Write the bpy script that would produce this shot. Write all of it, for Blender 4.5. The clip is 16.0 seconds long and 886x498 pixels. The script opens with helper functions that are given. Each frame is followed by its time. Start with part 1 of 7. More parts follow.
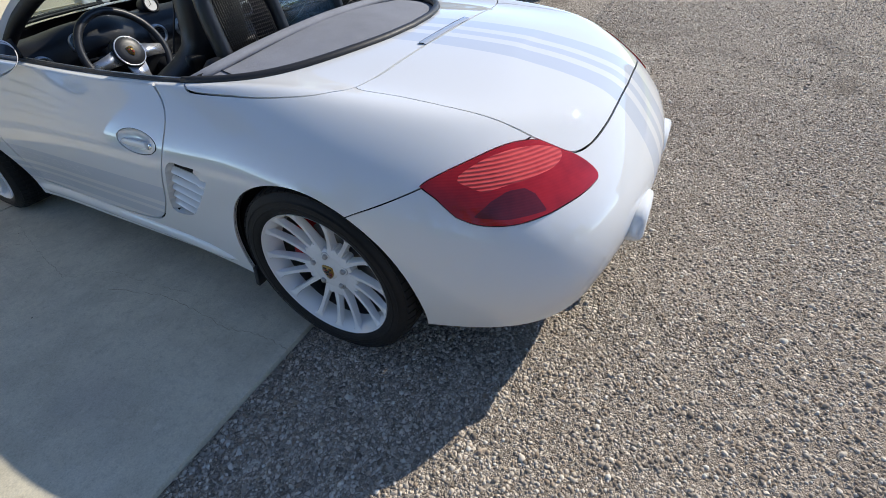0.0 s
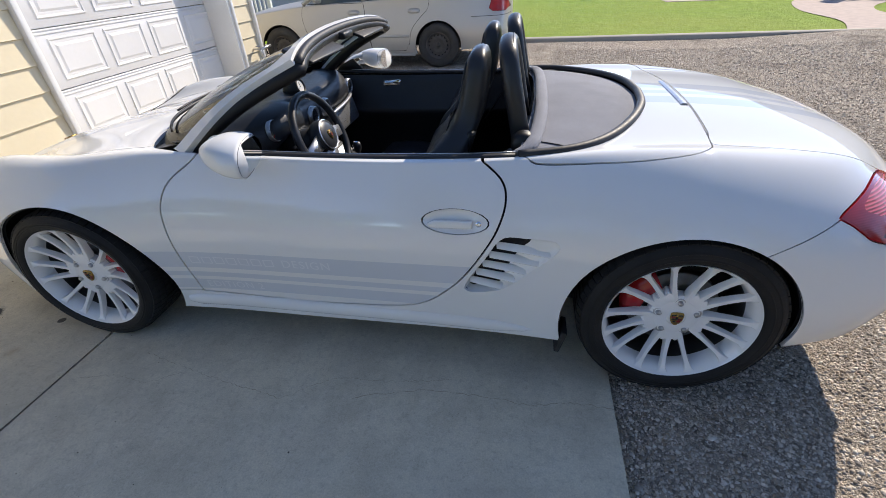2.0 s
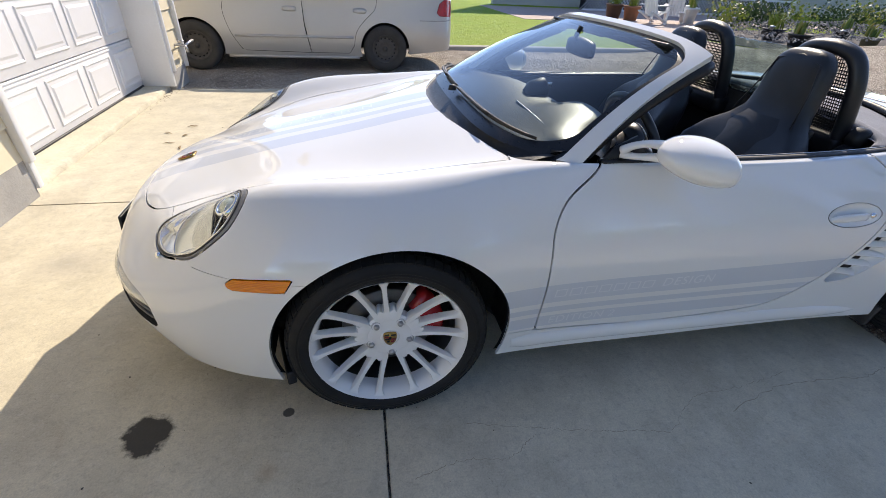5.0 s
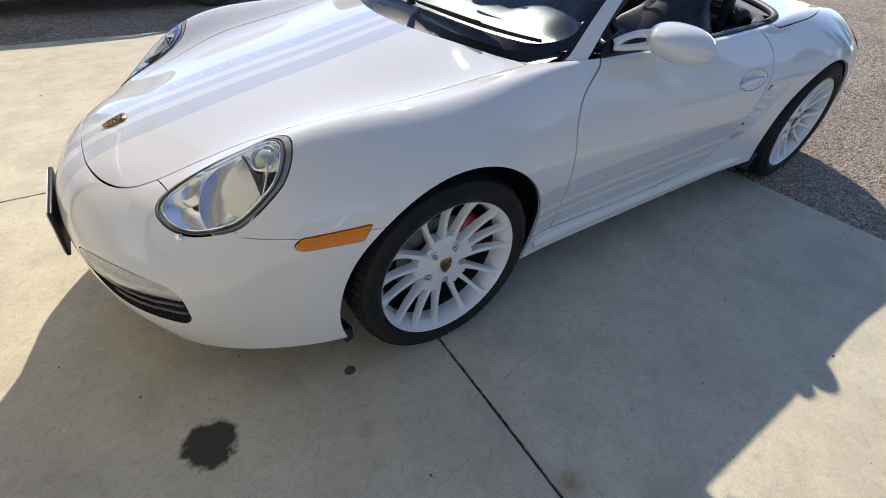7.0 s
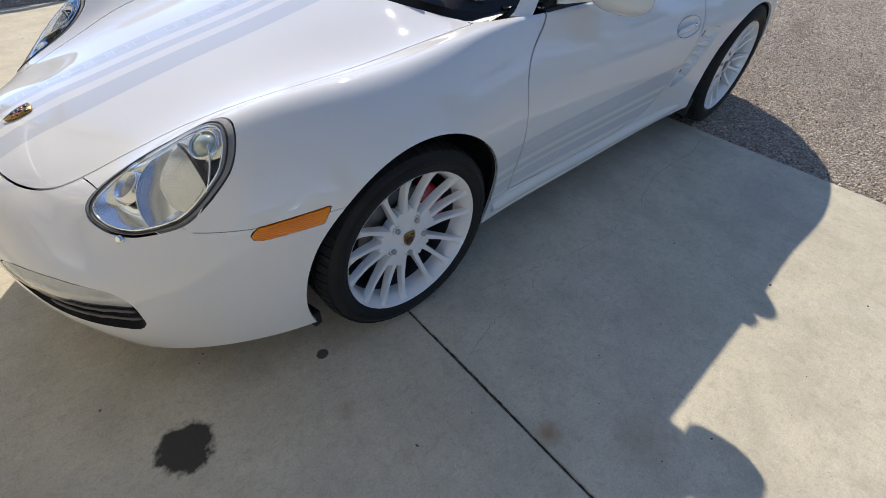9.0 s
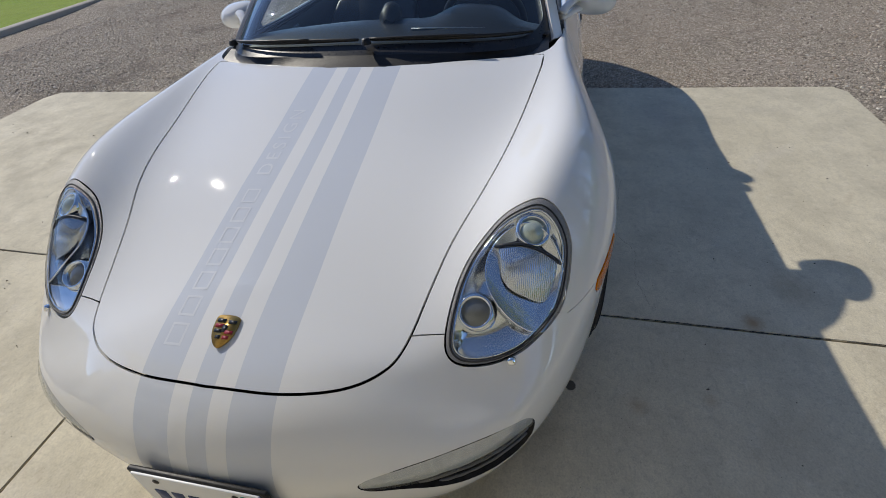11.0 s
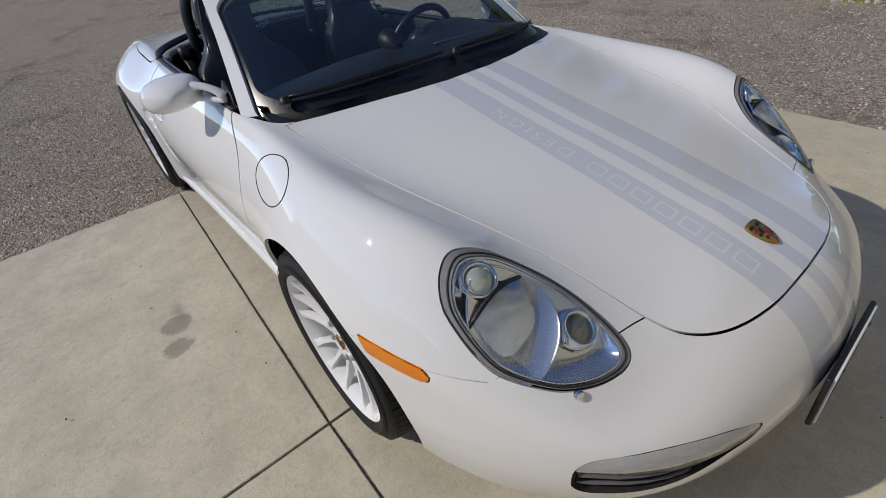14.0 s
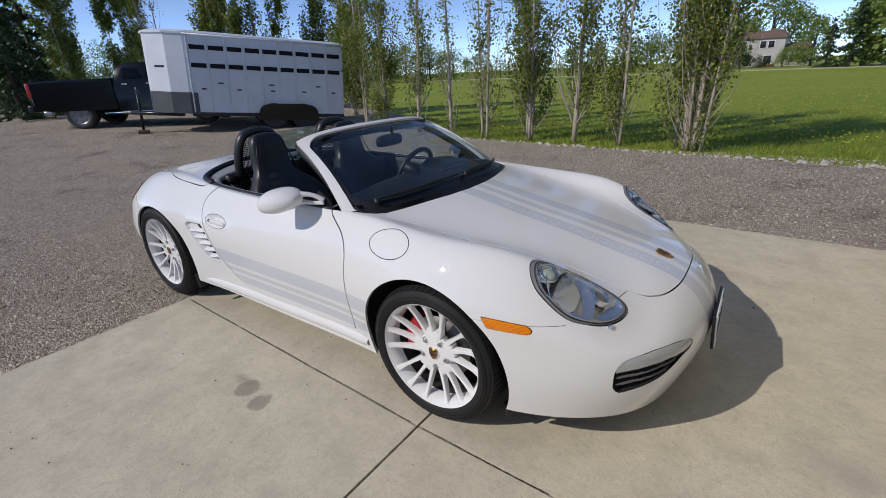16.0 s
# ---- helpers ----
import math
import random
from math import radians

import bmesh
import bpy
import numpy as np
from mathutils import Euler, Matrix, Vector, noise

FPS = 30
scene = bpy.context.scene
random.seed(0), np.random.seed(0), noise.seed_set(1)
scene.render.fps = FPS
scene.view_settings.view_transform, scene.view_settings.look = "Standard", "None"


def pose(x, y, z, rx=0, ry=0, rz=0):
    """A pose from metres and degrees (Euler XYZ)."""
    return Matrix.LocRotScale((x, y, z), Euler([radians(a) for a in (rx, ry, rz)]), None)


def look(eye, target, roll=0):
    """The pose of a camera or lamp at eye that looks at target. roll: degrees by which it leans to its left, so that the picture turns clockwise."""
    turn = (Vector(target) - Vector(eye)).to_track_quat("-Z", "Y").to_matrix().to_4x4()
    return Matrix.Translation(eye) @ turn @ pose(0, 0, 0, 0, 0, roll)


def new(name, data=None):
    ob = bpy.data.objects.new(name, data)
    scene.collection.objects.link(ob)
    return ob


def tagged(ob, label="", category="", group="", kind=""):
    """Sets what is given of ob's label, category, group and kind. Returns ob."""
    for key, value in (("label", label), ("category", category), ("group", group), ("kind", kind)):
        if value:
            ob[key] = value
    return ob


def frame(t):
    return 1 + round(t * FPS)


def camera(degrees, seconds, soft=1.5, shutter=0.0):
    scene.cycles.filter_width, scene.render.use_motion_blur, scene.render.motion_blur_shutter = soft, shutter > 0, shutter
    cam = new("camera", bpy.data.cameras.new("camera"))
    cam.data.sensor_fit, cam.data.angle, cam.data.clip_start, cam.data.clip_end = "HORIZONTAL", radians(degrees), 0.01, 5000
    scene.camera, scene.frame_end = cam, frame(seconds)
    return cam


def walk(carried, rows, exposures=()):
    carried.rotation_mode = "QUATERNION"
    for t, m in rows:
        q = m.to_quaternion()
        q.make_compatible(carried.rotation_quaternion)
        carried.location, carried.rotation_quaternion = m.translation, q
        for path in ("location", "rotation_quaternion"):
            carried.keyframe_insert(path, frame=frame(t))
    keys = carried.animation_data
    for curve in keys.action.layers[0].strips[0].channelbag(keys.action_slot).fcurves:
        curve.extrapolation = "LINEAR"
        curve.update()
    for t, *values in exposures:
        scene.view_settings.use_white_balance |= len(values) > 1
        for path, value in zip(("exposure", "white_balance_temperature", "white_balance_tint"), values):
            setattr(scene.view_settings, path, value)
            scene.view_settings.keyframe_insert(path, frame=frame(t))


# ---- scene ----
cam = camera(90.6, 16.0, soft=0.7)
PATH = [
    (0, (3.3, -1.603, 1.316), (2.544, -0.262, 0.039), -4.3),
    (0.5, (3.034, -1.754, 1.378), (2.374, -0.331, 0.137), -6.8),
    (1, (2.694, -1.936, 1.405), (2.213, -0.397, 0.222), -4.3),
    (1.5, (2.286, -2.105, 1.414), (1.93, -0.494, 0.284), -2.6),
    (2, (1.846, -2.083, 1.416), (1.523, -0.447, 0.313), -3.0),
    (2.5, (1.484, -2.07, 1.387), (1.264, -0.402, 0.305), -1.4),
    (3, (1.152, -2.061, 1.408), (1.116, -0.374, 0.334), -0.5),
    (3.5, (0.849, -1.912, 1.377), (0.907, -0.223, 0.308), -2.1),
    (4, (0.545, -1.84, 1.366), (0.755, -0.168, 0.289), 0.4),
    (4.5, (0.185, -1.878, 1.381), (0.504, -0.238, 0.282), 2.4),
    (4.7, (0.077, -1.879, 1.362), (0.408, -0.232, 0.277), 2.7),
    (6.8, (-0.639, -1.691, 1.291), (0.262, -0.366, 0.093), 3.3),
    (7, (-0.635, -1.685, 1.264), (0.275, -0.43, 0.0), 3.4),
    (7.5, (-0.632, -1.672, 1.237), (0.304, -0.522, -0.106), 4.9),
    (8, (-0.615, -1.692, 1.239), (0.347, -0.585, -0.121), 5.7),
    (8.5, (-0.594, -1.704, 1.251), (0.367, -0.614, -0.123), 5.5),
    (11, (-1.225, -0.65, 1.375), (0.229, -0.251, 0.062), -6.4),
    (11.5, (-1.318, -0.348, 1.399), (0.211, -0.16, 0.122), -2.1),
    (12, (-1.4, -0.086, 1.398), (0.187, -0.166, 0.183), -2.2),
    (12.5, (-1.355, 0.179, 1.385), (0.237, -0.029, 0.192), -5.1),
    (13, (-1.174, 0.452, 1.348), (0.361, 0.028, 0.139), -4.3),
    (13.5, (-1.079, 0.787, 1.318), (0.305, 0.023, 0.093), -3.7),
    (14, (-0.924, 1.088, 1.326), (0.35, 0.143, 0.108), -6.8),
    (14.5, (-0.703, 1.327, 1.39), (0.439, 0.202, 0.195), -6.6),
    (15, (-0.665, 1.634, 1.436), (0.355, 0.286, 0.366), -2.5),
    (15.5, (-0.815, 1.917, 1.485), (0.239, 0.464, 0.603), -2.0),
    (16, (-0.998, 2.096, 1.463), (0.092, 0.594, 0.718), -2.6),
]
walk(cam, [(t, look(e, g, r)) for t, e, g, r in PATH],
     [(0, .80, 6800, 8), (1.0, .79, 6900, 9), (2.0, 1.03, 7250, 12), (4.7, 1.15, 7500, 13), (7.0, .90, 7150, 11), (8.7, .84, 7050, 11), (11.0, .27, 6800, 9), (12.5, .17, 6800, 9), (13.0, .15, 6800, 9), (13.6, -.03, 6750, 11), (15.0, -.12, 6700, 12), (16.0, -.03, 6650, 13)])

# ---- world, sun, exposure ----
SUN_WAY = Vector((0.60, 1.0, 0.88)).normalized()      # towards the sun
world = bpy.data.worlds.new("sky_world")
scene.world = world
world.use_nodes = True
wn = world.node_tree.nodes
sky = wn.new("ShaderNodeTexSky")
sky.sky_type = "NISHITA"
sky.sun_disc = False
sky.sun_elevation = math.asin(SUN_WAY.z)
sky.sun_rotation = math.atan2(SUN_WAY.x, SUN_WAY.y)
sky.altitude, sky.air_density, sky.dust_density, sky.ozone_density = 1500, 0.45, 0.05, 2.2
wn["Background"].inputs["Strength"].default_value = 0.205
world.node_tree.links.new(sky.outputs[0], wn["Background"].inputs["Color"])
sun = new("sun", bpy.data.lights.new("sun", "SUN"))
sun.data.energy, sun.data.angle, sun.data.color = 2.85, radians(0.55), (1.0, 0.95, 0.87)
sun.matrix_world = look(SUN_WAY * 60, (0, 0, 0))

# ---- materials ----


class Nodes:
    """A small writer of node trees: every call adds a node and returns its first output."""

    def __init__(self, name):
        self.mat = bpy.data.materials.new(name)
        self.mat.use_nodes = True
        self.tree = self.mat.node_tree
        self.bsdf = self.tree.nodes["Principled BSDF"]
        self.coord = None

    def put(self, sock, value):
        if isinstance(value, bpy.types.NodeSocket):
            self.tree.links.new(value, sock)
        elif value is not None:
            if isinstance(value, tuple) and len(value) == 3 and sock.type == "RGBA":
                value = (*value, 1)
            sock.default_value = value

    def node(self, kind, inputs=(), out=0, **props):
        n = self.tree.nodes.new("ShaderNode" + kind)
        for k, v in props.items():
            if k == "operation":
                n.operation = v
            elif k == "blend":
                n.data_type, n.blend_type = "RGBA", v
            elif k == "feature":
                n.feature = v
            elif k == "wave":
                n.wave_type = v
            elif k == "direction":
                n.bands_direction = v
            elif k == "distance":
                n.distance = v
        for k, v in dict(inputs).items():
            self.put(n.inputs[k], v)
        return n.outputs[out]

    def at(self):
        if self.coord is None:
            self.coord = self.node("TexCoord", out=3)
        return self.coord

    def noise(self, scale, detail=4, rough=0.55, vec=None, distortion=0.0):
        return self.node("TexNoise", {"Vector": vec or self.at(), "Scale": scale, "Detail": detail, "Roughness": rough, "Distortion": distortion})

    def voronoi(self, scale, out=0, feature="F1", vec=None, rand=1.0):
        return self.node("TexVoronoi", {"Vector": vec or self.at(), "Scale": scale, "Randomness": rand}, out=out, feature=feature)

    def ramp(self, value, low, high, a=0.0, b=1.0):
        return self.node("MapRange", {"Value": value, "From Min": low, "From Max": high, "To Min": a, "To Max": b})

    def mix(self, fac, a, b, blend="MIX"):
        n = self.tree.nodes.new("ShaderNodeMix")
        n.data_type, n.blend_type = "RGBA", blend
        self.put(n.inputs[0], fac), self.put(n.inputs[6], a), self.put(n.inputs[7], b)
        return n.outputs[2]

    def math(self, op, a, b=None):
        n = self.tree.nodes.new("ShaderNodeMath")
        n.operation = op
        self.put(n.inputs[0], a), self.put(n.inputs[1], b)
        return n.outputs[0]

    def bump(self, height, strength, dist=0.01):
        return self.node("Bump", {"Height": height, "Strength": strength, "Distance": dist})

    def finish(self, color=None, rough=0.5, metal=0.0, normal=None, coat=0.0, spec=0.5, coat_rough=0.03, sheen=0.0):
        for key, value in (("Base Color", color), ("Roughness", rough), ("Metallic", metal), ("Normal", normal), ("Coat Weight", coat),
                           ("Specular IOR Level", spec), ("Coat Roughness", coat_rough), ("Sheen Weight", sheen)):
            self.put(self.bsdf.inputs[key], value)
        return self.mat


def tone(c, k):
    return tuple(min(1.0, v * k) for v in c)


def plain(name, color, rough=0.5, metal=0.0, vary=0.12, scale=6.0, bump=0.0, bump_scale=120.0, coat=0.0, spec=0.5):
    """A surface with broad and fine variation of tone, and fine relief."""
    n = Nodes(name)
    broad, fine = n.noise(scale, 5), n.noise(scale * 14, 3)
    f = n.math("ADD", n.math("MULTIPLY", broad, 0.7), n.math("MULTIPLY", fine, 0.3))
    col = n.mix(n.ramp(f, 0.3, 0.7), tone(color, 1 - vary), tone(color, 1 + vary))
    nor = n.bump(n.noise(bump_scale, 4), bump, 0.004) if bump else None
    r = n.ramp(fine, 0.3, 0.7, max(0.02, rough * 0.88), min(1, rough * 1.12))
    return n.finish(col, r, metal, nor, coat, spec)


def paint(name, color, rough=0.32, dust=0.04):
    """Gloss car paint under clear lacquer, with a thin uneven film of dust."""
    n = Nodes(name)
    film = n.ramp(n.noise(2.2, 5), 0.45, 0.75)
    col = n.mix(n.math("MULTIPLY", film, dust * 4), color, tone(color, 0.93))
    n.bsdf.inputs["Coat IOR"].default_value = 1.62
    return n.finish(col, rough, 0.0, n.bump(n.noise(55, 2), 0.004, 0.004), 1.0, 0.0, n.ramp(film, 0, 1, 0.012, 0.035))


def thin_glass(name, tint=(0.9, 0.95, 0.94), gloss=0.0, ior=1.5):
    n = Nodes(name)
    mixer = n.tree.nodes.new("ShaderNodeMixShader")
    clear, shine = n.tree.nodes.new("ShaderNodeBsdfTransparent"), n.tree.nodes.new("ShaderNodeBsdfGlossy")
    clear.inputs[0].default_value = (*tint, 1)
    shine.inputs["Roughness"].default_value = gloss
    facing = n.node("LayerWeight", {"Blend": 0.5}, out=1)
    f0 = ((ior - 1) / (ior + 1)) ** 2
    n.tree.links.new(n.ramp(n.math("POWER", facing, 4.5), 0, 1, f0, 1), mixer.inputs[0])
    n.tree.links.new(clear.outputs[0], mixer.inputs[1])
    n.tree.links.new(shine.outputs[0], mixer.inputs[2])
    n.tree.links.new(mixer.outputs[0], n.tree.nodes["Material Output"].inputs[0])
    return n.mat


M_PAINT = paint("white_car_paint", (0.755, 0.757, 0.75))
M_STRIPE = paint("pale_grey_stripe", (0.59, 0.62, 0.67), 0.36)
M_BLACK = plain("black_plastic", (0.010, 0.010, 0.011), 0.45, vary=0.2, bump=0.15, bump_scale=500, spec=0.35)
M_VOID = plain("dark_cavity", (0.006, 0.006, 0.007), 0.9)
M_RUBBER = plain("seal_rubber", (0.016, 0.016, 0.018), 0.55, vary=0.2, bump=0.1, bump_scale=300)
M_TYRE = plain("tyre_rubber", (0.017, 0.017, 0.0175), 0.62, vary=0.3, scale=9, bump=0.25, bump_scale=260, spec=0.22)
M_RIM = paint("white_rim_paint", (0.78, 0.78, 0.78), 0.38, 0.05)
M_STEEL = plain("bare_steel", (0.46, 0.46, 0.47), 0.34, 1.0, 0.15, 30, 0.1, 300)
M_DISC = plain("brake_disc_iron", (0.16, 0.155, 0.15), 0.5, 0.9, 0.25, 20, 0.15, 200)
M_RED_CALIPER = paint("red_caliper_paint", (0.36, 0.012, 0.015), 0.4)
M_CHROME = plain("chrome", (0.86, 0.87, 0.88), 0.06, 1.0, 0.03)
M_SATIN = plain("satin_silver", (0.55, 0.56, 0.58), 0.3, 0.85, 0.08, 10)
M_LEATHER = plain("black_leather", (0.017, 0.018, 0.021), 0.38, vary=0.22, scale=8, bump=0.12, bump_scale=420, spec=0.45)
M_LEATHER_GREY = plain("dark_grey_leather", (0.030, 0.031, 0.035), 0.44, vary=0.2, scale=8, bump=0.14, bump_scale=420, spec=0.28)
M_CARPET = plain("black_carpet", (0.012, 0.012, 0.013), 0.95, vary=0.3, scale=20, bump=0.6, bump_scale=700)
M_CLOTH = plain("soft_top_cloth", (0.235, 0.24, 0.265), 0.9, vary=0.15, scale=5, bump=0.35, bump_scale=900)
M_GOLD = plain("gilt_enamel", (0.40, 0.25, 0.07), 0.3, 0.8, 0.2, 60)
M_CRIMSON = plain("crimson_enamel", (0.25, 0.012, 0.02), 0.3, vary=0.1)
M_INK = plain("black_enamel", (0.01, 0.01, 0.012), 0.3, vary=0.1)
M_GLASS = thin_glass("clear_glass", (0.66, 0.76, 0.77), 0.0, 1.85)
M_LENS = thin_glass("lamp_lens", (0.94, 0.96, 0.97), 0.01)
M_MIRROR = plain("mirror_glass", (0.85, 0.87, 0.88), 0.01, 1.0, 0.01)
M_BEZEL = plain("grey_lamp_surround", (0.25, 0.25, 0.255), 0.42, 0.2, 0.12, 40, 0.5, 700)


def lens_paint(name, deep, bright, scale, strength, ribbed=.45):
    """Moulded plastic lamp lens with fine ribs."""
    n = Nodes(name)
    ribs = n.node("TexWave", {"Vector": n.at(), "Scale": scale, "Distortion": 0.2, "Detail": 1}, direction="Z")
    cells = n.ramp(n.noise(9, 3), 0.35, 0.7)
    col = n.mix(cells, deep, bright)
    col = n.mix(n.math("MULTIPLY", ribs, ribbed), col, tone(bright, 1.25))
    return n.finish(col, 0.12, 0, n.bump(ribs, strength, 0.003), 0.55, 0.4, 0.03)


M_TAIL = lens_paint("red_lamp_plastic", (0.30, 0.004, 0.006), (0.50, 0.012, 0.014), 55, 0.08, .10)
M_TAIL_DARK = lens_paint("smoked_red_lamp_plastic", (0.09, 0.006, 0.01), (0.18, 0.010, 0.016), 55, 0.1, .1)
M_REDRIB = lens_paint("ribbed_red_lamp_plastic", (0.42, 0.012, 0.012), (0.74, 0.10, 0.085), 42, 0.6, .75)
M_AMBER = lens_paint("amber_lamp_plastic", (0.73, 0.16, 0.0), (0.93, 0.285, 0.0), 60, 0.4)
M_LAMPBOWL = plain("lamp_bowl_metal", (0.78, 0.80, 0.82), 0.14, 0.95, 0.06, 30)
M_BULB = plain("projector_lens", (0.50, 0.55, 0.47), 0.05, 0.35, 0.1, 20, coat=1)

# ---- mesh writing ----


def mesh_part(name, verts, faces, mats, parent=None, label="", smooth=True, normals=None, index=None, sharp=None):
    """One mesh object from plain lists, under a thing or a part."""
    me = bpy.data.meshes.new(name)
    me.from_pydata([tuple(v) for v in verts], [], [tuple(f) for f in faces])
    for m in (mats if isinstance(mats, (list, tuple)) else [mats]):
        me.materials.append(m)
    if index is not None:
        me.polygons.foreach_set("material_index", np.array(index, dtype=np.int32))
    me.polygons.foreach_set("use_smooth", np.full(len(me.polygons), smooth))
    me.update()
    if normals is not None:
        me.normals_split_custom_set_from_vertices([tuple(n) for n in normals])
    elif sharp is not None:
        me.set_sharp_from_angle(angle=radians(sharp))
    ob = new(name, me)
    if parent is not None:
        ob.parent = parent
    if label:
        tagged(ob, label)
    return ob


def part(name, bm, mat, parent=None, label="", smooth=35):
    """Links a bmesh as one mesh object under a thing or a part."""
    me = bpy.data.meshes.new(name)
    bm.normal_update()
    bm.to_mesh(me)
    bm.free()
    for m in (mat if isinstance(mat, (list, tuple)) else [mat]):
        me.materials.append(m)
    if smooth:
        me.polygons.foreach_set("use_smooth", np.full(len(me.polygons), True))
        me.set_sharp_from_angle(angle=radians(smooth))
    ob = new(name, me)
    if parent is not None:
        ob.parent = parent
    if label:
        tagged(ob, label)
    return ob


def thing(name, label, category, at=(0, 0, 0), group="", kind=""):
    ob = new(name)
    ob.empty_display_size = 0.1
    ob.location = at
    return tagged(ob, label, category, group, kind)


def bm_box(size, at=(0, 0, 0), bevel=0.0, segments=2, turn=None, bm=None):
    """A box with rounded edges, added to bm."""
    one = bmesh.new()
    bmesh.ops.create_cube(one, size=1.0)
    bmesh.ops.scale(one, vec=size, verts=one.verts)
    if bevel:
        bmesh.ops.bevel(one, geom=list(one.edges), offset=bevel, segments=segments, affect="EDGES", profile=0.5)
    m = Matrix.Translation(at) @ (turn if turn is not None else Matrix.Identity(4))
    bmesh.ops.transform(one, matrix=m, verts=one.verts)
    if bm is None:
        return one
    tmp = bpy.data.meshes.new("tmp")
    one.to_mesh(tmp)
    one.free()
    bm.from_mesh(tmp)
    bpy.data.meshes.remove(tmp)
    return bm


def lathe(profile, n=48, axis="y", closed=False):
    """Turns (radius, height) pairs round an axis: vertices and faces."""
    V, F = [], []
    for i in range(n):
        a = 2 * math.pi * i / n
        for r, h in profile:
            p = (r * math.cos(a), h, r * math.sin(a)) if axis == "y" else ((r * math.cos(a), r * math.sin(a), h) if axis == "z" else (h, r * math.cos(a), r * math.sin(a)))
            V.append(p)
    k = len(profile)
    for i in range(n):
        j = (i + 1) % n
        for a in range(k if closed else k - 1):
            b = (a + 1) % k
            F.append((i * k + a, i * k + b, j * k + b, j * k + a))
    return V, F


def smooth_line(points, n, closed=False):
    """n points along a Catmull-Rom curve through the given ones."""
    P = np.array(points, float)
    k = len(P)
    Q = np.concatenate([P[-1:], P, P[:2]]) if closed else np.concatenate([2 * P[:1] - P[1:2], P, 2 * P[-1:] - P[-2:-1]])
    spans = k if closed else k - 1
    t = np.linspace(0, spans, n, endpoint=not closed)
    i = np.minimum(t.astype(int), spans - 1)
    u = (t - i)[:, None]
    a, b, c, d = Q[i], Q[i + 1], Q[i + 2], Q[i + 3]
    return 0.5 * (2 * b + (c - a) * u + (2 * a - 5 * b + 4 * c - d) * u ** 2 + (3 * b - a - 3 * c + d) * u ** 3)


def tube(path, radius, n=10, closed=False, flat=1.0, up=(0, 0, 1)):
    """A tube along a path; radius may be a list; flat squeezes it across up."""
    P = np.array(path, float)
    k = len(P)
    R = np.full(k, radius) if np.isscalar(radius) else np.array(radius, float)
    T = np.gradient(P, axis=0) if not closed else np.roll(P, -1, 0) - np.roll(P, 1, 0)
    T /= np.linalg.norm(T, axis=1)[:, None] + 1e-12
    U = np.tile(np.array(up, float), (k, 1))
    S = np.cross(T, U)
    bad = np.linalg.norm(S, axis=1) < 1e-3
    S[bad] = np.cross(T[bad], np.array([1.0, 0.3, 0.1]))
    S[np.linalg.norm(S, axis=1) < 1e-6] = (0, 1, 0)
    S /= np.linalg.norm(S, axis=1)[:, None]
    W = np.cross(S, T)
    a = np.linspace(0, 2 * math.pi, n, endpoint=False)
    V = (P[:, None] + R[:, None, None] * (np.cos(a)[None, :, None] * S[:, None] + flat * np.sin(a)[None, :, None] * W[:, None])).reshape(-1, 3)
    F = []
    for i in range(k if closed else k - 1):
        j = (i + 1) % k
        F += [(i * n + b, i * n + (b + 1) % n, j * n + (b + 1) % n, j * n + b) for b in range(n)]
    if not closed:
        F += [tuple(range(n))[::-1], tuple((k - 1) * n + b for b in range(n))]
    return V.tolist(), F


def joined(*lumps):
    V, F = [], []
    for v, f in lumps:
        o = len(V)
        V += [tuple(p) for p in v]
        F += [tuple(i + o for i in g) for g in f]
    return V, F


def moved(lump, m):
    v, f = lump
    A = np.array(m)
    return (np.array(v) @ A[:3, :3].T + A[:3, 3]).tolist(), f


def mirrored(lump):
    v, f = lump
    return [(x, -y, z) for x, y, z in v], [tuple(reversed(g)) for g in f]


def box_lump(size, at=(0, 0, 0), bevel=0.0, segments=2, turn=None):
    bm = bm_box(size, at, bevel, segments, turn)
    bm.verts.index_update()
    out = [tuple(v.co) for v in bm.verts], [tuple(v.index for v in f.verts) for f in bm.faces]
    bm.free()
    return out


def loft(rings, caps=True, closed=True):
    """Skin over equal rings of points."""
    k, n = len(rings), len(rings[0])
    V = [tuple(p) for r in rings for p in r]
    F = []
    for i in range(k - 1):
        for b in range(n if closed else n - 1):
            c = (b + 1) % n
            F.append((i * n + b, i * n + c, (i + 1) * n + c, (i + 1) * n + b))
    if caps:
        F += [tuple(range(n))[::-1], tuple((k - 1) * n + b for b in range(n))]
    return V, F


def prism(outline, depth, place, bevel=0.0):
    """A flat outline (a, b) given thickness; place maps (a, b, c) to a point."""
    n = len(outline)
    rings = [[place(a, b, 0) for a, b in outline], [place(a, b, depth) for a, b in outline]]
    return loft(rings)
M_STRIP = plain("strip_lamp_silver", (0.50, 0.51, 0.52), 0.25, 0.35, 0.12, 60, coat=0.6)
M_NAME = paint("faint_lettering_white", (0.69, 0.71, 0.74), 0.36)
M_BOWL = plain("mirror_bowl", (0.80, 0.82, 0.84), 0.16, 0.92, 0.04, 20)
M_BLINKBULB = plain("smoked_lamp_glass", (0.16, 0.16, 0.15), 0.10, 0.3, 0.2, 60, coat=1)
M_RIBGREY = plain("ribbed_grey_lens", (0.62, 0.64, 0.66), 0.13, 0.85, 0.1, 40, coat=0.8)
M_GRILLE = plain("grey_grille_bar", (0.10, 0.10, 0.105), 0.4, vary=0.15)

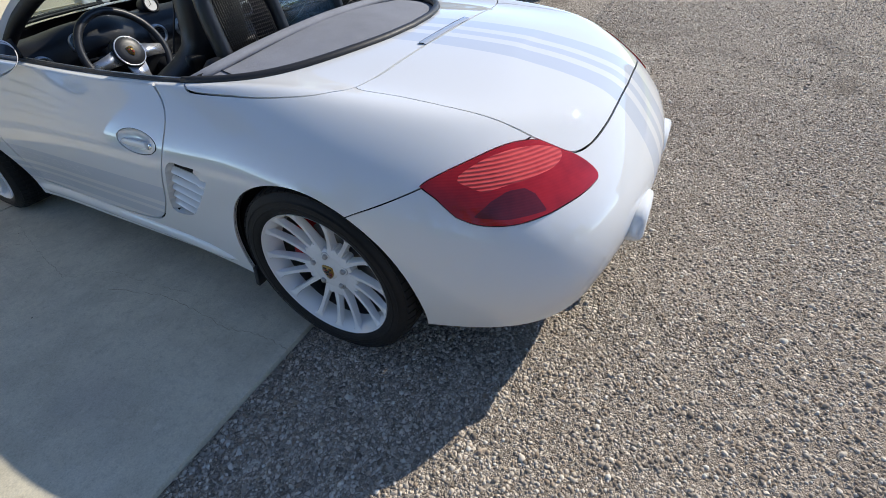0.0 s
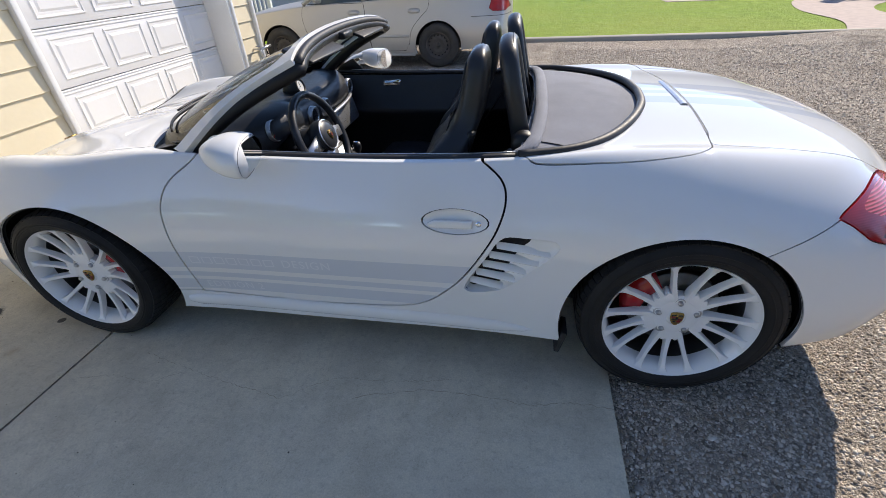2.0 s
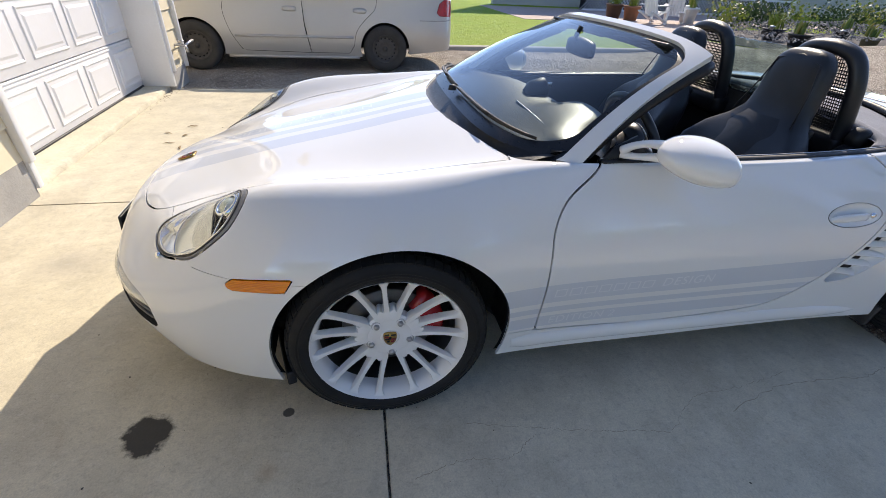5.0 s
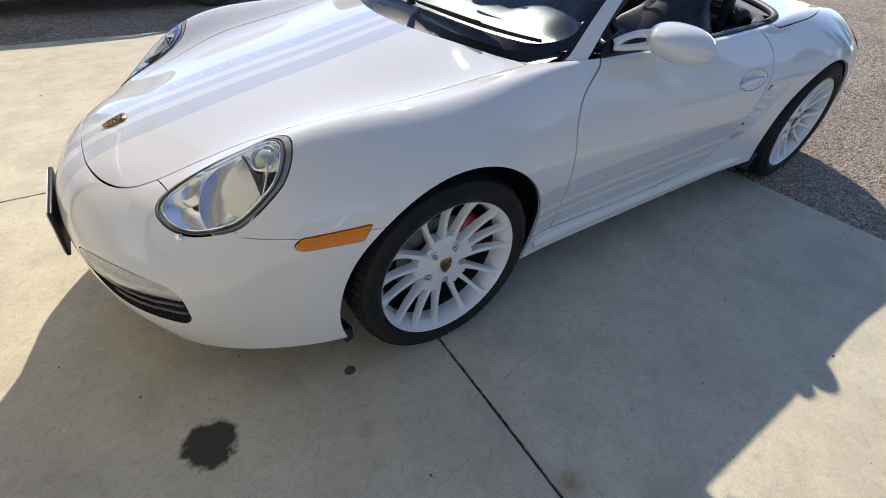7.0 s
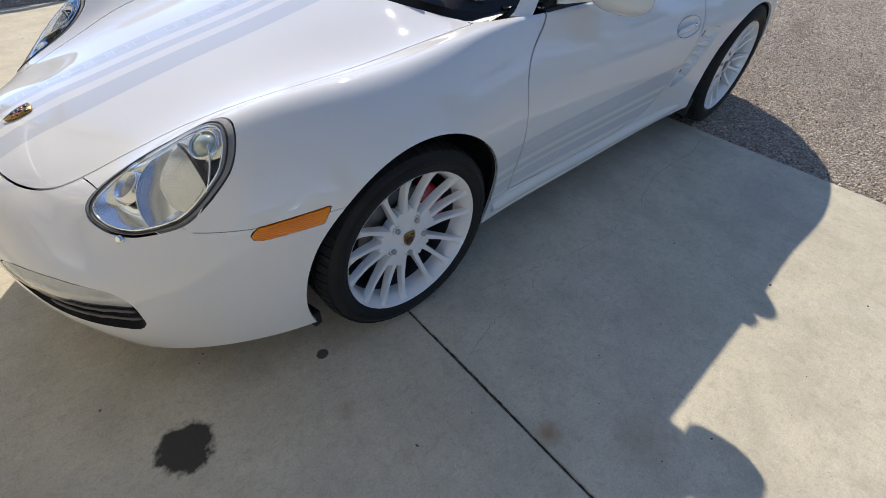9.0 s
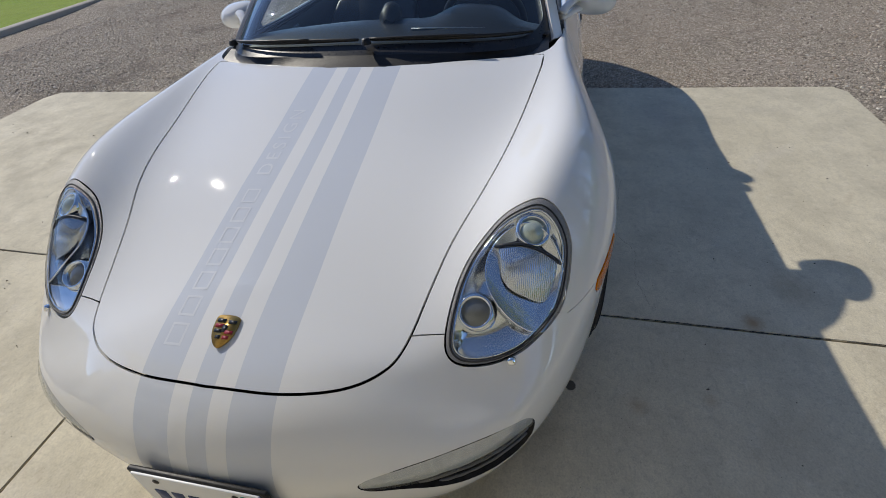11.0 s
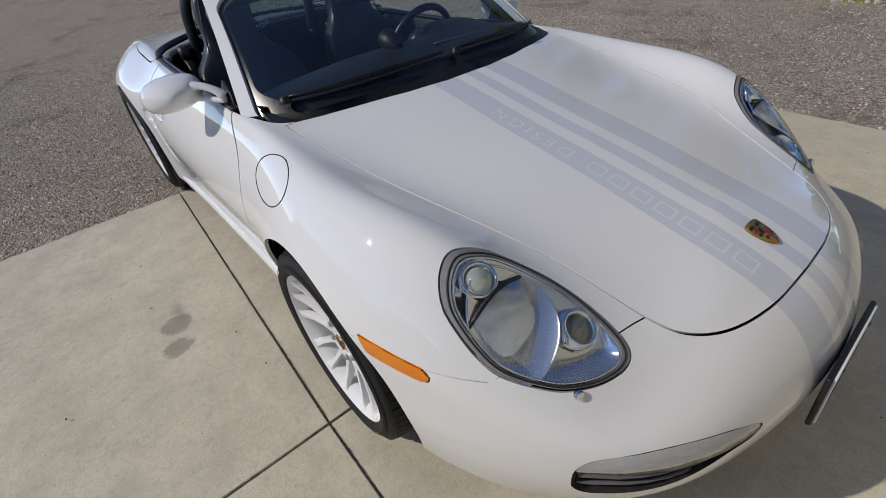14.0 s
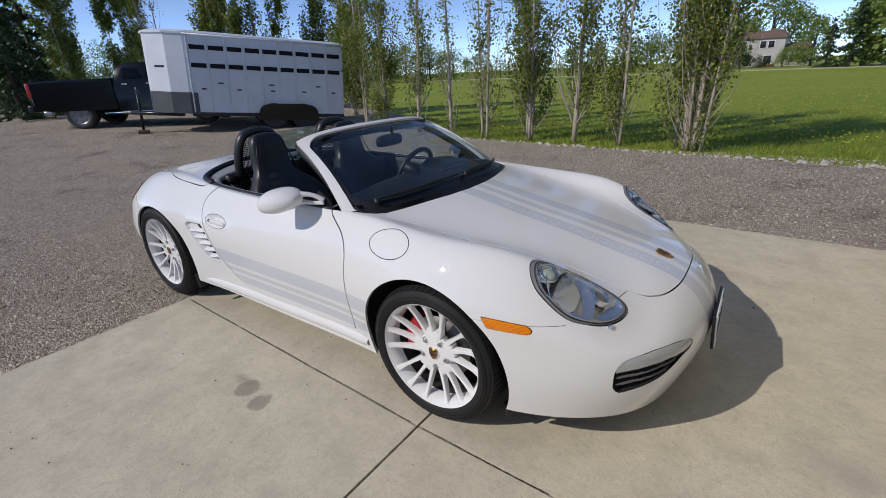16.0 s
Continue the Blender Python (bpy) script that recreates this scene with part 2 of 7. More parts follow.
# ---- the sports car's skin: eight hull lines from the lower lip to the spine, each running from nose centre to tail centre ----
STX = [0.0, 0.45, 1.0, 1.65, 2.05, 2.42]      # stations along the flank
HULL = {
    "lip": ([-.915, -.870, -.732, -.40], [3.265, 3.245, 3.135, 2.85],
            [0, .32, .597, .795, .83, .785, .79, .80, .84, .86, .805, .65, .34, 0],
            [.158, .158, .162, .169, .163, .155, .16, .17, .19, .20, .24, .25, .25, .25]),
    "low": ([-.968, -.922, -.782, -.42], [3.32, 3.288, 3.178, 2.88],
            [0, .335, .626, .818, .875, .80, .80, .82, .852, .872, .84, .675, .36, 0],
            [.32, .32, .33, .35, .36, .30, .30, .32, .36, .38, .40, .42, .43, .43]),
    "waist": ([-.974, -.918, -.779, -.43], [3.315, 3.28, 3.17, 2.88],
              [0, .335, .628, .813, .89, .835, .83, .84, .848, .882, .83, .64, .36, 0],
              [.45, .45, .47, .50, .53, .48, .47, .50, .53, .56, .56, .56, .56, .56]),
    "flank": ([-.915, -.858, -.729, -.42], [3.245, 3.215, 3.10, 2.85],
              [0, .328, .606, .80, .87, .82, .82, .828, .832, .855, .785, .595, .33, 0],
              [.55, .55, .515, .63, .67, .67, .66, .67, .695, .72, .70, .68, .672, .672]),
    "crest": ([-.85, -.792, -.69, -.40], [3.155, 3.125, 3.00, 2.80],
              [0, .31, .535, .655, .742, .725, .735, .73, .70, .69, .645, .51, .30, 0],
              [.60, .60, .578, .793, .828, .842, .832, .835, .862, .872, .83, .782, .768, .768]),
    "seam": ([-.77, -.75, -.68, -.36], [3.06, 3.04, 2.96, 2.80],
             [0, .26, .42, .515, .58, .645, .68, .68, .62, .57, .52, .42, .25, 0],
             [.633, .627, .620, .731, .778, .855, .845, .85, .866, .869, .848, .825, .815, .813]),
    "mid": ([-.70, -.68, -.60, -.33], [2.93, 2.91, 2.87, 2.75],
            [0, .16, .25, .28, .31, .34, .35, .35, .35, .32, .28, .22, .12, 0],
            [.657, .655, .665, .735, .80, .885, .87, .88, .888, .89, .870, .855, .850, .848]),
    "spine": ([-.62, -.60, -.53, -.30], [2.84, 2.82, 2.79, 2.72],
              [0] * 14,
              [.68, .684, .70, .75, .81, .895, .88, .89, .895, .896, .88, .872, .866, .863]),
}


def hull_points():
    """Control points as an array of rails x stations x 3."""
    rails = []
    for fx, rx, ys, zs in HULL.values():
        rails.append(np.stack([np.array(fx + STX + rx[::-1]), np.array(ys, float), np.array(zs, float)], 1))
    return np.array(rails)


def basis(t):
    """Uniform cubic B-spline weights."""
    return np.stack([(1 - t) ** 3, 3 * t ** 3 - 6 * t ** 2 + 4, -3 * t ** 3 + 3 * t ** 2 + 3 * t + 1, t ** 3], -1) / 6


def padded(C):
    """Control net mirrored in y past the nose, the tail and the spine, and carried on straight past the lip."""
    flip = np.array([1, -1, 1.0])
    C = np.concatenate([2 * C[:1] - C[1:2], C, C[-2:-1] * flip], 0)
    return np.concatenate([C[:, 1:2] * flip, C, C[:, -2:-1] * flip], 1)


def spline_net(C, nu, nv):
    P = padded(C)
    us, vs = np.linspace(0, C.shape[1] - 1, nu), np.linspace(0, C.shape[0] - 1, nv)
    iu, iv = np.minimum(us.astype(int), C.shape[1] - 2), np.minimum(vs.astype(int), C.shape[0] - 2)
    bu, bv = basis(us - iu), basis(vs - iv)
    out = np.zeros((nv, nu, 3))
    for a in range(4):
        for b in range(4):
            out += bv[:, a][:, None, None] * bu[:, b][None, :, None] * P[iv + a][:, iu + b]
    return out


def hull_net(nu, nv):
    """Points of the half skin, y >= 0, as nv x nu x 3. The net is pulled so that the skin meets the hull lines."""
    P = hull_points()
    C = P.copy()
    for _ in range(3):
        C = C + 0.75 * (P - spline_net(C, P.shape[1], P.shape[0]))
        C[-1, :, 1] = 0
        C[:, 0, 1] = C[:, -1, 1] = 0
    return spline_net(C, nu, nv)


# ---- ground ----


def stained(n, base, spots):
    """Dark or rusty spots with ragged rims, at real places on the slab: (x, y, radius, stretch, colour, strength)."""
    geo = n.node("NewGeometry")
    sep = n.tree.nodes.new("ShaderNodeSeparateXYZ")
    n.tree.links.new(geo, sep.inputs[0])
    wob = n.noise(16, 4, 0.65, geo)
    col = base
    for x, y, r, st, c, k in spots:
        dx = n.math("DIVIDE", n.math("SUBTRACT", sep.outputs[0], x), st)
        dy = n.math("SUBTRACT", sep.outputs[1], y)
        d = n.math("SQRT", n.math("ADD", n.math("MULTIPLY", dx, dx), n.math("MULTIPLY", dy, dy)))
        d = n.math("ADD", d, n.math("MULTIPLY", n.math("SUBTRACT", wob, .5), r * 1.1))
        edge = .78 if c[0] < .06 or k >= .6 and r > .05 else .15
        col = n.mix(n.math("MULTIPLY", n.ramp(d, r * edge, r * (1.0 if edge > .5 else 1.35), 1, 0), k), col, c)
    return col


def concrete_material():
    n = Nodes("broom_finished_concrete")
    geo = n.node("NewGeometry")
    big, mid, fine = n.noise(.55, 5, .6, geo), n.noise(4.5, 6, .6, geo), n.noise(160, 3, .6, geo)
    col = n.mix(n.ramp(big, .32, .68), (.60, .542, .400), (.695, .636, .490))
    col = n.mix(n.ramp(mid, .40, .66, 0, .75), col, (.48, .435, .33))
    col = n.mix(n.ramp(n.noise(13, 5, .7, geo, .6), .52, .70, 0, .55), col, (.45, .41, .315))
    col = n.mix(n.ramp(n.noise(2.2, 6, .75, geo, 2.0), .60, .66, 0, .35), col, (.48, .41, .30))
    col = n.mix(n.ramp(n.noise(1.3, 6, .7, geo, 1.2), .56, .72, 0, .35), col, (.70, .65, .56))
    col = n.mix(n.ramp(n.noise(42, 6, .8, geo), .50, .66, 0, .42), col, (.33, .295, .235))
    col = n.mix(n.ramp(n.noise(24, 6, .8, geo, .5), .54, .70, 0, .40), col, (.78, .73, .62))
    col = n.mix(n.ramp(fine, .36, .74, .0, .34), col, (.24, .22, .19))
    pits = n.ramp(n.voronoi(46, vec=geo), .03, .075, 1, 0)
    chance = n.ramp(n.noise(9, 3, .6, geo), .50, .57)
    pit = n.math("MULTIPLY", pits, chance)
    col = n.mix(n.math("MULTIPLY", pit, .75), col, (.10, .095, .085))
    col = stained(n, col, [(-.800, -.825, .085, 1.0, (.030, .028, .026), .95), (-.355, -.806, .018, 1.2, (.05, .045, .04), .9), (.925, 1.21, .075, .85, (.24, .21, .17), .7), (.78, 1.24, .065, .9, (.24, .21, .17), .7),
                          (.005, -1.47, .035, 1.0, (.33, .20, .10), .75), (-.40, -1.02, .03, 1.0, (.36, .25, .15), .5), (-.35, -1.25, .025, 1.0, (.36, .25, .15), .4), (1.75, -1.42, .12, 1.4, (.33, .29, .26), .35), (1.0, 1.18, .03, 3.0, (.24, .21, .18), .6),
                          (.2, -1.66, .06, 1.3, (.34, .26, .17), .4), (.28, 1.52, .05, 1.2, (.40, .36, .30), .5), (-1.5, .25, .12, 1.5, (.34, .31, .27), .5)])
    h = n.math("ADD", n.math("MULTIPLY", fine, .5), n.math("MULTIPLY", pit, -1.5))
    return n.finish(col, n.ramp(mid, .3, .7, .72, .9), 0, n.bump(h, .22, .003), spec=.35)


def gravel_material():
    n = Nodes("crushed_gravel")
    geo = n.node("NewGeometry")
    col, h = None, None
    for scale, low, high in ((62, (.13, .106, .084), (.87, .765, .635)), (150, (.13, .106, .084), (.77, .665, .53))):
        tint = n.node("RGBToBW", {0: n.voronoi(scale, 1, vec=geo)})
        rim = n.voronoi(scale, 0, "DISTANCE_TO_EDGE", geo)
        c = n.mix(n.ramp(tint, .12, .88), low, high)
        # shade in the gaps between stones, put into the colour along cell edges
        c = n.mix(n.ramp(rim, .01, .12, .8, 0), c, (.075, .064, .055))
        dome = n.ramp(rim, 0, .34)
        if col is None:
            col, h = c, dome
        else:
            pick = n.ramp(n.noise(24, 4, .7, geo), .44, .56)
            col = n.mix(pick, col, c)
            h = n.math("ADD", n.math("MULTIPLY", h, n.math("SUBTRACT", 1.0, pick)), n.math("MULTIPLY", n.math("MULTIPLY", dome, pick), .45))
    big = n.noise(.35, 5, .6, geo)
    col = n.mix(n.ramp(big, .45, .68, 0, .40), col, (.45, .36, .275))
    dust = n.ramp(n.noise(1.5, 6, .72, geo, 1.0), .53, .68, 0, .55)
    col = n.mix(dust, col, (.46, .385, .315))
    col = n.mix(n.ramp(n.noise(.9, 6, .72, geo, .6), .47, .36, 0, .55), col, (.135, .108, .085))
    h = n.math("ADD", h, n.math("MULTIPLY", n.noise(300, 3, .6, geo), .25))
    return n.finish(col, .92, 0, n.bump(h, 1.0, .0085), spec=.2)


def grass_material(name, low, high, dandelions):
    n = Nodes(name)
    geo = n.node("NewGeometry")
    a, b, c = n.noise(.12, 4, .6, geo), n.noise(3.5, 5, .7, geo), n.noise(60, 3, .7, geo)
    col = n.mix(n.ramp(b, .3, .7), low, high)
    col = n.mix(n.ramp(a, .4, .65, 0, .5), col, (.42, .42, .08))
    col = n.mix(n.ramp(c, .3, .7, 0, .5), col, tone(low, .45))
    if dandelions:
        spot = n.ramp(n.voronoi(5.5, 0, vec=geo), .035, .06, 1, 0)
        col = n.mix(n.math("MULTIPLY", spot, n.ramp(n.noise(.5, 3, .5, geo), .45, .6)), col, (.85, .74, .06))
    h = n.math("ADD", c, b)
    return n.finish(col, .85, 0, n.bump(h, .8, .03), spec=.2)


M_CONCRETE = concrete_material()
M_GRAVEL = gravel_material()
M_FIELD = grass_material("meadow_grass", (.20, .27, .028), (.32, .41, .048), True)
M_LAWN = grass_material("mown_lawn", (.19, .31, .016), (.28, .43, .028), False)
M_CURB = plain("cast_concrete_edging", (.46, .42, .35), .85, vary=.15, scale=3, bump=.4, bump_scale=90)


def sheet(name, outline, z, mat, label, category="", cut=0.6, rough=0.0, kind="structure"):
    """A filled outline with fine cells where it is uneven."""
    bm = bmesh.new()
    bm.faces.new([bm.verts.new((x, y, z)) for x, y in outline])
    ob = part(name, bm, mat, smooth=0)
    return tagged(ob, label, category or name, kind=kind)


ground = mesh_part("ground", *loft([[(x, y, -.045 if abs(x) < 1000 else -.045) for x in (-1800, -60, -20, 20, 60, 1800)] for y in (-1800, -90, -30, 20, 60, 1800)], False, False), M_FIELD, smooth=False)
tagged(ground, "green meadow with dandelions reaching to the horizon", "ground", kind="structure")


def heave(x, y):
    return min(.45, .036 * max(0.0, x - 5.5)) + .012 * math.sin(.9 * x + .4 * y) * math.sin(.7 * y - .3 * x) + .008 * noise.noise((x * .9, y * .9, 0))


# gravel yard: fine cells, gently uneven, sunk a little below the slab
V, F = [], []
xs = np.concatenate([np.linspace(-16, 2, 30), np.linspace(2.4, 9, 34), np.linspace(10, 60, 26)])
n_y = 44
for x in xs:
    y0 = np.interp(x, [-16, -2.5, 5, 9, 16, 26, 60], [-5.2, -6.3, -7.0, -10.2, -13.5, -15.5, -16])
    for k in range(n_y):
        y = y0 + (7.55 - y0) * k / (n_y - 1)
        V.append((x, y, -.020 + heave(x, y) * min(1, abs(x - 2.2) * 2)))
F = [(i * n_y + k, (i + 1) * n_y + k, (i + 1) * n_y + k + 1, i * n_y + k + 1) for i in range(len(xs) - 1) for k in range(n_y - 1)]
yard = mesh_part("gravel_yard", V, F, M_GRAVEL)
tagged(yard, "grey-brown crushed gravel yard round the concrete pad", "gravel", kind="structure")

# concrete pad: four slabs with open joints
pad = thing("pavement", "pale concrete pad in four slabs with narrow joints", "pavement", kind="structure")
GAP = .004


def slab(corners):
    bm = bmesh.new()
    top = [bm.verts.new((x, y, 0)) for x, y in corners]
    f = bm.faces.new(top)
    bm.normal_update()
    if f.normal.z < 0:
        f.normal_flip()
    r = bmesh.ops.extrude_face_region(bm, geom=[f])
    low = [v for v in r["geom"] if isinstance(v, bmesh.types.BMVert)]
    bmesh.ops.translate(bm, vec=(0, 0, -.12), verts=low)
    bm.normal_update()
    bmesh.ops.recalc_face_normals(bm, faces=bm.faces)
    rim = [e for e in bm.edges if all(v.co.z > -.01 for v in e.verts) and len(e.link_faces) == 2]
    bmesh.ops.bevel(bm, geom=rim, offset=.0022, segments=2, affect="EDGES")
    part("slab", bm, M_CONCRETE, pad)


def joint_x(y):
    return -.003 + .025 * y


slab([(-2.10, -2.54), (joint_x(-2.6) - GAP, -2.595), (joint_x(.95) - GAP, .945 - GAP), (-2.10, .965 - GAP)])
slab([(joint_x(-2.6) + GAP, -2.597), (2.15, -2.66), (2.238, -2.60), (2.245, .86 - GAP), (joint_x(.95) + GAP, .945 - GAP)])
slab([(-2.10, .965 + GAP), (joint_x(.95) - GAP, .945 + GAP), (joint_x(4.03) - GAP, 4.03), (-2.10, 4.0)])
slab([(joint_x(.95) + GAP, .945 + GAP), (2.245, .86 + GAP), (2.235, 4.02), (2.10, 4.10), (joint_x(4.03) + GAP, 4.03)])


def crack(points, width, name="crack", mat=None, shake=.006):
    rng = random.Random(len(points) * 7 + int(points[0][0] * 100))
    path = smooth_line(points, 60)
    left, right = [], []
    for i, (x, y) in enumerate(path):
        dx, dy = path[min(i + 1, 59)] - path[max(i - 1, 0)]
        l = math.hypot(dx, dy) + 1e-9
        j = rng.uniform(-shake, shake)
        w = width * rng.uniform(.3, 1.2)
        left.append((x - dy / l * (j + w), y + dx / l * (j + w), .0012)), right.append((x - dy / l * (j - w), y + dx / l * (j - w), .0012))
    V = left + right
    mesh_part(name, V, [(i, i + 1, 60 + i + 1, 60 + i) for i in range(59)], mat or M_HAIR, pad, smooth=False)


M_HAIR = plain("hairline_crack", (.36, .315, .24), .95)
M_CRACK = plain("crack_shadow", (.035, .032, .028), .95)
crack([(1.25, -1.06), (1.5, -.99), (1.75, -.985), (1.93, -1.0), (2.1, -.97), (2.24, -.985)], .0016)
crack([(.25, -.95), (.55, -1.02), (.75, -1.06), (.97, -1.10)], .0012)
crack([(.05, -1.12), (.22, -1.08), (.36, -1.10), (.48, -1.03)], .0012)
crack([(.97, -1.10), (1.15, -.98), (1.4, -.96), (1.63, -.92)], .001)
# the joints have chipped, ragged lips
for k in range(8):
    y = -2.55 + .82 * k
    crack([(joint_x(y + d) + .002 * math.sin(9 * (y + d)), y + d) for d in np.linspace(.02, .80, 5)], .0026, "joint_chip", M_CRACK, .0011)
for x0, x1 in ((-2.05, -1.35), (-1.3, -.65), (-.6, .0), (.06, .75), (.8, 1.5), (1.55, 2.2)):
    crack([(x, (.965 if x < 0 else .945) - .0215 * (x + (2.1 if x < 0 else -.0)) * (.4 if x < 0 else 1.72) + .0015 * math.sin(11 * x)) for x in np.linspace(x0, x1, 5)], .0024, "joint_chip", M_CRACK, .0011)
# joints lie in shade: dark filler deep in the gaps
mesh_part("joint_filler", *joined(moved(box_lump((.03, 6.7, .06), (0, 0, 0), 0), pose(.016, .72, -.05, 0, 0, -1.43)), box_lump((4.4, .03, .06), (.05, .93, -.06), 0)), M_CRACK, pad)

# raised sill in front of the garage
sill_v = []
rows = []
rng = random.Random(3)
for y in np.linspace(-2.6, 4.0, 90):
    j = rng.uniform(-.012, .012)
    rows.append([(-2.10 + j, y, -.02), (-2.105 + j, y, .035), (-2.12 + j * .5, y, .048), (-2.42, y, .055)])
apron = mesh_part("garage_threshold", *loft(rows, False, False), M_CONCRETE)
tagged(apron, "worn raised concrete threshold before the garage door", "threshold", kind="structure")


def stones(name, spots, size, mats, label, lift=0.0, seed=5, grade=2.0):
    """Loose stones as one scatter: rough broken lumps with flat facets."""
    rng = np.random.default_rng(seed)
    base = np.array([(1, 0, -.5), (.1, .9, -.5), (-.9, .1, -.5), (-.1, -.95, -.5), (.55, .35, .6), (-.35, .5, .75), (-.5, -.45, .55), (.4, -.5, .7)])
    tri = np.array([(0, 1, 4), (1, 5, 4), (1, 2, 5), (2, 6, 5), (2, 3, 6), (3, 7, 6), (3, 0, 7), (0, 4, 7), (4, 5, 6), (4, 6, 7)])
    n = len(spots)
    V = base[None] * (1 + rng.uniform(-.35, .35, (n, 8, 3)))
    s = size[0] * (size[1] / size[0]) ** (rng.random(n) ** grade)
    V = V * (s[:, None] * rng.uniform(.65, 1.25, (n, 3)) * np.array([1, 1, .7]))[:, None]
    a = rng.uniform(0, 6.28, n)
    c, sn_ = np.cos(a)[:, None], np.sin(a)[:, None]
    V = np.stack([V[..., 0] * c - V[..., 1] * sn_, V[..., 0] * sn_ + V[..., 1] * c, V[..., 2]], -1)
    z = np.array([heave(x, y) * min(1, abs(x - 2.2) * 2) for x, y in spots]) - .020 + lift + s * .12
    V += np.concatenate([np.array(spots), z[:, None]], 1)[:, None]
    F = (tri[None] + 8 * np.arange(n)[:, None, None]).reshape(-1, 3)
    me = bpy.data.meshes.new(name)
    me.vertices.add(n * 8), me.loops.add(len(F) * 3), me.polygons.add(len(F))
    me.vertices.foreach_set("co", V.reshape(-1)), me.loops.foreach_set("vertex_index", F.reshape(-1).astype(np.int32))
    me.polygons.foreach_set("loop_start", (np.arange(len(F)) * 3).astype(np.int32))
    me.update(), me.validate()
    me.materials.append(mats)
    ob = new(name, me)
    return tagged(ob, label, "gravel", kind="stuff")


def pebble_material():
    n = Nodes("gravel_stones")
    r = n.node("NewGeometry", out=8)
    col = n.mix(r, (.17, .14, .112), (.80, .70, .58))
    warm = n.ramp(n.math("FRACT", n.math("MULTIPLY", r, 17.3)), .72, .8)
    col = n.mix(n.math("MULTIPLY", warm, .7), col, (.38, .28, .19))
    pale = n.ramp(n.math("FRACT", n.math("MULTIPLY", r, 41.7)), .93, .96)
    col = n.mix(pale, col, (.74, .69, .60))
    col = n.mix(n.ramp(n.noise(120, 3), .3, .7, 0, .3), col, (.10, .09, .08))
    return n.finish(col, .85, spec=.3)


M_PEBBLE = pebble_material()
rng = np.random.default_rng(11)


def scatter(n, x0, x1, y0, y1, power=1.0):
    x = x0 + (x1 - x0) * rng.random(n) ** power
    y = rng.uniform(y0, y1, n)
    ok = ~((x < 2.255) & (x > -2.1) & (y > -2.55) & (y < 4.08)) & ~((x < 2.255) & (y > -2.68 + .03 * (2.2 - x)) & (y < 4.06))
    return np.stack([x[ok], y[ok]], 1).tolist()


near = scatter(105000, 2.25, 4.9, -2.0, 2.3, 1.15)
stones("gravel_near", near, (.0026, .0095), M_PEBBLE, "loose crushed stones of the gravel yard", seed=2, grade=1.5)
mid = scatter(34000, 2.25, 7.5, -5, 6.5, 1.2) + scatter(14000, 4, 14, -8, 5) + scatter(8000, -3, 3, 4.1, 7.4) + scatter(22000, -4, 4, -6.9, -2.55)
stones("gravel_far", mid, (.0045, .014), M_PEBBLE, "scattered stones of the gravel yard", seed=4)

coarse = scatter(14000, 2.27, 8.0, .9, 6.5, 1.1)
stones("gravel_coarse", coarse, (.006, .017), M_PEBBLE, "coarser stones lying on the gravel yard", seed=6)

# crumbs and grit lying on the slabs
crng = np.random.default_rng(33)
grit = np.stack([crng.uniform(-2.0, 2.15, 420), crng.uniform(-2.4, 3.9, 420)], 1).tolist()
stones("grit", grit, (.0018, .0065), plain("dark_grit", (.10, .085, .07), .9, vary=.4, scale=30), "dark grit lying loose on the concrete", .0205, 21)

# swept dirt along the garage threshold
dirt = np.stack([-2.09 + np.abs(crng.normal(0, .05, 380)), crng.uniform(-2.3, 3.95, 380)], 1).tolist()
stones("threshold_dirt", dirt, (.0025, .010), plain("brown_dirt", (.20, .155, .11), .95, vary=.4, scale=30), "brown dirt and crumbs along the threshold", .0205, 22)

# lawn with a cast edging beside the yard
curb_y = lambda x: 7.42 + .030 * (x - 1.5)
xs = np.linspace(-14, 40, 40)
lawn = mesh_part("lawn", *loft([[(x, curb_y(x) + .10 + 26 * t, -.005 + .05 * t) for t in (0, .05, .2, .5, 1)] for x in xs], False, False), M_LAWN)
tagged(lawn, "bright green mown lawn behind a concrete edging", "lawn", kind="structure")
rows = [[(x, curb_y(x) - .06, -.05), (x, curb_y(x) - .058, .045), (x, curb_y(x) - .04, .058), (x, curb_y(x) + .09, .058), (x, curb_y(x) + .11, .0)] for x in np.linspace(-14, 40, 110)]
edging = mesh_part("lawn_edging", *loft(rows, False, False), M_CURB, sharp=40)
tagged(edging, "pale concrete edging along the lawn", "edging", kind="structure")


# ---- cutting the skin into panels ----


def inside_curve(outline, a, b):
    """Signed distance of points (a, b) to a closed outline: negative inside."""
    Q = np.array(outline, float)
    E = np.roll(Q, -1, 0) - Q
    best, odd = np.full(a.shape, 1e9), np.zeros(a.shape, bool)
    for (x0, y0), (ex, ey) in zip(Q, E):
        t = np.clip(((a - x0) * ex + (b - y0) * ey) / (ex * ex + ey * ey + 1e-12), 0, 1)
        best = np.minimum(best, np.hypot(a - x0 - t * ex, b - y0 - t * ey))
        cross = (y0 > b) != (y0 + ey > b)
        odd ^= cross & (a < x0 + (b - y0) * ex / (ey if abs(ey) > 1e-12 else 1e-12))
    return np.where(odd, -best, best)


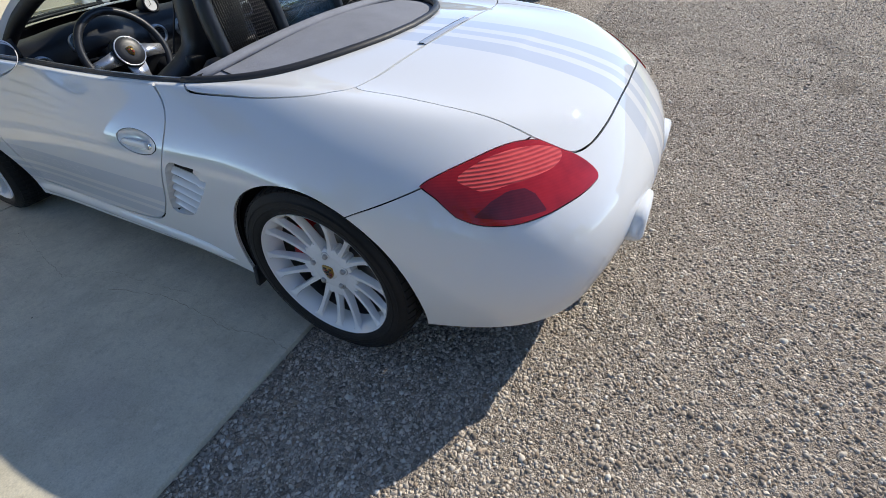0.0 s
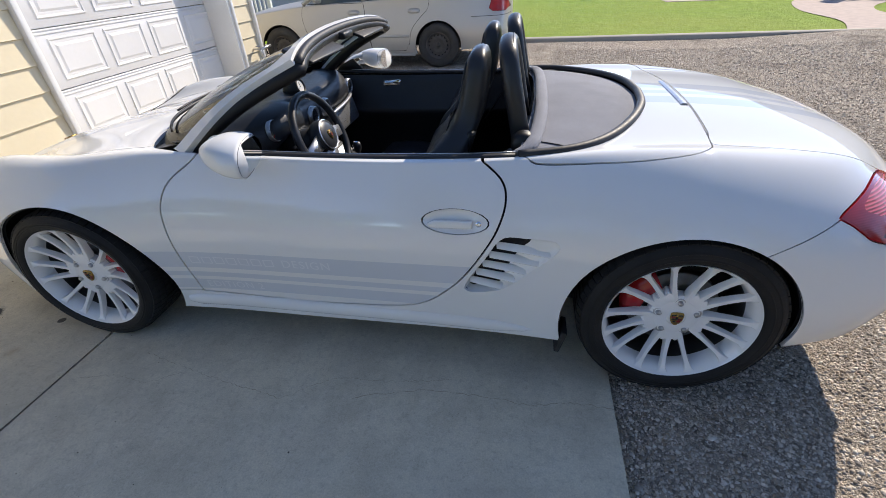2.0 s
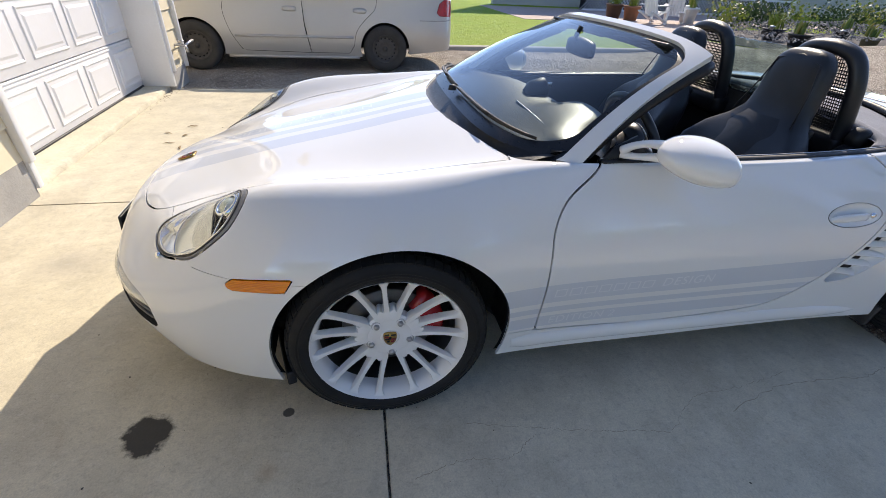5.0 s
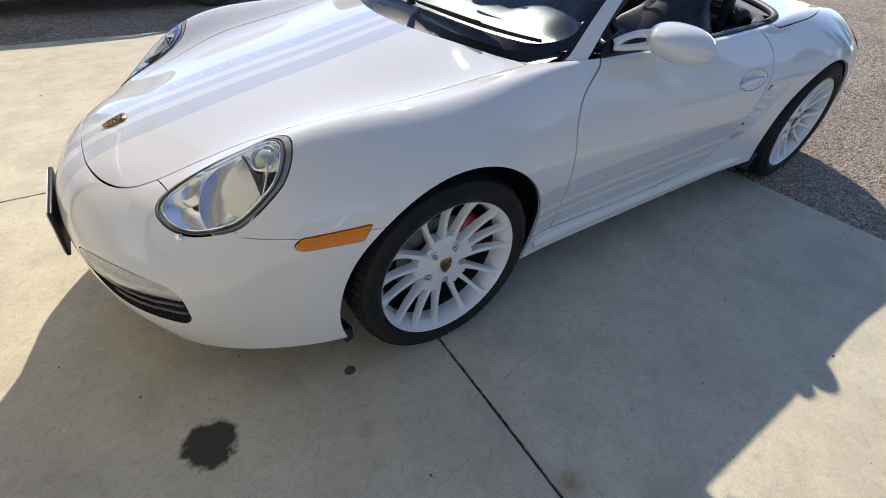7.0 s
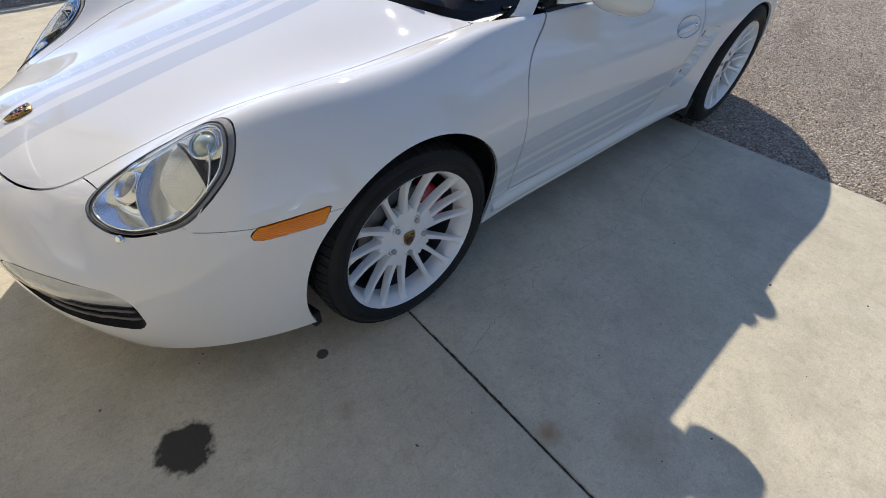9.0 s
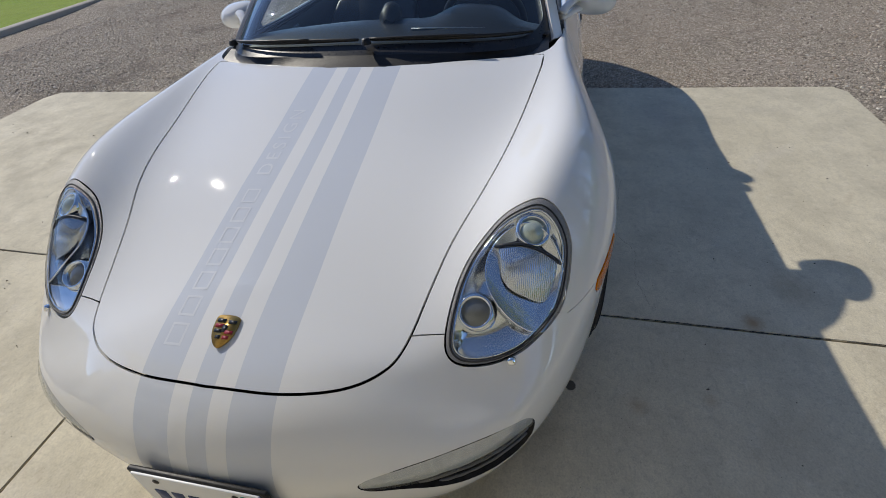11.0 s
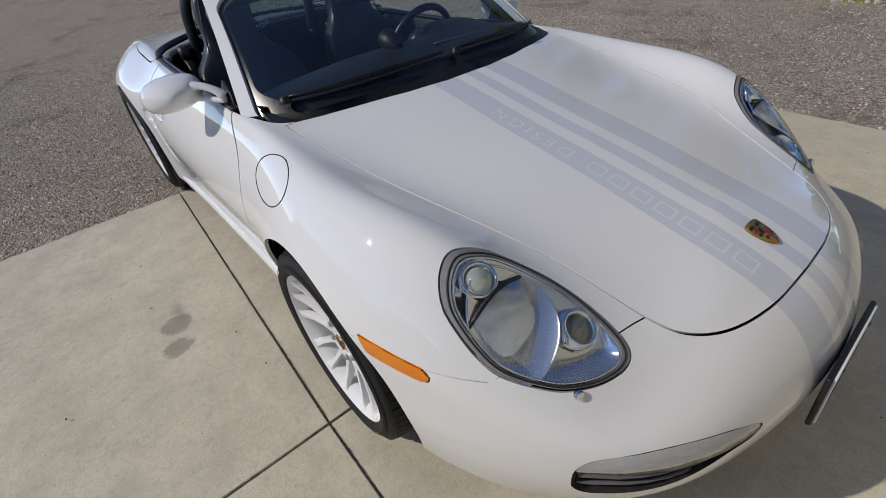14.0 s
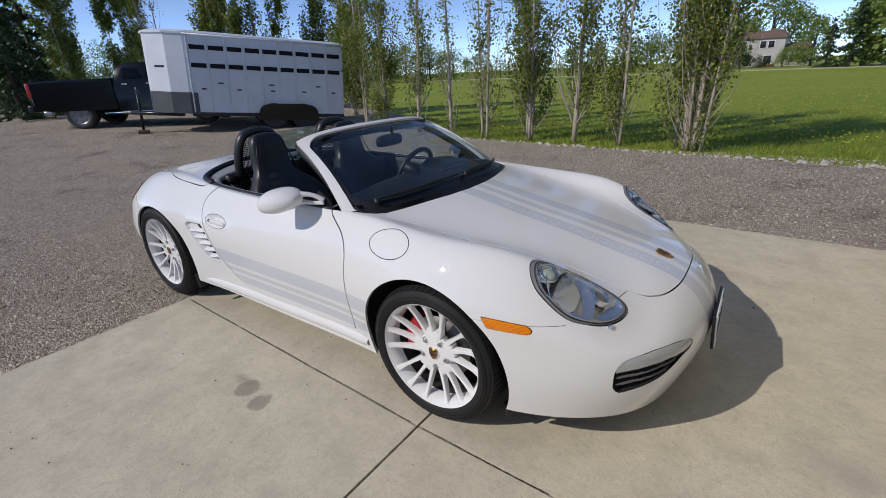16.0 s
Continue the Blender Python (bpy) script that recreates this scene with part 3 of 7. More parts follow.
class Skin:
    """A sheet of faces with labels that can be cut along level lines of fields."""

    def __init__(self, net, label):
        nv, nu, _ = net.shape
        self.P = net.reshape(-1, 3).tolist()
        idx = np.arange(nv * nu).reshape(nv, nu)
        quads = np.stack([idx[:-1, :-1], idx[1:, :-1], idx[1:, 1:], idx[:-1, 1:]], -1).reshape(-1, 4)
        A = net.reshape(-1, 3)
        N = np.zeros_like(A)
        n1 = np.cross(A[quads[:, 2]] - A[quads[:, 0]], A[quads[:, 3]] - A[quads[:, 1]])
        for k in range(4):
            np.add.at(N, quads[:, k], n1)
        rim = np.abs(A[:, 1]) < 1e-6
        N[rim, 1] = 0
        N /= np.linalg.norm(N, axis=1)[:, None] + 1e-15
        self.N = N.tolist()
        self.F = [tuple(q) for q in quads.tolist()]
        self.L = [label] * len(self.F)

    def cut(self, labels, field, inner, gap=0.0, keep=None, window=None):
        """Faces of those labels where field < 0 become inner; a strip of width gap along the line is left open. keep None leaves the rest as it is."""
        labels = {labels} if isinstance(labels, str) else set(labels)
        for level in ((-gap / 2, gap / 2) if gap else (0.0,)):
            P = np.array(self.P)
            val = field(P[:, 0], P[:, 1], P[:, 2]) - level
            val[np.abs(val) < 1e-7] = 1e-7
            made, F, L = {}, [], []

            def edge(a, b):
                key = (a, b) if a < b else (b, a)
                if key not in made:
                    t = val[a] / (val[a] - val[b])
                    made[key] = len(self.P)
                    self.P.append([p + t * (q - p) for p, q in zip(self.P[a], self.P[b])])
                    self.N.append([p + t * (q - p) for p, q in zip(self.N[a], self.N[b])])
                return made[key]

            sign = val < 0
            for f, l in zip(self.F, self.L):
                s = [sign[i] for i in f]
                if l not in labels or all(s) or not any(s):
                    F.append(f), L.append(l)
                    continue
                lo, hi = [], []
                for k, i in enumerate(f):
                    j = f[(k + 1) % len(f)]
                    (lo if sign[i] else hi).append(i)
                    if sign[i] != sign[j]:
                        e = edge(i, j)
                        lo.append(e), hi.append(e)
                for g in (lo, hi):
                    if len(g) > 2:
                        F.append(tuple(g)), L.append(l)
            self.F, self.L = F, L
        P = np.array(self.P)
        F, L = [], []
        cand = [k for k, l in enumerate(self.L) if l in labels]
        mid = np.array([np.mean(P[list(self.F[k])], axis=0) for k in cand]).reshape(-1, 3)
        d = field(mid[:, 0], mid[:, 1], mid[:, 2]) if len(mid) else []
        new_label = dict(zip(cand, d))
        for k, (f, l) in enumerate(zip(self.F, self.L)):
            if k in new_label:
                v = new_label[k]
                if gap and abs(v) < gap / 2:
                    continue
                l = inner if v < 0 else l
            if l:
                F.append(f), L.append(l)
        self.F, self.L = F, L

    def pick(self, labels, sides=(1, -1), wall=0.012, lift=0.0, turn_in=True):
        """The faces of these labels (on one or both sides of the car) with their edges turned in: vertices, faces, normals and the label of each face."""
        V, F, N, K = [], [], [], []
        for side in sides:
            remap, count = {}, {}
            flip = np.array([1, side, 1.0])
            for f, l in zip(self.F, self.L):
                if l not in labels:
                    continue
                g = []
                for i in f:
                    if i not in remap:
                        remap[i] = len(V)
                        n = np.array(self.N[i])
                        V.append((np.array(self.P[i]) + n * lift) * flip), N.append(n * flip)
                    g.append(remap[i])
                for a, b in zip(f, f[1:] + f[:1]):
                    key = (a, b) if a < b else (b, a)
                    count[key] = None if key in count else (a, b)
                F.append(tuple(g) if side > 0 else tuple(reversed(g))), K.append(l)
            if not wall:
                continue
            low = {}
            for pair in count.values():
                if pair is None:
                    continue
                a, b = pair
                if abs(self.P[a][1]) < 1e-6 and abs(self.P[b][1]) < 1e-6:
                    continue
                e = np.array(self.P[b]) - np.array(self.P[a])
                out = np.cross(e, np.array(self.N[a]))
                out /= np.linalg.norm(out) + 1e-12
                quad = []
                for i, down in ((a, 0), (b, 0), (b, 1), (a, 1)):
                    quad.append(len(V))
                    V.append((np.array(self.P[i]) + np.array(self.N[i]) * (lift - wall * down)) * flip), N.append(out * flip)
                F.append(tuple(reversed(quad)) if side > 0 else tuple(quad)), K.append("wall")
        return V, F, N, K

    def panel(self, name, labels, mats, parent, sides=(1, -1), wall=0.012, lift=0.0, label=""):
        """One mesh object; mats maps a face's label to a material, '' to the rest."""
        V, F, N, K = self.pick(set(labels), sides, wall, lift)
        kinds = list(mats)
        idx = [kinds.index(k) if k in mats else kinds.index("") for k in K]
        return mesh_part(name, V, F, [mats[k] for k in kinds], parent, label, normals=N, index=idx)


from mathutils.bvhtree import BVHTree

# ---- the white sports car: panels ----
car = thing("sports_car", "white two-seat convertible with pale grey stripes and its top down", "car")

HOOD = [(-1.0, -0.5), (-.845, 0), (-.838, .16), (-.808, .285), (-.757, .365), (-.693, .402), (-.56, .434), (-.45, .463), (-.31, .513), (-.17, .552), (0, .587),
        (.2, .622), (.35, .642), (.405, .63), (.37, .52), (.33, .40), (.285, .25), (.262, .1), (.258, -.1), (.258, -.5)]
HOOD = [(-.845, -.3)] + smooth_line(HOOD[1:17], 90).tolist() + [(.262, .1), (.258, -.3)]
OPENING = [(.258, -.3), (.262, .1)] + smooth_line([(.285, .25), (.33, .40), (.375, .54), (.43, .648), (.52, .688), (.66, .712), (1.0, .703), (1.4, .70), (1.72, .692), (1.84, .686),
                                               (2.0, .648), (2.14, .55), (2.25, .385), (2.32, .19), (2.34, 0)], 90).tolist() + [(2.34, -.3)]
DECK = [(1.7, -.5), (1.86, .69)] + smooth_line([(1.872, .706), (1.91, .717), (2.08, .713), (2.21, .709), (2.32, .694), (2.40, .668), (2.445, .622), (2.462, .57), (2.478, .45), (2.492, .2), (2.496, 0)], 60).tolist() + [(2.496, -.5)]
TRUNK = [(2.502, -.5), (2.502, 0)] + smooth_line([(2.498, .2), (2.484, .45), (2.468, .574), (2.62, .576), (2.78, .569), (2.93, .546), (3.04, .512), (3.112, .46), (3.150, .3), (3.160, 0)], 70).tolist() + [(3.16, -.5)]
DOOR = smooth_line([(.70, .90), (.655, .84), (.557, .768), (.516, .69), (.512, .6), (.517, .45), (.524, .262)], 40).tolist() + smooth_line([(.526, .260), (.9, .248), (1.2, .256), (1.43, .278), (1.53, .318),
        (1.61, .39), (1.67, .46), (1.735, .565), (1.785, .66), (1.808, .745), (1.79, .805), (1.715, .862), (1.68, .90)], 70).tolist() + [(1.68, 1.2), (.70, 1.2)]
HEADLAMP = smooth_line([(-.373, .668), (-.384, .626), (-.405, .580), (-.442, .545), (-.495, .512), (-.555, .492), (-.62, .482), (-.668, .480), (-.695, .487), (-.706, .507), (-.702, .54), (-.684, .588), (-.652, .638),
                        (-.618, .672), (-.58, .702), (-.545, .722), (-.505, .733), (-.46, .737), (-.42, .733), (-.388, .708)], 90, True).tolist()
TAILLAMP = smooth_line([(1.996, .726), (2.039, .740), (2.121, .758), (2.208, .772), (2.298, .782), (2.389, .784), (2.491, .773), (2.591, .740), (2.658, .711), (2.698, .684)], 40).tolist() + smooth_line([(2.702, .668), (2.652, .660), (2.587, .654),
                        (2.504, .648), (2.41, .640), (2.288, .634), (2.174, .641), (2.107, .658), (2.083, .671), (2.039, .704)], 40).tolist()
VENT = smooth_line([(1.80, .629), (1.88, .636), (1.972, .632), (1.992, .605), (1.96, .563), (1.885, .485), (1.812, .418), (1.75, .395), (1.688, .388), (1.670, .403), (1.69, .455), (1.745, .545)], 60, True).tolist()
INTAKE = smooth_line([(.329, .430), (.343, .445), (.37, .455), (.42, .467), (.48, .475), (.545, .479), (.605, .476), (.650, .466), (.671, .445), (.681, .410), (.678, .355), (.668, .331), (.654, .317), (.633, .324), (.58, .342), (.53, .360), (.476, .385), (.42, .405), (.355, .412)], 90, True).tolist()
BLINKER = [(-.258, .606), (-.285, .563), (-.425, .557), (-.442, .561), (-.447, .575), (-.428, .591), (-.342, .600)]
ARCH_F, ARCH_R = (.025, .290, .391), (2.403, .296, .386)

skin = Skin(hull_net(300, 126), "shell")
A = np.abs


def shrink(outline, k, to=None):
    Q = np.array(outline)
    c = Q.mean(0) if to is None else np.array(to)
    return (c + (Q - c) * k).tolist()


for cx, cz, r in (ARCH_F, ARCH_R):
    skin.cut("shell", lambda x, y, z: np.where(y > .5, np.hypot(x - cx, z - cz) - r, 9), "")
skin.cut("shell", lambda x, y, z: np.where(z > .56, inside_curve(HOOD, x, y), 9), "hood", .0052)
skin.cut("shell", lambda x, y, z: np.where(z > .70, inside_curve(OPENING, x, y), 9), "")
skin.cut("shell", lambda x, y, z: np.where((y > .55), inside_curve(DOOR, x, z), 9), "door", .0068)
skin.cut("shell", lambda x, y, z: np.where(z > .8, inside_curve(DECK, x, y), 9), "deck", .005)
skin.cut("shell", lambda x, y, z: np.where(z > .70, inside_curve(TRUNK, x, y), 9), "trunk", .005)
skin.cut("shell", lambda x, y, z: np.where((z > .5) & (y > .3), inside_curve(HEADLAMP, x, y), 9), "bezel", .004)
skin.cut("bezel", lambda x, y, z: inside_curve(shrink(HEADLAMP, .885, (-.60, .606)), x, y), "lens", .003)
skin.cut("shell", lambda x, y, z: np.where(x > 2.6, inside_curve(TAILLAMP, x - y, z), 9), "tail", .003)
skin.cut("tail", lambda x, y, z: inside_curve([(2.228, .690), (2.296, .704), (2.36, .703), (2.396, .688), (2.427, .650), (2.273, .647), (2.150, .660)], x - y, z), "tail_dark")
skin.cut("tail", lambda x, y, z: inside_curve(smooth_line([(2.128, .738), (2.225, .764), (2.337, .773), (2.45, .768), (2.541, .752), (2.562, .737), (2.512, .722), (2.409, .717), (2.297, .714), (2.213, .709), (2.165, .721)], 50, True).tolist(), x - y, z), "tail_inner")
skin.cut("shell", lambda x, y, z: np.where(y > .7, inside_curve(VENT, x, z), 9), "vent")
skin.cut("shell", lambda x, y, z: np.where((y > .2) & (x < -.5), inside_curve(INTAKE, y, z), 9), "intake")
skin.cut("shell", lambda x, y, z: np.where(y > .7, inside_curve(BLINKER, x, z), 9), "blinker", .003)
skin.cut("shell", lambda x, y, z: np.where(x < .03, z - np.interp(x, [-.72, -.70, -.688, -.565, -.549, -.42, -.2], [1.0, .66, .624, .613, .594, .590, .590]), 9), "front_bumper", .0016)
skin.cut("shell", lambda x, y, z: np.where(x > 2.45, z - np.interp(x, [2.5, 2.62, 2.79, 3.0, 3.06, 3.1], [.59, .650, .724, .786, .85, 1.2]), 9), "rear_bumper", .004)
skin.cut("shell", lambda x, y, z: np.where(x < 1.2, z - .263, 9), "sill", .004)
skin.cut("shell", lambda x, y, z: x - 1.2, "fender")
skin.cut("door", lambda x, y, z: np.hypot((x - 1.642) / .114, (z - .677) / .041) * .041 - .041, "grip", .002)
# stripes: two broad and one narrow along the middle, three along the doors
for base in ("hood", "front_bumper", "deck", "trunk", "rear_bumper"):
    skin.cut(base, lambda x, y, z: y - .024, base + "_pale")
    skin.cut(base, lambda x, y, z: A(y - .117) - .0475, base + "_pale")
for base in ("door", "fender"):
    for mid, half in ((.448, .042), (.368, .0135), (.307, .028)):
        skin.cut(base, lambda x, y, z: np.where((z < .52) & (y > .6) & (x > .3), A(z - mid - .016 * (x - .6)) - half, 9), base + "_pale")

skin_points, skin_normals = np.array(skin.P), np.array(skin.N)
fine = hull_net(420, 190)
fu, fv = np.gradient(fine, axis=1), np.gradient(fine, axis=0)
net_n = np.cross(fv, fu).reshape(-1, 3)
net_n /= np.linalg.norm(net_n, axis=1)[:, None] + 1e-12
net = fine.reshape(-1, 3)
NET_TOP, NET_SIDE = np.where(net[:, 2] > .5, 0, 9), np.where(net[:, 1] > .5, 0, 9)


def on_top(x, y):
    """Height of the skin's upper side."""
    i = np.argmin((net[:, 0] - x) ** 2 + (net[:, 1] - abs(y)) ** 2 + NET_TOP)
    p, n = net[i], net_n[i]
    return float(p[2] - (n[0] * (x - p[0]) + n[1] * (abs(y) - p[1])) / max(.3, n[2]))


def on_side(x, z):
    """Half width of the skin at that place of the flank."""
    i = np.argmin((net[:, 0] - x) ** 2 + (net[:, 2] - z) ** 2 + NET_SIDE)
    p, n = net[i], net_n[i]
    return float(p[1] - (n[0] * (x - p[0]) + n[2] * (z - p[2])) / max(.3, n[1]))


def striped(base):
    return {"": M_PAINT, base + "_pale": M_STRIPE}


hood = skin.panel("hood", ["hood", "hood_pale"], striped("hood"), car, label="white bonnet with three pale grey stripes")
front_bumper = skin.panel("front_bumper", ["front_bumper", "front_bumper_pale"], striped("front_bumper"), car)
deck_lid = skin.panel("deck_lid", ["deck", "deck_pale"], {"": M_PAINT, "deck_pale": M_STRIPE}, car)
trunk_lid = skin.panel("trunk_lid", ["trunk", "trunk_pale"], striped("trunk"), car)
rear_bumper = skin.panel("rear_bumper", ["rear_bumper", "rear_bumper_pale"], striped("rear_bumper"), car)
doors, fenders, quarters = {}, {}, {}
for side in (-1, 1):
    fenders[side] = skin.panel("fender", ["fender", "fender_pale"], striped("fender"), car, (side,))
    doors[side] = skin.panel("car_door", ["door", "door_pale"], striped("door"), car, (side,), wall=.02, label="closed white door with grey stripes low down")
    quarters[side] = skin.panel("rear_quarter", ["shell"], {"": M_PAINT}, car, (side,))
    skin.panel("sill", ["sill"], {"": M_PAINT}, car, (side,))
    # door handle in a shallow scoop
    V, F, N, K = skin.pick({"grip"}, (side,), 0)
    cup = []
    for p in V:
        e = math.hypot((p[0] - 1.642) / .114, (p[2] - .677) / .041)
        deep_ = max(0, 1 - e ** 4) * (.017 if p[0] < 1.70 else .017 * max(0, 1 - (p[0] - 1.70) / .022))
        cup.append((p[0], p[1] - side * deep_, p[2]))
    grip = mesh_part("door_handle", cup, F, M_PAINT, doors[side])
    rings = []
    for t in np.linspace(0, 1, 15):
        x = 1.548 + .152 * t
        w = .0155 * min(1, (t * 6 + .12) ** .6)
        zc = .664 + .004 * t
        rings.append([(x, side * (on_side(x, zc) - .006 + .008 * max(-.8, math.cos(a))), zc + w * math.sin(a)) for a in np.linspace(0, 2 * math.pi, 14, endpoint=False)])
    mesh_part("paddle", *loft(rings if side < 0 else [r[::-1] for r in rings]), M_PAINT, doors[side])
    y = on_side(1.722, .672) - .002
    mesh_part("lock", *moved(lathe([(0, .004), (.009, .004), (.011, 0), (.011, -.006)], 20), pose(1.722, side * y, .672, 0, 0, 0 if side > 0 else 180)), M_CHROME, doors[side])

# rounded sill ledge under each door
for side in (-1, 1):
    rings = []
    for t in np.linspace(0, 1, 30):
        x = .44 + 1.50 * t
        k = min(1.0, 30 * t + .4, 8 * (1 - t)) ** .5 + .02
        zc = .210 + .012 * t
        y0 = on_side(x, zc)
        rings.append([(x, side * (y0 - .010 + (.010 + .016 * k) * max(0, math.cos(a))), zc + .034 * k * math.sin(a)) for a in np.linspace(-1.65, 1.65, 11)])
    mesh_part("sill_ledge", *loft(rings if side > 0 else [r[::-1] for r in rings], False, False), M_PAINT, car)

# dark inner shell under all panels, so that the gaps are real and dark
inner = [l for l in set(skin.L) if l not in ("vent", "lens", "intake", "bezel")]
V, F, N, K = skin.pick(set(inner), (1, -1), 0, -.026)
mesh_part("inner_shell", V, F, M_VOID, car)

# lips of the wheel arches and the liners inside them
for cx, cz, r in (ARCH_F, ARCH_R):
    for side in (-1, 1):
        prof = [(r + .03, .58), (r + .03, .79), (r + .012, .835), (r - .002, .84)]
        V, F = [], []
        for i in range(41):
            a = math.radians(-16 + 212 * i / 40)
            for rr, yy in prof:
                edge = on_side(cx + r * math.cos(a), max(.17, cz + r * math.sin(a))) - .006 if yy > .8 else yy
                V.append((cx + rr * math.cos(a), side * edge, max(.2, cz + rr * math.sin(a))))
        k = len(prof)
        for i in range(40):
            F += [(i * k + b, i * k + b + 1, (i + 1) * k + b + 1, (i + 1) * k + b) for b in range(k - 1)]
        o = len(V)
        V += [(cx + (r + .03) * math.cos(math.radians(-16 + 212 * i / 40)), side * .56, max(.2, cz + (r + .03) * math.sin(math.radians(-16 + 212 * i / 40)))) for i in range(41)]
        F.append(tuple(range(o, o + 41)))
        mesh_part("arch_liner", V, F, M_VOID, car)

# ---- lamps ----
GREYS = {"": M_BEZEL}
for side in (-1, 1):
    lamp = skin.panel("headlamp", ["bezel"], GREYS, car, (side,), .03, .0, "oval headlamp with a grey surround")
    skin.panel("lamp_lens", ["lens"], {"": M_LENS}, lamp, (side,), .004, .002).visible_shadow = False
    V, F, N, K = skin.pick({"lens"}, (side,), 0)
    V, N = np.array(V), np.array(N)
    d = inside_curve(shrink(HEADLAMP, .885, (-.60, .606)), V[:, 0], np.abs(V[:, 1]))
    bowl = V - N * (np.clip(-d / .03, 0, 1) ** .6 * .034)[:, None]
    mesh_part("bowl", bowl, F, M_LAMPBOWL, lamp)
    lens_mid = V

    def in_lamp(x, y, sink):
        i = np.argmin((V[:, 0] - x) ** 2 + (np.abs(V[:, 1]) - y) ** 2)
        n = Vector(N[i])
        return Matrix.Translation(Vector(V[i]) - n * sink) @ n.to_track_quat("Z", "Y").to_matrix().to_4x4()

    def deep(x, y, sink):
        """A place under the lens."""
        return (x, side * y, on_top(x, y) - sink)

    def plan_net(rows):
        return loft(rows if side > 0 else [r[::-1] for r in rows], False, False)

    # a round mirror bowl holds the main beam
    rows = []
    for k in np.linspace(1, .02, 12):
        rows.append([deep(-.522 + .090 * k * math.cos(a), .640 + .088 * k * math.sin(a), .007 + .040 * (1 - k * k)) for a in np.linspace(0, 2 * math.pi, 61)])
    mesh_part("main_reflector", *plan_net(rows), M_BOWL, lamp, "mirror-bright round reflector")
    edge = [deep(-.522 + .091 * math.cos(a), .640 + .089 * math.sin(a), .006) for a in np.linspace(0, 2 * math.pi, 60, endpoint=False)]
    mesh_part("reflector_rim", *tube(edge, .0022, 6, True), M_CHROME, lamp)
    # ribbed half dome with a black divider behind it
    rows = []
    for k in np.linspace(0, 1, 10):
        row = []
        for i in range(181):
            v = -1 + i / 90
            reach = .076 * max(0.0, 1 - abs(v) ** 3.2) ** .5
            y = .641 + .066 * v
            row.append(deep(-.478 - reach * k, y, .013 + .016 * k ** 3 + .0006 * math.cos(y * 1500)))
        rows.append(row)
    mesh_part("ribbed_dome", *plan_net(rows), M_RIBGREY, lamp, "grey ribbed inner lens")
    bar = [deep(-.474, .641 + .074 * t, .011) for t in np.linspace(-1, 1, 9)]
    mesh_part("divider", *tube(bar, .0050, 8), M_BLACK, lamp)
    rows = [[deep(-.472 + .056 * k * math.sin(u), .641 + .076 * math.cos(u), .020 + .010 * k) for u in np.linspace(0, math.pi, 30)] for k in np.linspace(0, 1, 6)]
    mesh_part("lamp_shade", *plan_net(rows), M_INK, lamp, "black hood behind the projector")
    ring = lathe([(.029, .0), (.031, .010), (.034, .013), (.038, .011), (.041, .002), (.041, -.03)], 40, "z")
    mesh_part("projector_ring", *moved(ring, in_lamp(-.452, .648, .020)), M_CHROME, lamp)
    ball = lathe([(0, .019), (.012, .017), (.021, .012), (.028, .004), (.031, -.006)], 36, "z")
    mesh_part("projector", *moved(ball, in_lamp(-.452, .648, .018)), M_BULB, lamp)
    mesh_part("blinker_ring", *moved(lathe([(.030, -.002), (.033, .008), (.038, .007), (.046, -.010)], 40, "z"), in_lamp(-.616, .536, .014)), M_CHROME, lamp)
    mesh_part("blinker_bulb", *moved(lathe([(0, .004), (.012, .0035), (.022, .001), (.031, -.003)], 36, "z"), in_lamp(-.616, .536, .013)), M_BLINKBULB, lamp)
    gasket = smooth_line(shrink(HEADLAMP, .925, (-.60, .606)), 70, True)
    mesh_part("gasket", *tube([(a, side * b, on_top(a, b) + .0) for a, b in gasket], .0024, 6, True), M_RUBBER, lamp)
    rim = smooth_line(shrink(HEADLAMP, .90, (-.60, .606)), 70, True)
    mesh_part("chrome_rim", *tube([in_lamp(a, b, .004).translation for a, b in rim], .0032, 6, True), M_CHROME, lamp)
    # washer jet cover
    i = np.argmin((net[:, 0] + .675) ** 2 + (net[:, 1] - .625) ** 2 + (net[:, 2] - .569) ** 2)
    p = Vector((net[i, 0], side * net[i, 1], net[i, 2]))
    washer = box_lump((.021, .014, .008), (0, 0, .003), .003)
    mesh_part("washer_jet", *moved(joined(washer, lathe([(.010, .0), (.009, .008), (.005, .010), (0, .010)], 20, "z")), Matrix.Translation(p) @ Vector((-.7, side * .5, .55)).to_track_quat("Z", "Y").to_matrix().to_4x4()), M_CHROME, car, "chrome headlamp washer jet")
    tail = skin.panel("tail_lamp", ["tail", "tail_dark", "tail_inner"], {"": M_TAIL, "tail_dark": M_TAIL_DARK, "tail_inner": M_REDRIB}, car, (side,), .02, .004, "red tail lamp with ribbed lens")
    skin.panel("side_blinker", ["blinker"], {"": M_AMBER}, car, (side,), .01, .003, "amber side marker lamp")
    # air vent behind the door
    V, F, N, K = skin.pick({"vent"}, (side,), 0)
    V = np.array(V)
    d = inside_curve(VENT, V[:, 0], V[:, 2])
    front = np.clip((V[:, 0] - 1.66 - (V[:, 2] - .39) * .50) / .17, 0, 1)
    V[:, 1] -= side * np.clip(-d / .007, 0, 1) * (.060 - .042 * front)
    vent = mesh_part("side_vent", V, F, M_PAINT, car, "body-coloured air scoop with slats")
    hole = [(1.765, .622), (1.955, .624), (1.968, .603), (1.815, .430), (1.70, .402), (1.69, .408)]
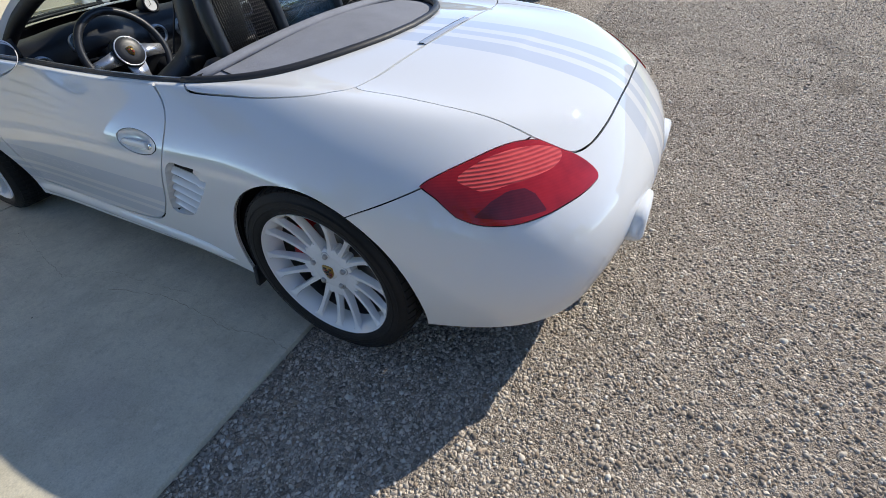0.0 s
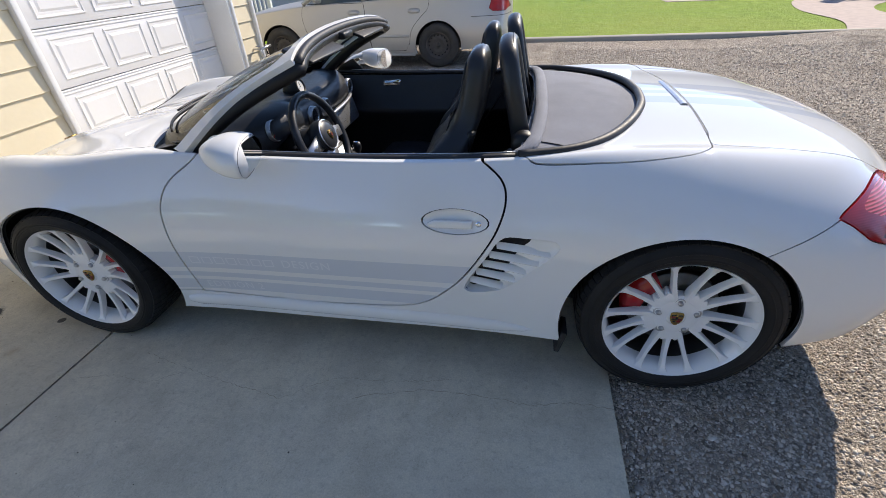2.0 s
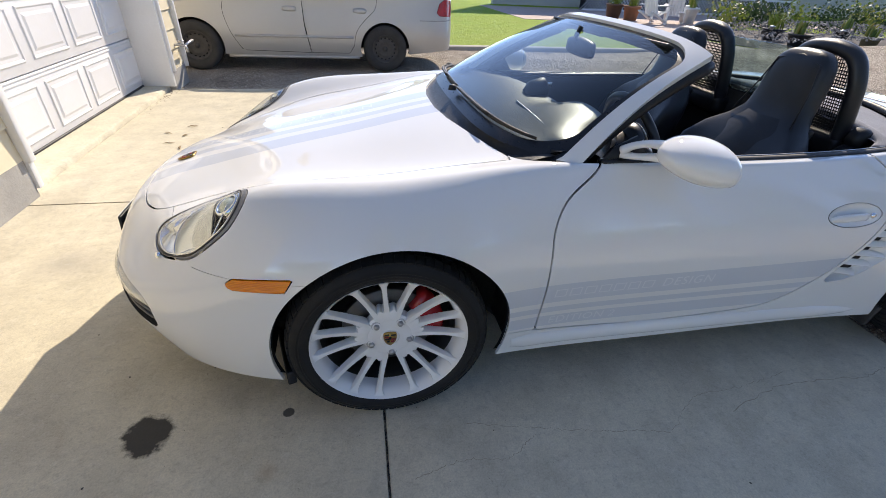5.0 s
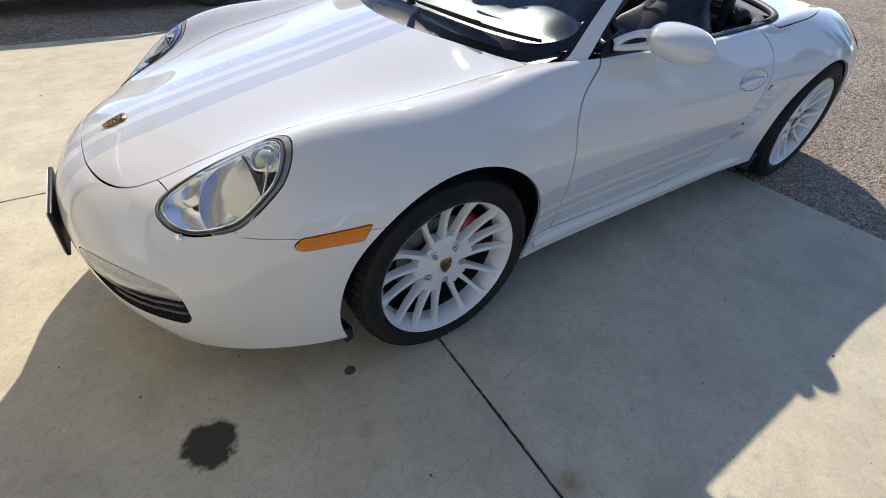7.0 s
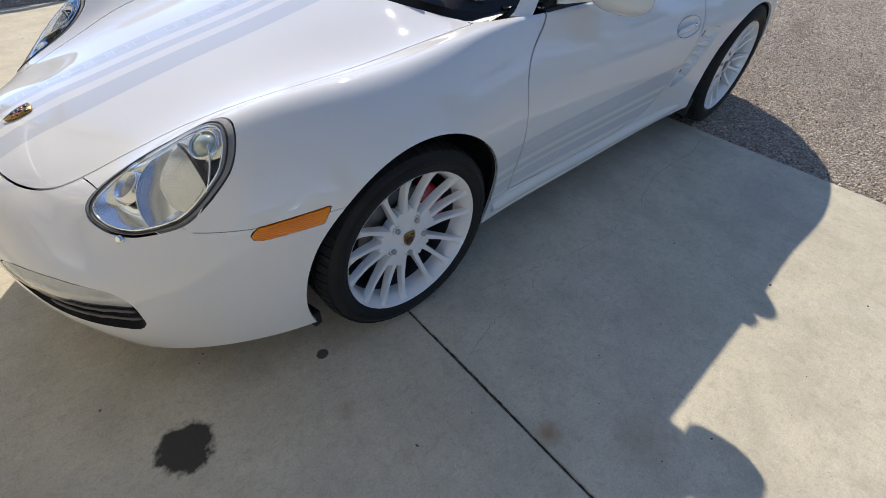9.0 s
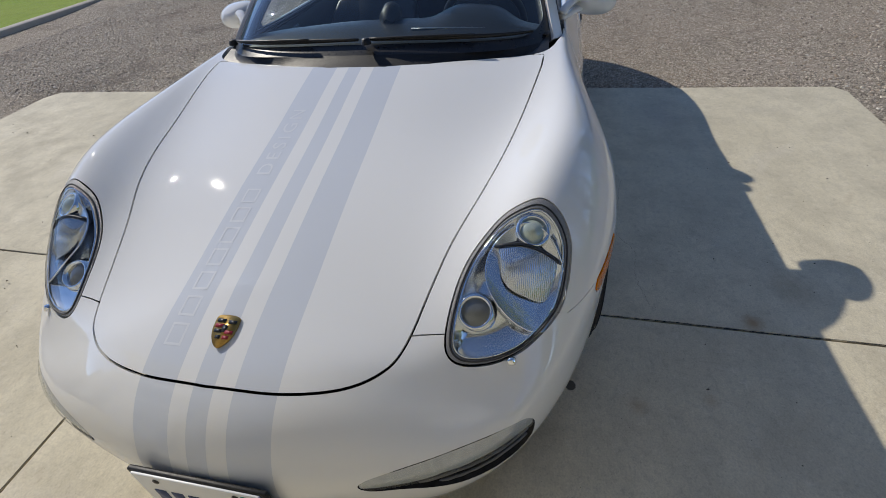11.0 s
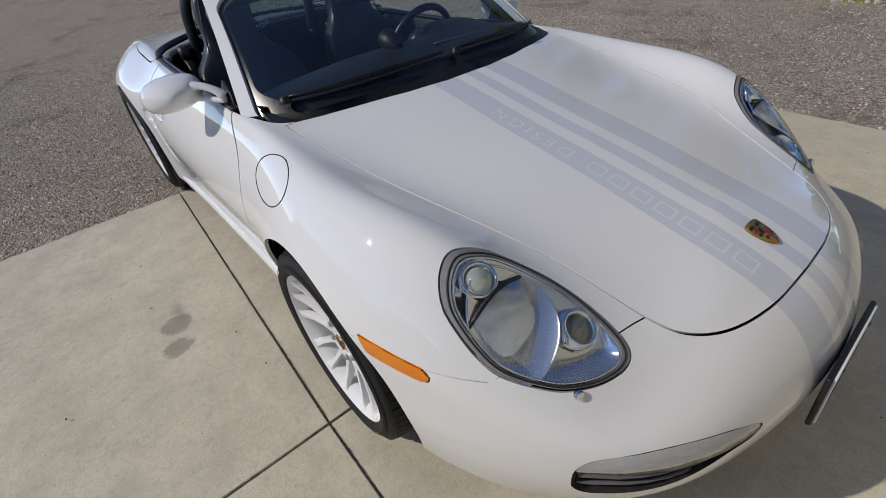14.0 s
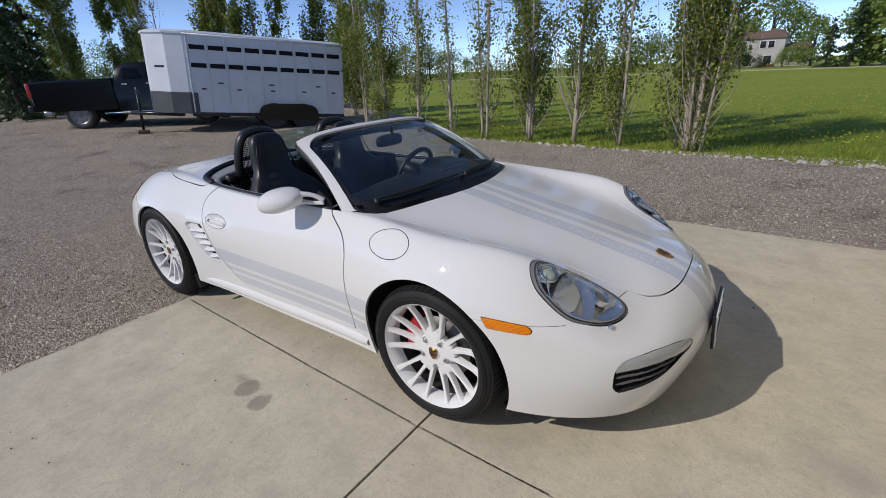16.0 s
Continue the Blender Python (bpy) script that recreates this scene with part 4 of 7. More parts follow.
    mesh_part("vent_mouth", *prism(hole, -.004 * side, lambda a, b, c: (a, side * (on_side(a, b) - .030) + c, b)), M_VOID, vent)
    for k in range(5):
        zl = .583 - k * .0395
        xl, xr = 1.786 - k * .0235, 1.972 - k * .0395
        rows = []
        for t in np.linspace(0, 1, 9):
            x = xl + (xr - xl) * t
            z0 = zl - .018 * t
            face = []
            for u, sink in ((0, .004), (.15, .0015), (.35, .004), (1.0, .028), (.9, .032), (.1, .009)):
                z = z0 + .0215 * u
                face.append((x - .004 * u, side * (on_side(x, z) - sink - .012 * (1 - t) * (1 - u)), z))
            rows.append(face if side < 0 else face[::-1])
        mesh_part("slat", *loft(rows), M_PAINT, vent, sharp=50)
    # corner intake: lamp strip above, black grille with two bars below
    V, F, N, K = skin.pick({"intake"}, (side,), 0)
    V, N = np.array(V), np.array(N)
    d = inside_curve(INTAKE, np.abs(V[:, 1]), V[:, 2])
    intake = mesh_part("corner_intake", V - N * (np.clip(-d / .012, 0, 1) * .032)[:, None], F, M_VOID, car, "black corner air intake with two bars")

    def nose(y, z, sink=0.0):
        i = np.argmin((net[:, 1] - y) ** 2 + (net[:, 2] - z) ** 2 + np.where(net[:, 0] < -.55, 0, 9))
        return (net[i, 0] + sink * .9, side * (net[i, 1] - sink * .4), net[i, 2])

    for drop in (.026, .056):
        path = [nose(y, np.interp(y, [.4, .5, .6, .67], [.410, .424, .424, .412]) - drop * np.interp(y, [.4, .5, .6, .67], [.5, .85, 1.05, 1.0]), .012) for y in np.linspace(.455, .668, 14)]
        mesh_part("grille_bar", *tube(smooth_line(path, 24), .0045, 6, flat=1.2), M_GRILLE, intake)
    rows = []
    for y in np.linspace(.336, .676, 34):
        top = np.interp(y, [.333, .343, .37, .42, .48, .545, .605, .65, .672], [.434, .443, .453, .465, .473, .477, .474, .464, .444])
        low = np.interp(y, [.333, .36, .42, .50, .58, .65, .68], [.424, .415, .419, .426, .429, .421, .415])
        rows.append([nose(y, low + (top - low) * t, .003 - .006 * math.sin(math.pi * min(1, 1.1 - t)) * min(1, 12 * (y - .33), 14 * (.685 - y))) for t in np.linspace(0, 1, 5)])
    rows = np.array(rows)
    for _ in range(3):
        rows[1:-1] = (rows[:-2] + 2 * rows[1:-1] + rows[2:]) / 4
    mesh_part("daylight_lamp", *loft(rows.tolist(), False, False), M_STRIP, intake, "clear strip lamp")
    mesh_part("daylight_lens", *loft((rows + np.array([-.004, side * .002, 0])).tolist(), False, False), M_LENS, intake).visible_shadow = False

# fuel flap on the right wing
ring = []
for a in np.linspace(0, 2 * math.pi, 60, endpoint=False):
    x, z = .246 + .114 * math.cos(a) + .020 * math.sin(a), .778 + .054 * math.sin(a) - .015 * math.cos(a)
    ring.append((x, z))
flap_tree = BVHTree.FromPolygons([v.co for v in fenders[1].data.vertices], [p.vertices for p in fenders[1].data.polygons])
ring = [flap_tree.ray_cast(Vector((x, 1.5, z)), Vector((0, -1, 0)))[0] or Vector((x, on_side(x, z), z)) for x, z in ring]
mesh_part("fuel_flap_seam", *tube([tuple(p) for p in ring], .0019, 6, True), M_RUBBER, fenders[1])

# crest on the bonnet
SHIELD = smooth_line([(0, .034), (.024, .031), (.029, .02), (.027, -.008), (.016, -.030), (0, -.042), (-.016, -.030), (-.027, -.008), (-.029, .02), (-.024, .031)], 40, True).tolist()
crest_m = Matrix.Translation((-.733, 0, on_top(-.733, 0) + .0015)) @ pose(0, 0, 0, 0, -17, 0)


def badge(name, scale, m, parent, flat=False):
    """A gilt shield with dark and red fields, plain shapes only."""
    ob = mesh_part(name, *moved(prism(SHIELD, .004, lambda a, b, c: (b * scale, a * scale, c)), m), M_GOLD, parent, "small gilt shield badge")
    for k, (b0, b1, a0, a1, mat_) in enumerate(((.004, .012, .004, .024, M_CRIMSON), (-.008, 0, .004, .022, M_INK), (.014, .022, -.024, -.004, M_INK), (.016, .024, .004, .024, M_INK),
                                             (-.010, -.002, -.024, -.004, M_CRIMSON), (-.022, -.014, -.018, -.003, M_CRIMSON), (-.022, -.014, .003, .014, M_INK), (-.006, .010, -.006, .006, M_INK))):
        mesh_part("badge_field", *moved(prism([(a0 * scale, b0 * scale), (a1 * scale, b0 * scale), (a1 * scale, b1 * scale), (a0 * scale, b1 * scale)], .0012, lambda a, b, c: (b, a, c + .004)), m), mat_, ob)
    return ob


badge("badge", 1.0, crest_m, hood)

# number plate in its black frame
plate = mesh_part("plate_frame", *box_lump((.012, .330, .158), (0, 0, 0), .004), M_BLACK, car, "black plate frame with a white number plate")
plate.matrix_local = pose(-.986, 0, .392, 0, 5, 0)
mesh_part("number_plate", *box_lump((.006, .305, .150), (-.008, 0, 0), .002), plain("plate_white", (.72, .73, .74), .4, vary=.05), plate)
M_PLATE_INK = plain("plate_ink", (.05, .07, .16), .5)
M_PLATE_GREEN = plain("plate_green", (.03, .33, .27), .5)
for k in range(6):
    mesh_part("plate_bar", *box_lump((.002, .028, .06), (-.0115, -.105 + k * .042, -.012), 0), M_PLATE_INK, plate)
mesh_part("plate_motif", *box_lump((.002, .03, .03), (-.0115, -.125, .052), .0), M_PLATE_GREEN, plate)
for yy in (-.095, .095):
    mesh_part("plate_screw", *moved(lathe([(0, .003), (.007, .002), (.008, 0)], 14, "x"), pose(-.0115, yy, .058, 0, 180, 0)), M_INK, plate)


def lettering(words, size, m, mat, parent, name="lettering", weight=0.0, wide=1.12):
    """Raised letters in the built-in typeface, turned into a mesh."""
    cu = bpy.data.curves.new("words", "FONT")
    cu.body, cu.size, cu.align_x, cu.align_y, cu.extrude, cu.space_character, cu.offset = words, size, "LEFT", "CENTER", .0004, wide, weight
    tmp = bpy.data.objects.new("words", cu)
    me = bpy.data.meshes.new_from_object(tmp)
    bpy.data.objects.remove(tmp)
    me.materials.clear()
    me.materials.append(mat)
    ob = new(name, me)
    ob.parent = parent
    ob.matrix_local = m
    return ob




def split_letters(ob):
    """Makes each letter a piece of its own under the same part."""
    me = ob.data
    root = list(range(len(me.vertices)))

    def find(i):
        while root[i] != i:
            root[i] = root[root[i]]
            i = root[i]
        return i

    for e in me.edges:
        root[find(e.vertices[0])] = find(e.vertices[1])
    flocks = {}
    for f in me.polygons:
        flocks.setdefault(find(f.vertices[0]), []).append(tuple(f.vertices))
    at = [tuple(v.co) for v in me.vertices]
    for flock in flocks.values():
        used = sorted({i for f in flock for i in f})
        back = {i: k for k, i in enumerate(used)}
        o = mesh_part("letter", [at[i] for i in used], [tuple(back[i] for i in f) for f in flock], me.materials[0], ob.parent, smooth=False)
        o.matrix_local = ob.matrix_local.copy()
    bpy.data.objects.remove(ob)


def bend_on(ob, shape):
    """Lays a flat piece of lettering on the skin."""
    me = ob.data
    for v in me.vertices:
        v.co = shape(*v.co)
    ob.matrix_local = Matrix.Identity(4)
    split_letters(ob)


split_letters(lettering("Manitoba", .026, Matrix(((0, 0, -1, -.0118), (-1, 0, 0, .055), (0, 1, 0, .056), (0, 0, 0, 1))), M_PLATE_INK, plate))


def skin_tree(ob):
    me = ob.data
    return BVHTree.FromPolygons([v.co for v in me.vertices], [p.vertices for p in me.polygons])


def hit_skin(tree, at, way):
    """Where a straight line meets a panel."""
    p = tree.ray_cast(Vector(at), Vector(way))[0]
    return p if p is not None else tree.find_nearest(Vector(at) + Vector(way) * .7)[0]


hood_tree, door_tree = skin_tree(hood), skin_tree(doors[-1])


# the words along the stripes: the maker's name stays a row of plain bars
def on_hood(u, v, w):
    return (-.775 + u, .117 + v, hit_skin(hood_tree, (-.775 + u, .117 + v, 1.5), (0, 0, -1))[2] + .00045 + w * .1)


def on_door(u, v, w):
    x, z = .555 + u, .449 + v + .016 * (u - .045)
    return (x, hit_skin(door_tree, (x, -1.5, z), (0, 1, 0))[1] - .00045 - w * .1, z)


def bars(n, pitch, w, h, shape, parent, start=0.0):
    """A row of plain open rectangles of the size of the letters."""
    t = h * .12
    for k in range(n):
        u0 = start + k * pitch
        outer = [(u0, -h / 2), (u0 + w, -h / 2), (u0 + w, h / 2), (u0, h / 2)]
        inner_ = [(u0 + t, -h / 2 + t), (u0 + w - t, -h / 2 + t), (u0 + w - t, h / 2 - t), (u0 + t, h / 2 - t)]
        V = [shape(u, v, .0004) for u, v in outer + inner_]
        mesh_part("name_bar", V, [(i, (i + 1) % 4, 4 + (i + 1) % 4, 4 + i) for i in range(4)], M_NAME, parent)


bars(7, .0665, .050, .044, on_hood, hood)
ob = lettering("DESIGN", .062, Matrix.Identity(4), M_NAME, hood, wide=1.35)
bend_on(ob, lambda u, v, w: on_hood(.50 + u * 1.12, v, w))
bars(7, .054, .042, .036, on_door, doors[-1])
ob = lettering("DESIGN", .054, Matrix.Identity(4), M_NAME, doors[-1])
bend_on(ob, lambda u, v, w: on_door(.40 + u, v, w))
ob = lettering("EDITION 2", .05, Matrix.Identity(4), M_NAME, doors[-1])
bend_on(ob, lambda u, v, w: on_door(u + .01, v - .142, w))

# ---- windscreen ----


def screen(s, t):
    """The windscreen's surface: s across, t from cowl to header."""
    a = abs(s)
    base = np.array([.335 + .05 * a ** 2 + .225 * a ** 6, .700 * s, .883 - .018 * a ** 2 - .022 * a ** 6])
    top = np.array([1.000 + .055 * a ** 2, .575 * s, 1.192 - .022 * a ** 2 - .030 * a ** 6])
    p = base + (top - base) * t
    bow = math.sin(math.pi * t) * .028
    return p + np.array([-.6, 0, .8]) * bow


sn, tn = 81, 41
S, T = np.meshgrid(np.linspace(-1, 1, sn), np.linspace(0, 1, tn))
scr_net = np.array([[screen(s, t) for s in np.linspace(-1, 1, sn)] for t in np.linspace(0, 1, tn)])
scr = Skin(scr_net, "frame")


def scr_field(inset, corner, low):
    """Rounded-rectangle field over the screen's own coordinates, found from x, y and z."""
    def field(x, y, z):
        a = np.minimum(np.abs(y) / .64, 1.0)
        for _ in range(6):
            lead, back = .335 + .05 * a ** 2 + .225 * a ** 6, 1.0 + .055 * a ** 2
            raw = (x - lead) / (back - lead)
            t = np.clip(raw + .0168 * np.sin(np.pi * np.clip(raw + .02 * np.sin(np.pi * raw), 0, 1)) / (back - lead), -.2, 1.2)
            w = .700 + (.575 - .700) * t
            a = np.minimum(np.abs(y) / w, 1.0)
        s = y / w
        dy, dt = (1 - np.abs(s)) * w - inset, np.minimum(t - low, 1.0 - inset / .70 - t) * .70
        k = corner
        inside = np.minimum(dy, dt)
        both = (dy < k) & (dt < k)
        return np.where(both, -(k - np.hypot(k - dy, k - dt)), -inside)
    return field


scr.cut("frame", scr_field(.030, .10, -.1), "band", .0)
scr.cut("band", scr_field(.044, .10, .065), "glass", .0)
frame_ob = scr.panel("windscreen_frame", ["frame"], {"": M_PAINT}, car, (1,), .035, .012, "white windscreen frame")
scr.panel("windscreen_band", ["band"], {"": M_INK}, car, (1,), .0, .0)
glass_ob = scr.panel("windscreen", ["glass"], {"": M_GLASS}, car, (1,), .0, .0, "raked clear windscreen")
glass_ob.visible_shadow = False
# inner lining of the frame, header rail and sun visors
lining = [screen(-.955, t) + np.array([.03, .0, -.03]) for t in np.linspace(.02, .96, 12)] + [screen(s, .965) + np.array([.025, 0, -.028]) for s in np.linspace(-.93, .93, 20)] + [screen(.955, t) + np.array([.03, 0, -.03]) for t in np.linspace(.96, .02, 12)]
mesh_part("frame_lining", *tube(smooth_line(lining, 70), .030, 10, flat=.9), M_BLACK, car)
mesh_part("header_seal", *tube([screen(s, 1.0) + np.array([.012, 0, -.012]) for s in np.linspace(-.97, .97, 30)], .017, 8), M_RUBBER, car)
for yy in (-.30, .30):
    mesh_part("sun_visor", *moved(box_lump((.125, .34, .014), (0, 0, 0), .006), pose(1.02, yy, 1.138, 0, 22, 0)), M_BLACK, car)
mesh_part("visor_latch", *box_lump((.05, .12, .03), (1.03, 0, 1.15), .01), M_BLACK, car)
# rear-view mirror
pts = smooth_line([(-.115, .0), (-.10, .030), (0, .040), (.10, .030), (.115, 0), (.10, -.028), (0, -.034), (-.10, -.028)], 32, True)
rv = mesh_part("rear_view_mirror", *loft([[(.895 + dx, y * k, 1.085 + z * k) for y, z in pts] for dx, k in ((-.022, .55), (-.012, .9), (.004, 1.0), (.014, .97))]), M_BLACK, car, "black oval rear-view mirror")
mesh_part("mirror_stalk", *tube([(.88, 0, 1.10), (.87, 0, 1.13), (.885, 0, 1.165)], .010, 8), M_BLACK, rv)
mesh_part("mirror_glass", *loft([[(.911, y * .92, 1.085 + z * .9) for y, z in pts], [(.9115, y * .9, 1.085 + z * .88) for y, z in pts]]), M_MIRROR, rv)

# black cowl between bonnet and glass, and the wipers
rows = []
for s in np.linspace(-1, 1, 61):
    y = .66 * s
    a = abs(y)
    x0 = np.interp(a, [0, .1, .25, .40, .54, .648, .70], [.258, .262, .285, .33, .375, .43, .56])
    far = screen(y / .70, .03)
    rows.append([(x0 - .004, y, on_top(x0, y) - .012), (x0 + .03, y, on_top(x0, y) - .016), (max(far[0] - .02, x0 + .034), y, far[2] - .012), (max(far[0] + .02, x0 + .038), y, far[2] + .004)])
mesh_part("cowl", *loft(rows, False, False), M_BLACK, car, "black cowl panel under the windscreen")
for a, b in (((.36, -.02), (.425, -.60)), ((.375, .60), (.352, .02))):
    p = [np.array((a[0] + (b[0] - a[0]) * t, a[1] + (b[1] - a[1]) * t, 0)) for t in np.linspace(0, 1, 16)]
    for q in p:
        sc = screen(q[1] / .70, .085)
        q[0], q[2] = sc[0] - .008, sc[2] + .008
    wiper = mesh_part("wiper", *tube(p, [.004 + .0025 * math.sin(math.pi * i / 15) for i in range(16)], 8, flat=1.3), M_BLACK, car, "black wiper arm and blade")
    mesh_part("wiper_arm", *tube([q + np.array([-.012, 0, .005 + .004 * math.sin(i / 5)]) for i, q in enumerate(p[:11])], .0048, 8), M_BLACK, wiper)
    mesh_part("wiper_pivot", *moved(lathe([(0, .02), (.014, .018), (.018, 0)], 18, "z"), pose(p[0][0] - .03, p[0][1], p[0][2] - .006)), M_BLACK, wiper)


# ---- wheels ----
M_BARREL = plain("brake_dusted_barrel", (.05, .048, .046), .6, .1, .3, 20)


def make_wheel(R, w, at, side, caliper_at, bolt_at):
    """A white alloy wheel with five fans of three spokes; the outer face looks to +y before it is turned."""
    h = w / 2
    rim_prof = [(.236, -h + .01), (.248, -h), (.250, -h + .012), (.232, -h + .03), (.224, h - .075), (.228, h - .045), (.236, h - .024), (.2455, h - .012), (.2515, h - .004), (.2525, h - .010), (.249, h - .02)]
    rim_face = lathe(rim_prof[4:], 96)
    rings = []
    for r, half_, y, thick in ((.072, .0105, h - .047, .026), (.092, .0105, h - .046, .030), (.112, .0098, h - .0445, .031), (.145, .0080, h - .040, .027), (.180, .0076, h - .033, .025), (.208, .0082, h - .025, .023), (.226, .0100, h - .019, .021), (.238, .0145, h - .0145, .018), (.245, .022, h - .012, .014)):
        rings.append([(r, y + thick * v, half_ * u) for u, v in ((-1.08, -1), (-1.0, -.16), (-.80, 0), (.80, 0), (1.0, -.16), (1.08, -1))])
    spoke_v, spoke_f = loft(rings)
    hub = lathe([(0, h - .0445), (.050, h - .0445), (.070, h - .046), (.082, h - .049), (.089, h - .056), (.091, h - .085)], 60)
    # webs between the three spokes of a fan
    webs = []
    for k in range(5):
        mid_ = math.radians(bolt_at + 36 + 72 * k)
        web = []
        for t in np.linspace(-1, 1, 15):
            a = mid_ + radians(24) * t
            ro = .113 + .004 * math.cos(4 * math.pi * t) * (abs(t) < .8) - .006 * t ** 6
            web.append([(r * math.cos(a), y, r * math.sin(a)) for r, y in ((.070, h - .0465), (.104, h - .0450), (ro - .004, h - .0465), (ro, h - .052), (ro + .002, h - .082), (.070, h - .082))])
        webs.append(loft([w_[::-1] for w_ in web]))
    wheel = mesh_part("wheel", *rim_face, M_RIM, car, "white alloy wheel with fifteen slim spokes", sharp=40)
    mesh_part("hub", *hub, M_RIM, wheel, sharp=40)
    for web in webs:
        mesh_part("spoke_web", *web, M_RIM, wheel, sharp=40)
    mesh_part("rim_barrel", *lathe(rim_prof[:5], 72), M_BARREL, wheel)
    spoke = mesh_part("spoke", spoke_v, spoke_f, M_RIM, wheel, sharp=40)
    for k in range(15):
        s_ = spoke if k == 0 else new("spoke", spoke.data)
        s_.parent, s_.matrix_local = wheel, pose(0, 0, 0, 0, -(bolt_at + 36 + 72 * (k // 3) + 21.5 * (k % 3 - 1)), 0)
    side_r = [(.2495, h - .016), (.254, h - .004), (.268, h + .004), (R - .042, h + .005), (R - .016, h - .006), (R - .004, h - .022), (R, h - .040)]
    prof = side_r + [(R + .001, h * .3), (R + .001, -h * .3)] + [(r, -y) for r, y in reversed(side_r)]
    V, F = lathe(prof, 90)
    tyre = mesh_part("tyre", V, F, M_TYRE, wheel, "black low-profile tyre")
    tread = []
    for k in range(66):
        m = pose(0, 0, 0, 0, 360 / 66 * k, 0)
        for y0, skew in ((-h * .50, 14), (-h * .17, 8), (h * .17, -8), (h * .50, -14)):
            tread.append(moved(box_lump((.0255, h * .28, .010), (0, 0, 0), .0), m @ pose(0, y0, R - .001, 0, 0, skew)))
        for way in (-1, 1):
            tread.append(moved(box_lump((.0265, .032, .010), (0, 0, 0), .0), m @ pose(0, way * (h - .027), R - .0055, -way * 17, 0, 0)))
    tagged(mesh_part("tread", *joined(*tread), M_TYRE, tyre, smooth=False), kind="stuff")
    wall = [lathe([(.276, h + .0045), (.278, h + .0065), (.281, h + .0065), (.283, h + .0045)], 72), lathe([(R - .036, h + .0045), (R - .034, h + .0062), (R - .031, h + .0042)], 72)]
    mesh_part("sidewall_rib", *joined(*wall), M_TYRE, tyre)
    mesh_part("brake_disc", *joined(lathe([(.055, h - .10), (.150, h - .10), (.152, h - .105), (.152, h - .13), (.055, h - .13)], 60), lathe([(0, h - .085), (.07, h - .085), (.075, h - .11)], 40)), M_DISC, wheel)
    # added black disc: stands in for the shade seen between the spokes
    mesh_part("wheel_shade_disc", *lathe([(0, -h + .03), (.23, -h + .03)], 48), M_VOID, wheel)
    ca = math.radians(caliper_at) if side > 0 else math.radians(180 - caliper_at)
    rings = []
    for t in np.linspace(-.52, .52, 9):
        a = ca + t
        swell = 1 - .25 * abs(t / .52) ** 3
        rings.append([(math.cos(a) * r, y, math.sin(a) * r) for r, y in ((.108, h - .085), (.118, h - .070), (.165, h - .066 + .006 * (swell - 1)), (.188 * (.9 + .1 * swell), h - .085), (.188, h - .15), (.108, h - .15))])
    mesh_part("brake_caliper", *loft(rings), M_RED_CALIPER, wheel, "red brake caliper")
    for k in range(5):
        a = math.radians(72 * k + bolt_at)
        m = pose(.065 * math.cos(a), h - .047, .065 * math.sin(a))
        mesh_part("wheel_bolt", *moved(joined(lathe([(0, .012), (.007, .012), (.0095, .009), (.010, -.004)], 6), lathe([(.0115, -.001), (.0165, .0015), (.018, -.004)], 18)), m), M_STEEL, wheel)
    mesh_part("hub_cap", *lathe([(0, h - .0415), (.026, h - .0418), (.031, h - .043), (.032, h - .047)], 36), M_RIM, wheel)
    badge("badge", .74, Matrix(((0, 1, 0, 0), (0, 0, 1, h - .0412), (1, 0, 0, .002), (0, 0, 0, 1))), wheel)
    wheel.matrix_local = pose(*at, 0, 0, 0 if side > 0 else 180)
    return wheel


for side in (-1, 1):
    make_wheel(.322, .235, (.005, side * .745, .321), side, 22, 50)
    make_wheel(.334, .262, (2.415, side * .738, .333), side, 150, 18)

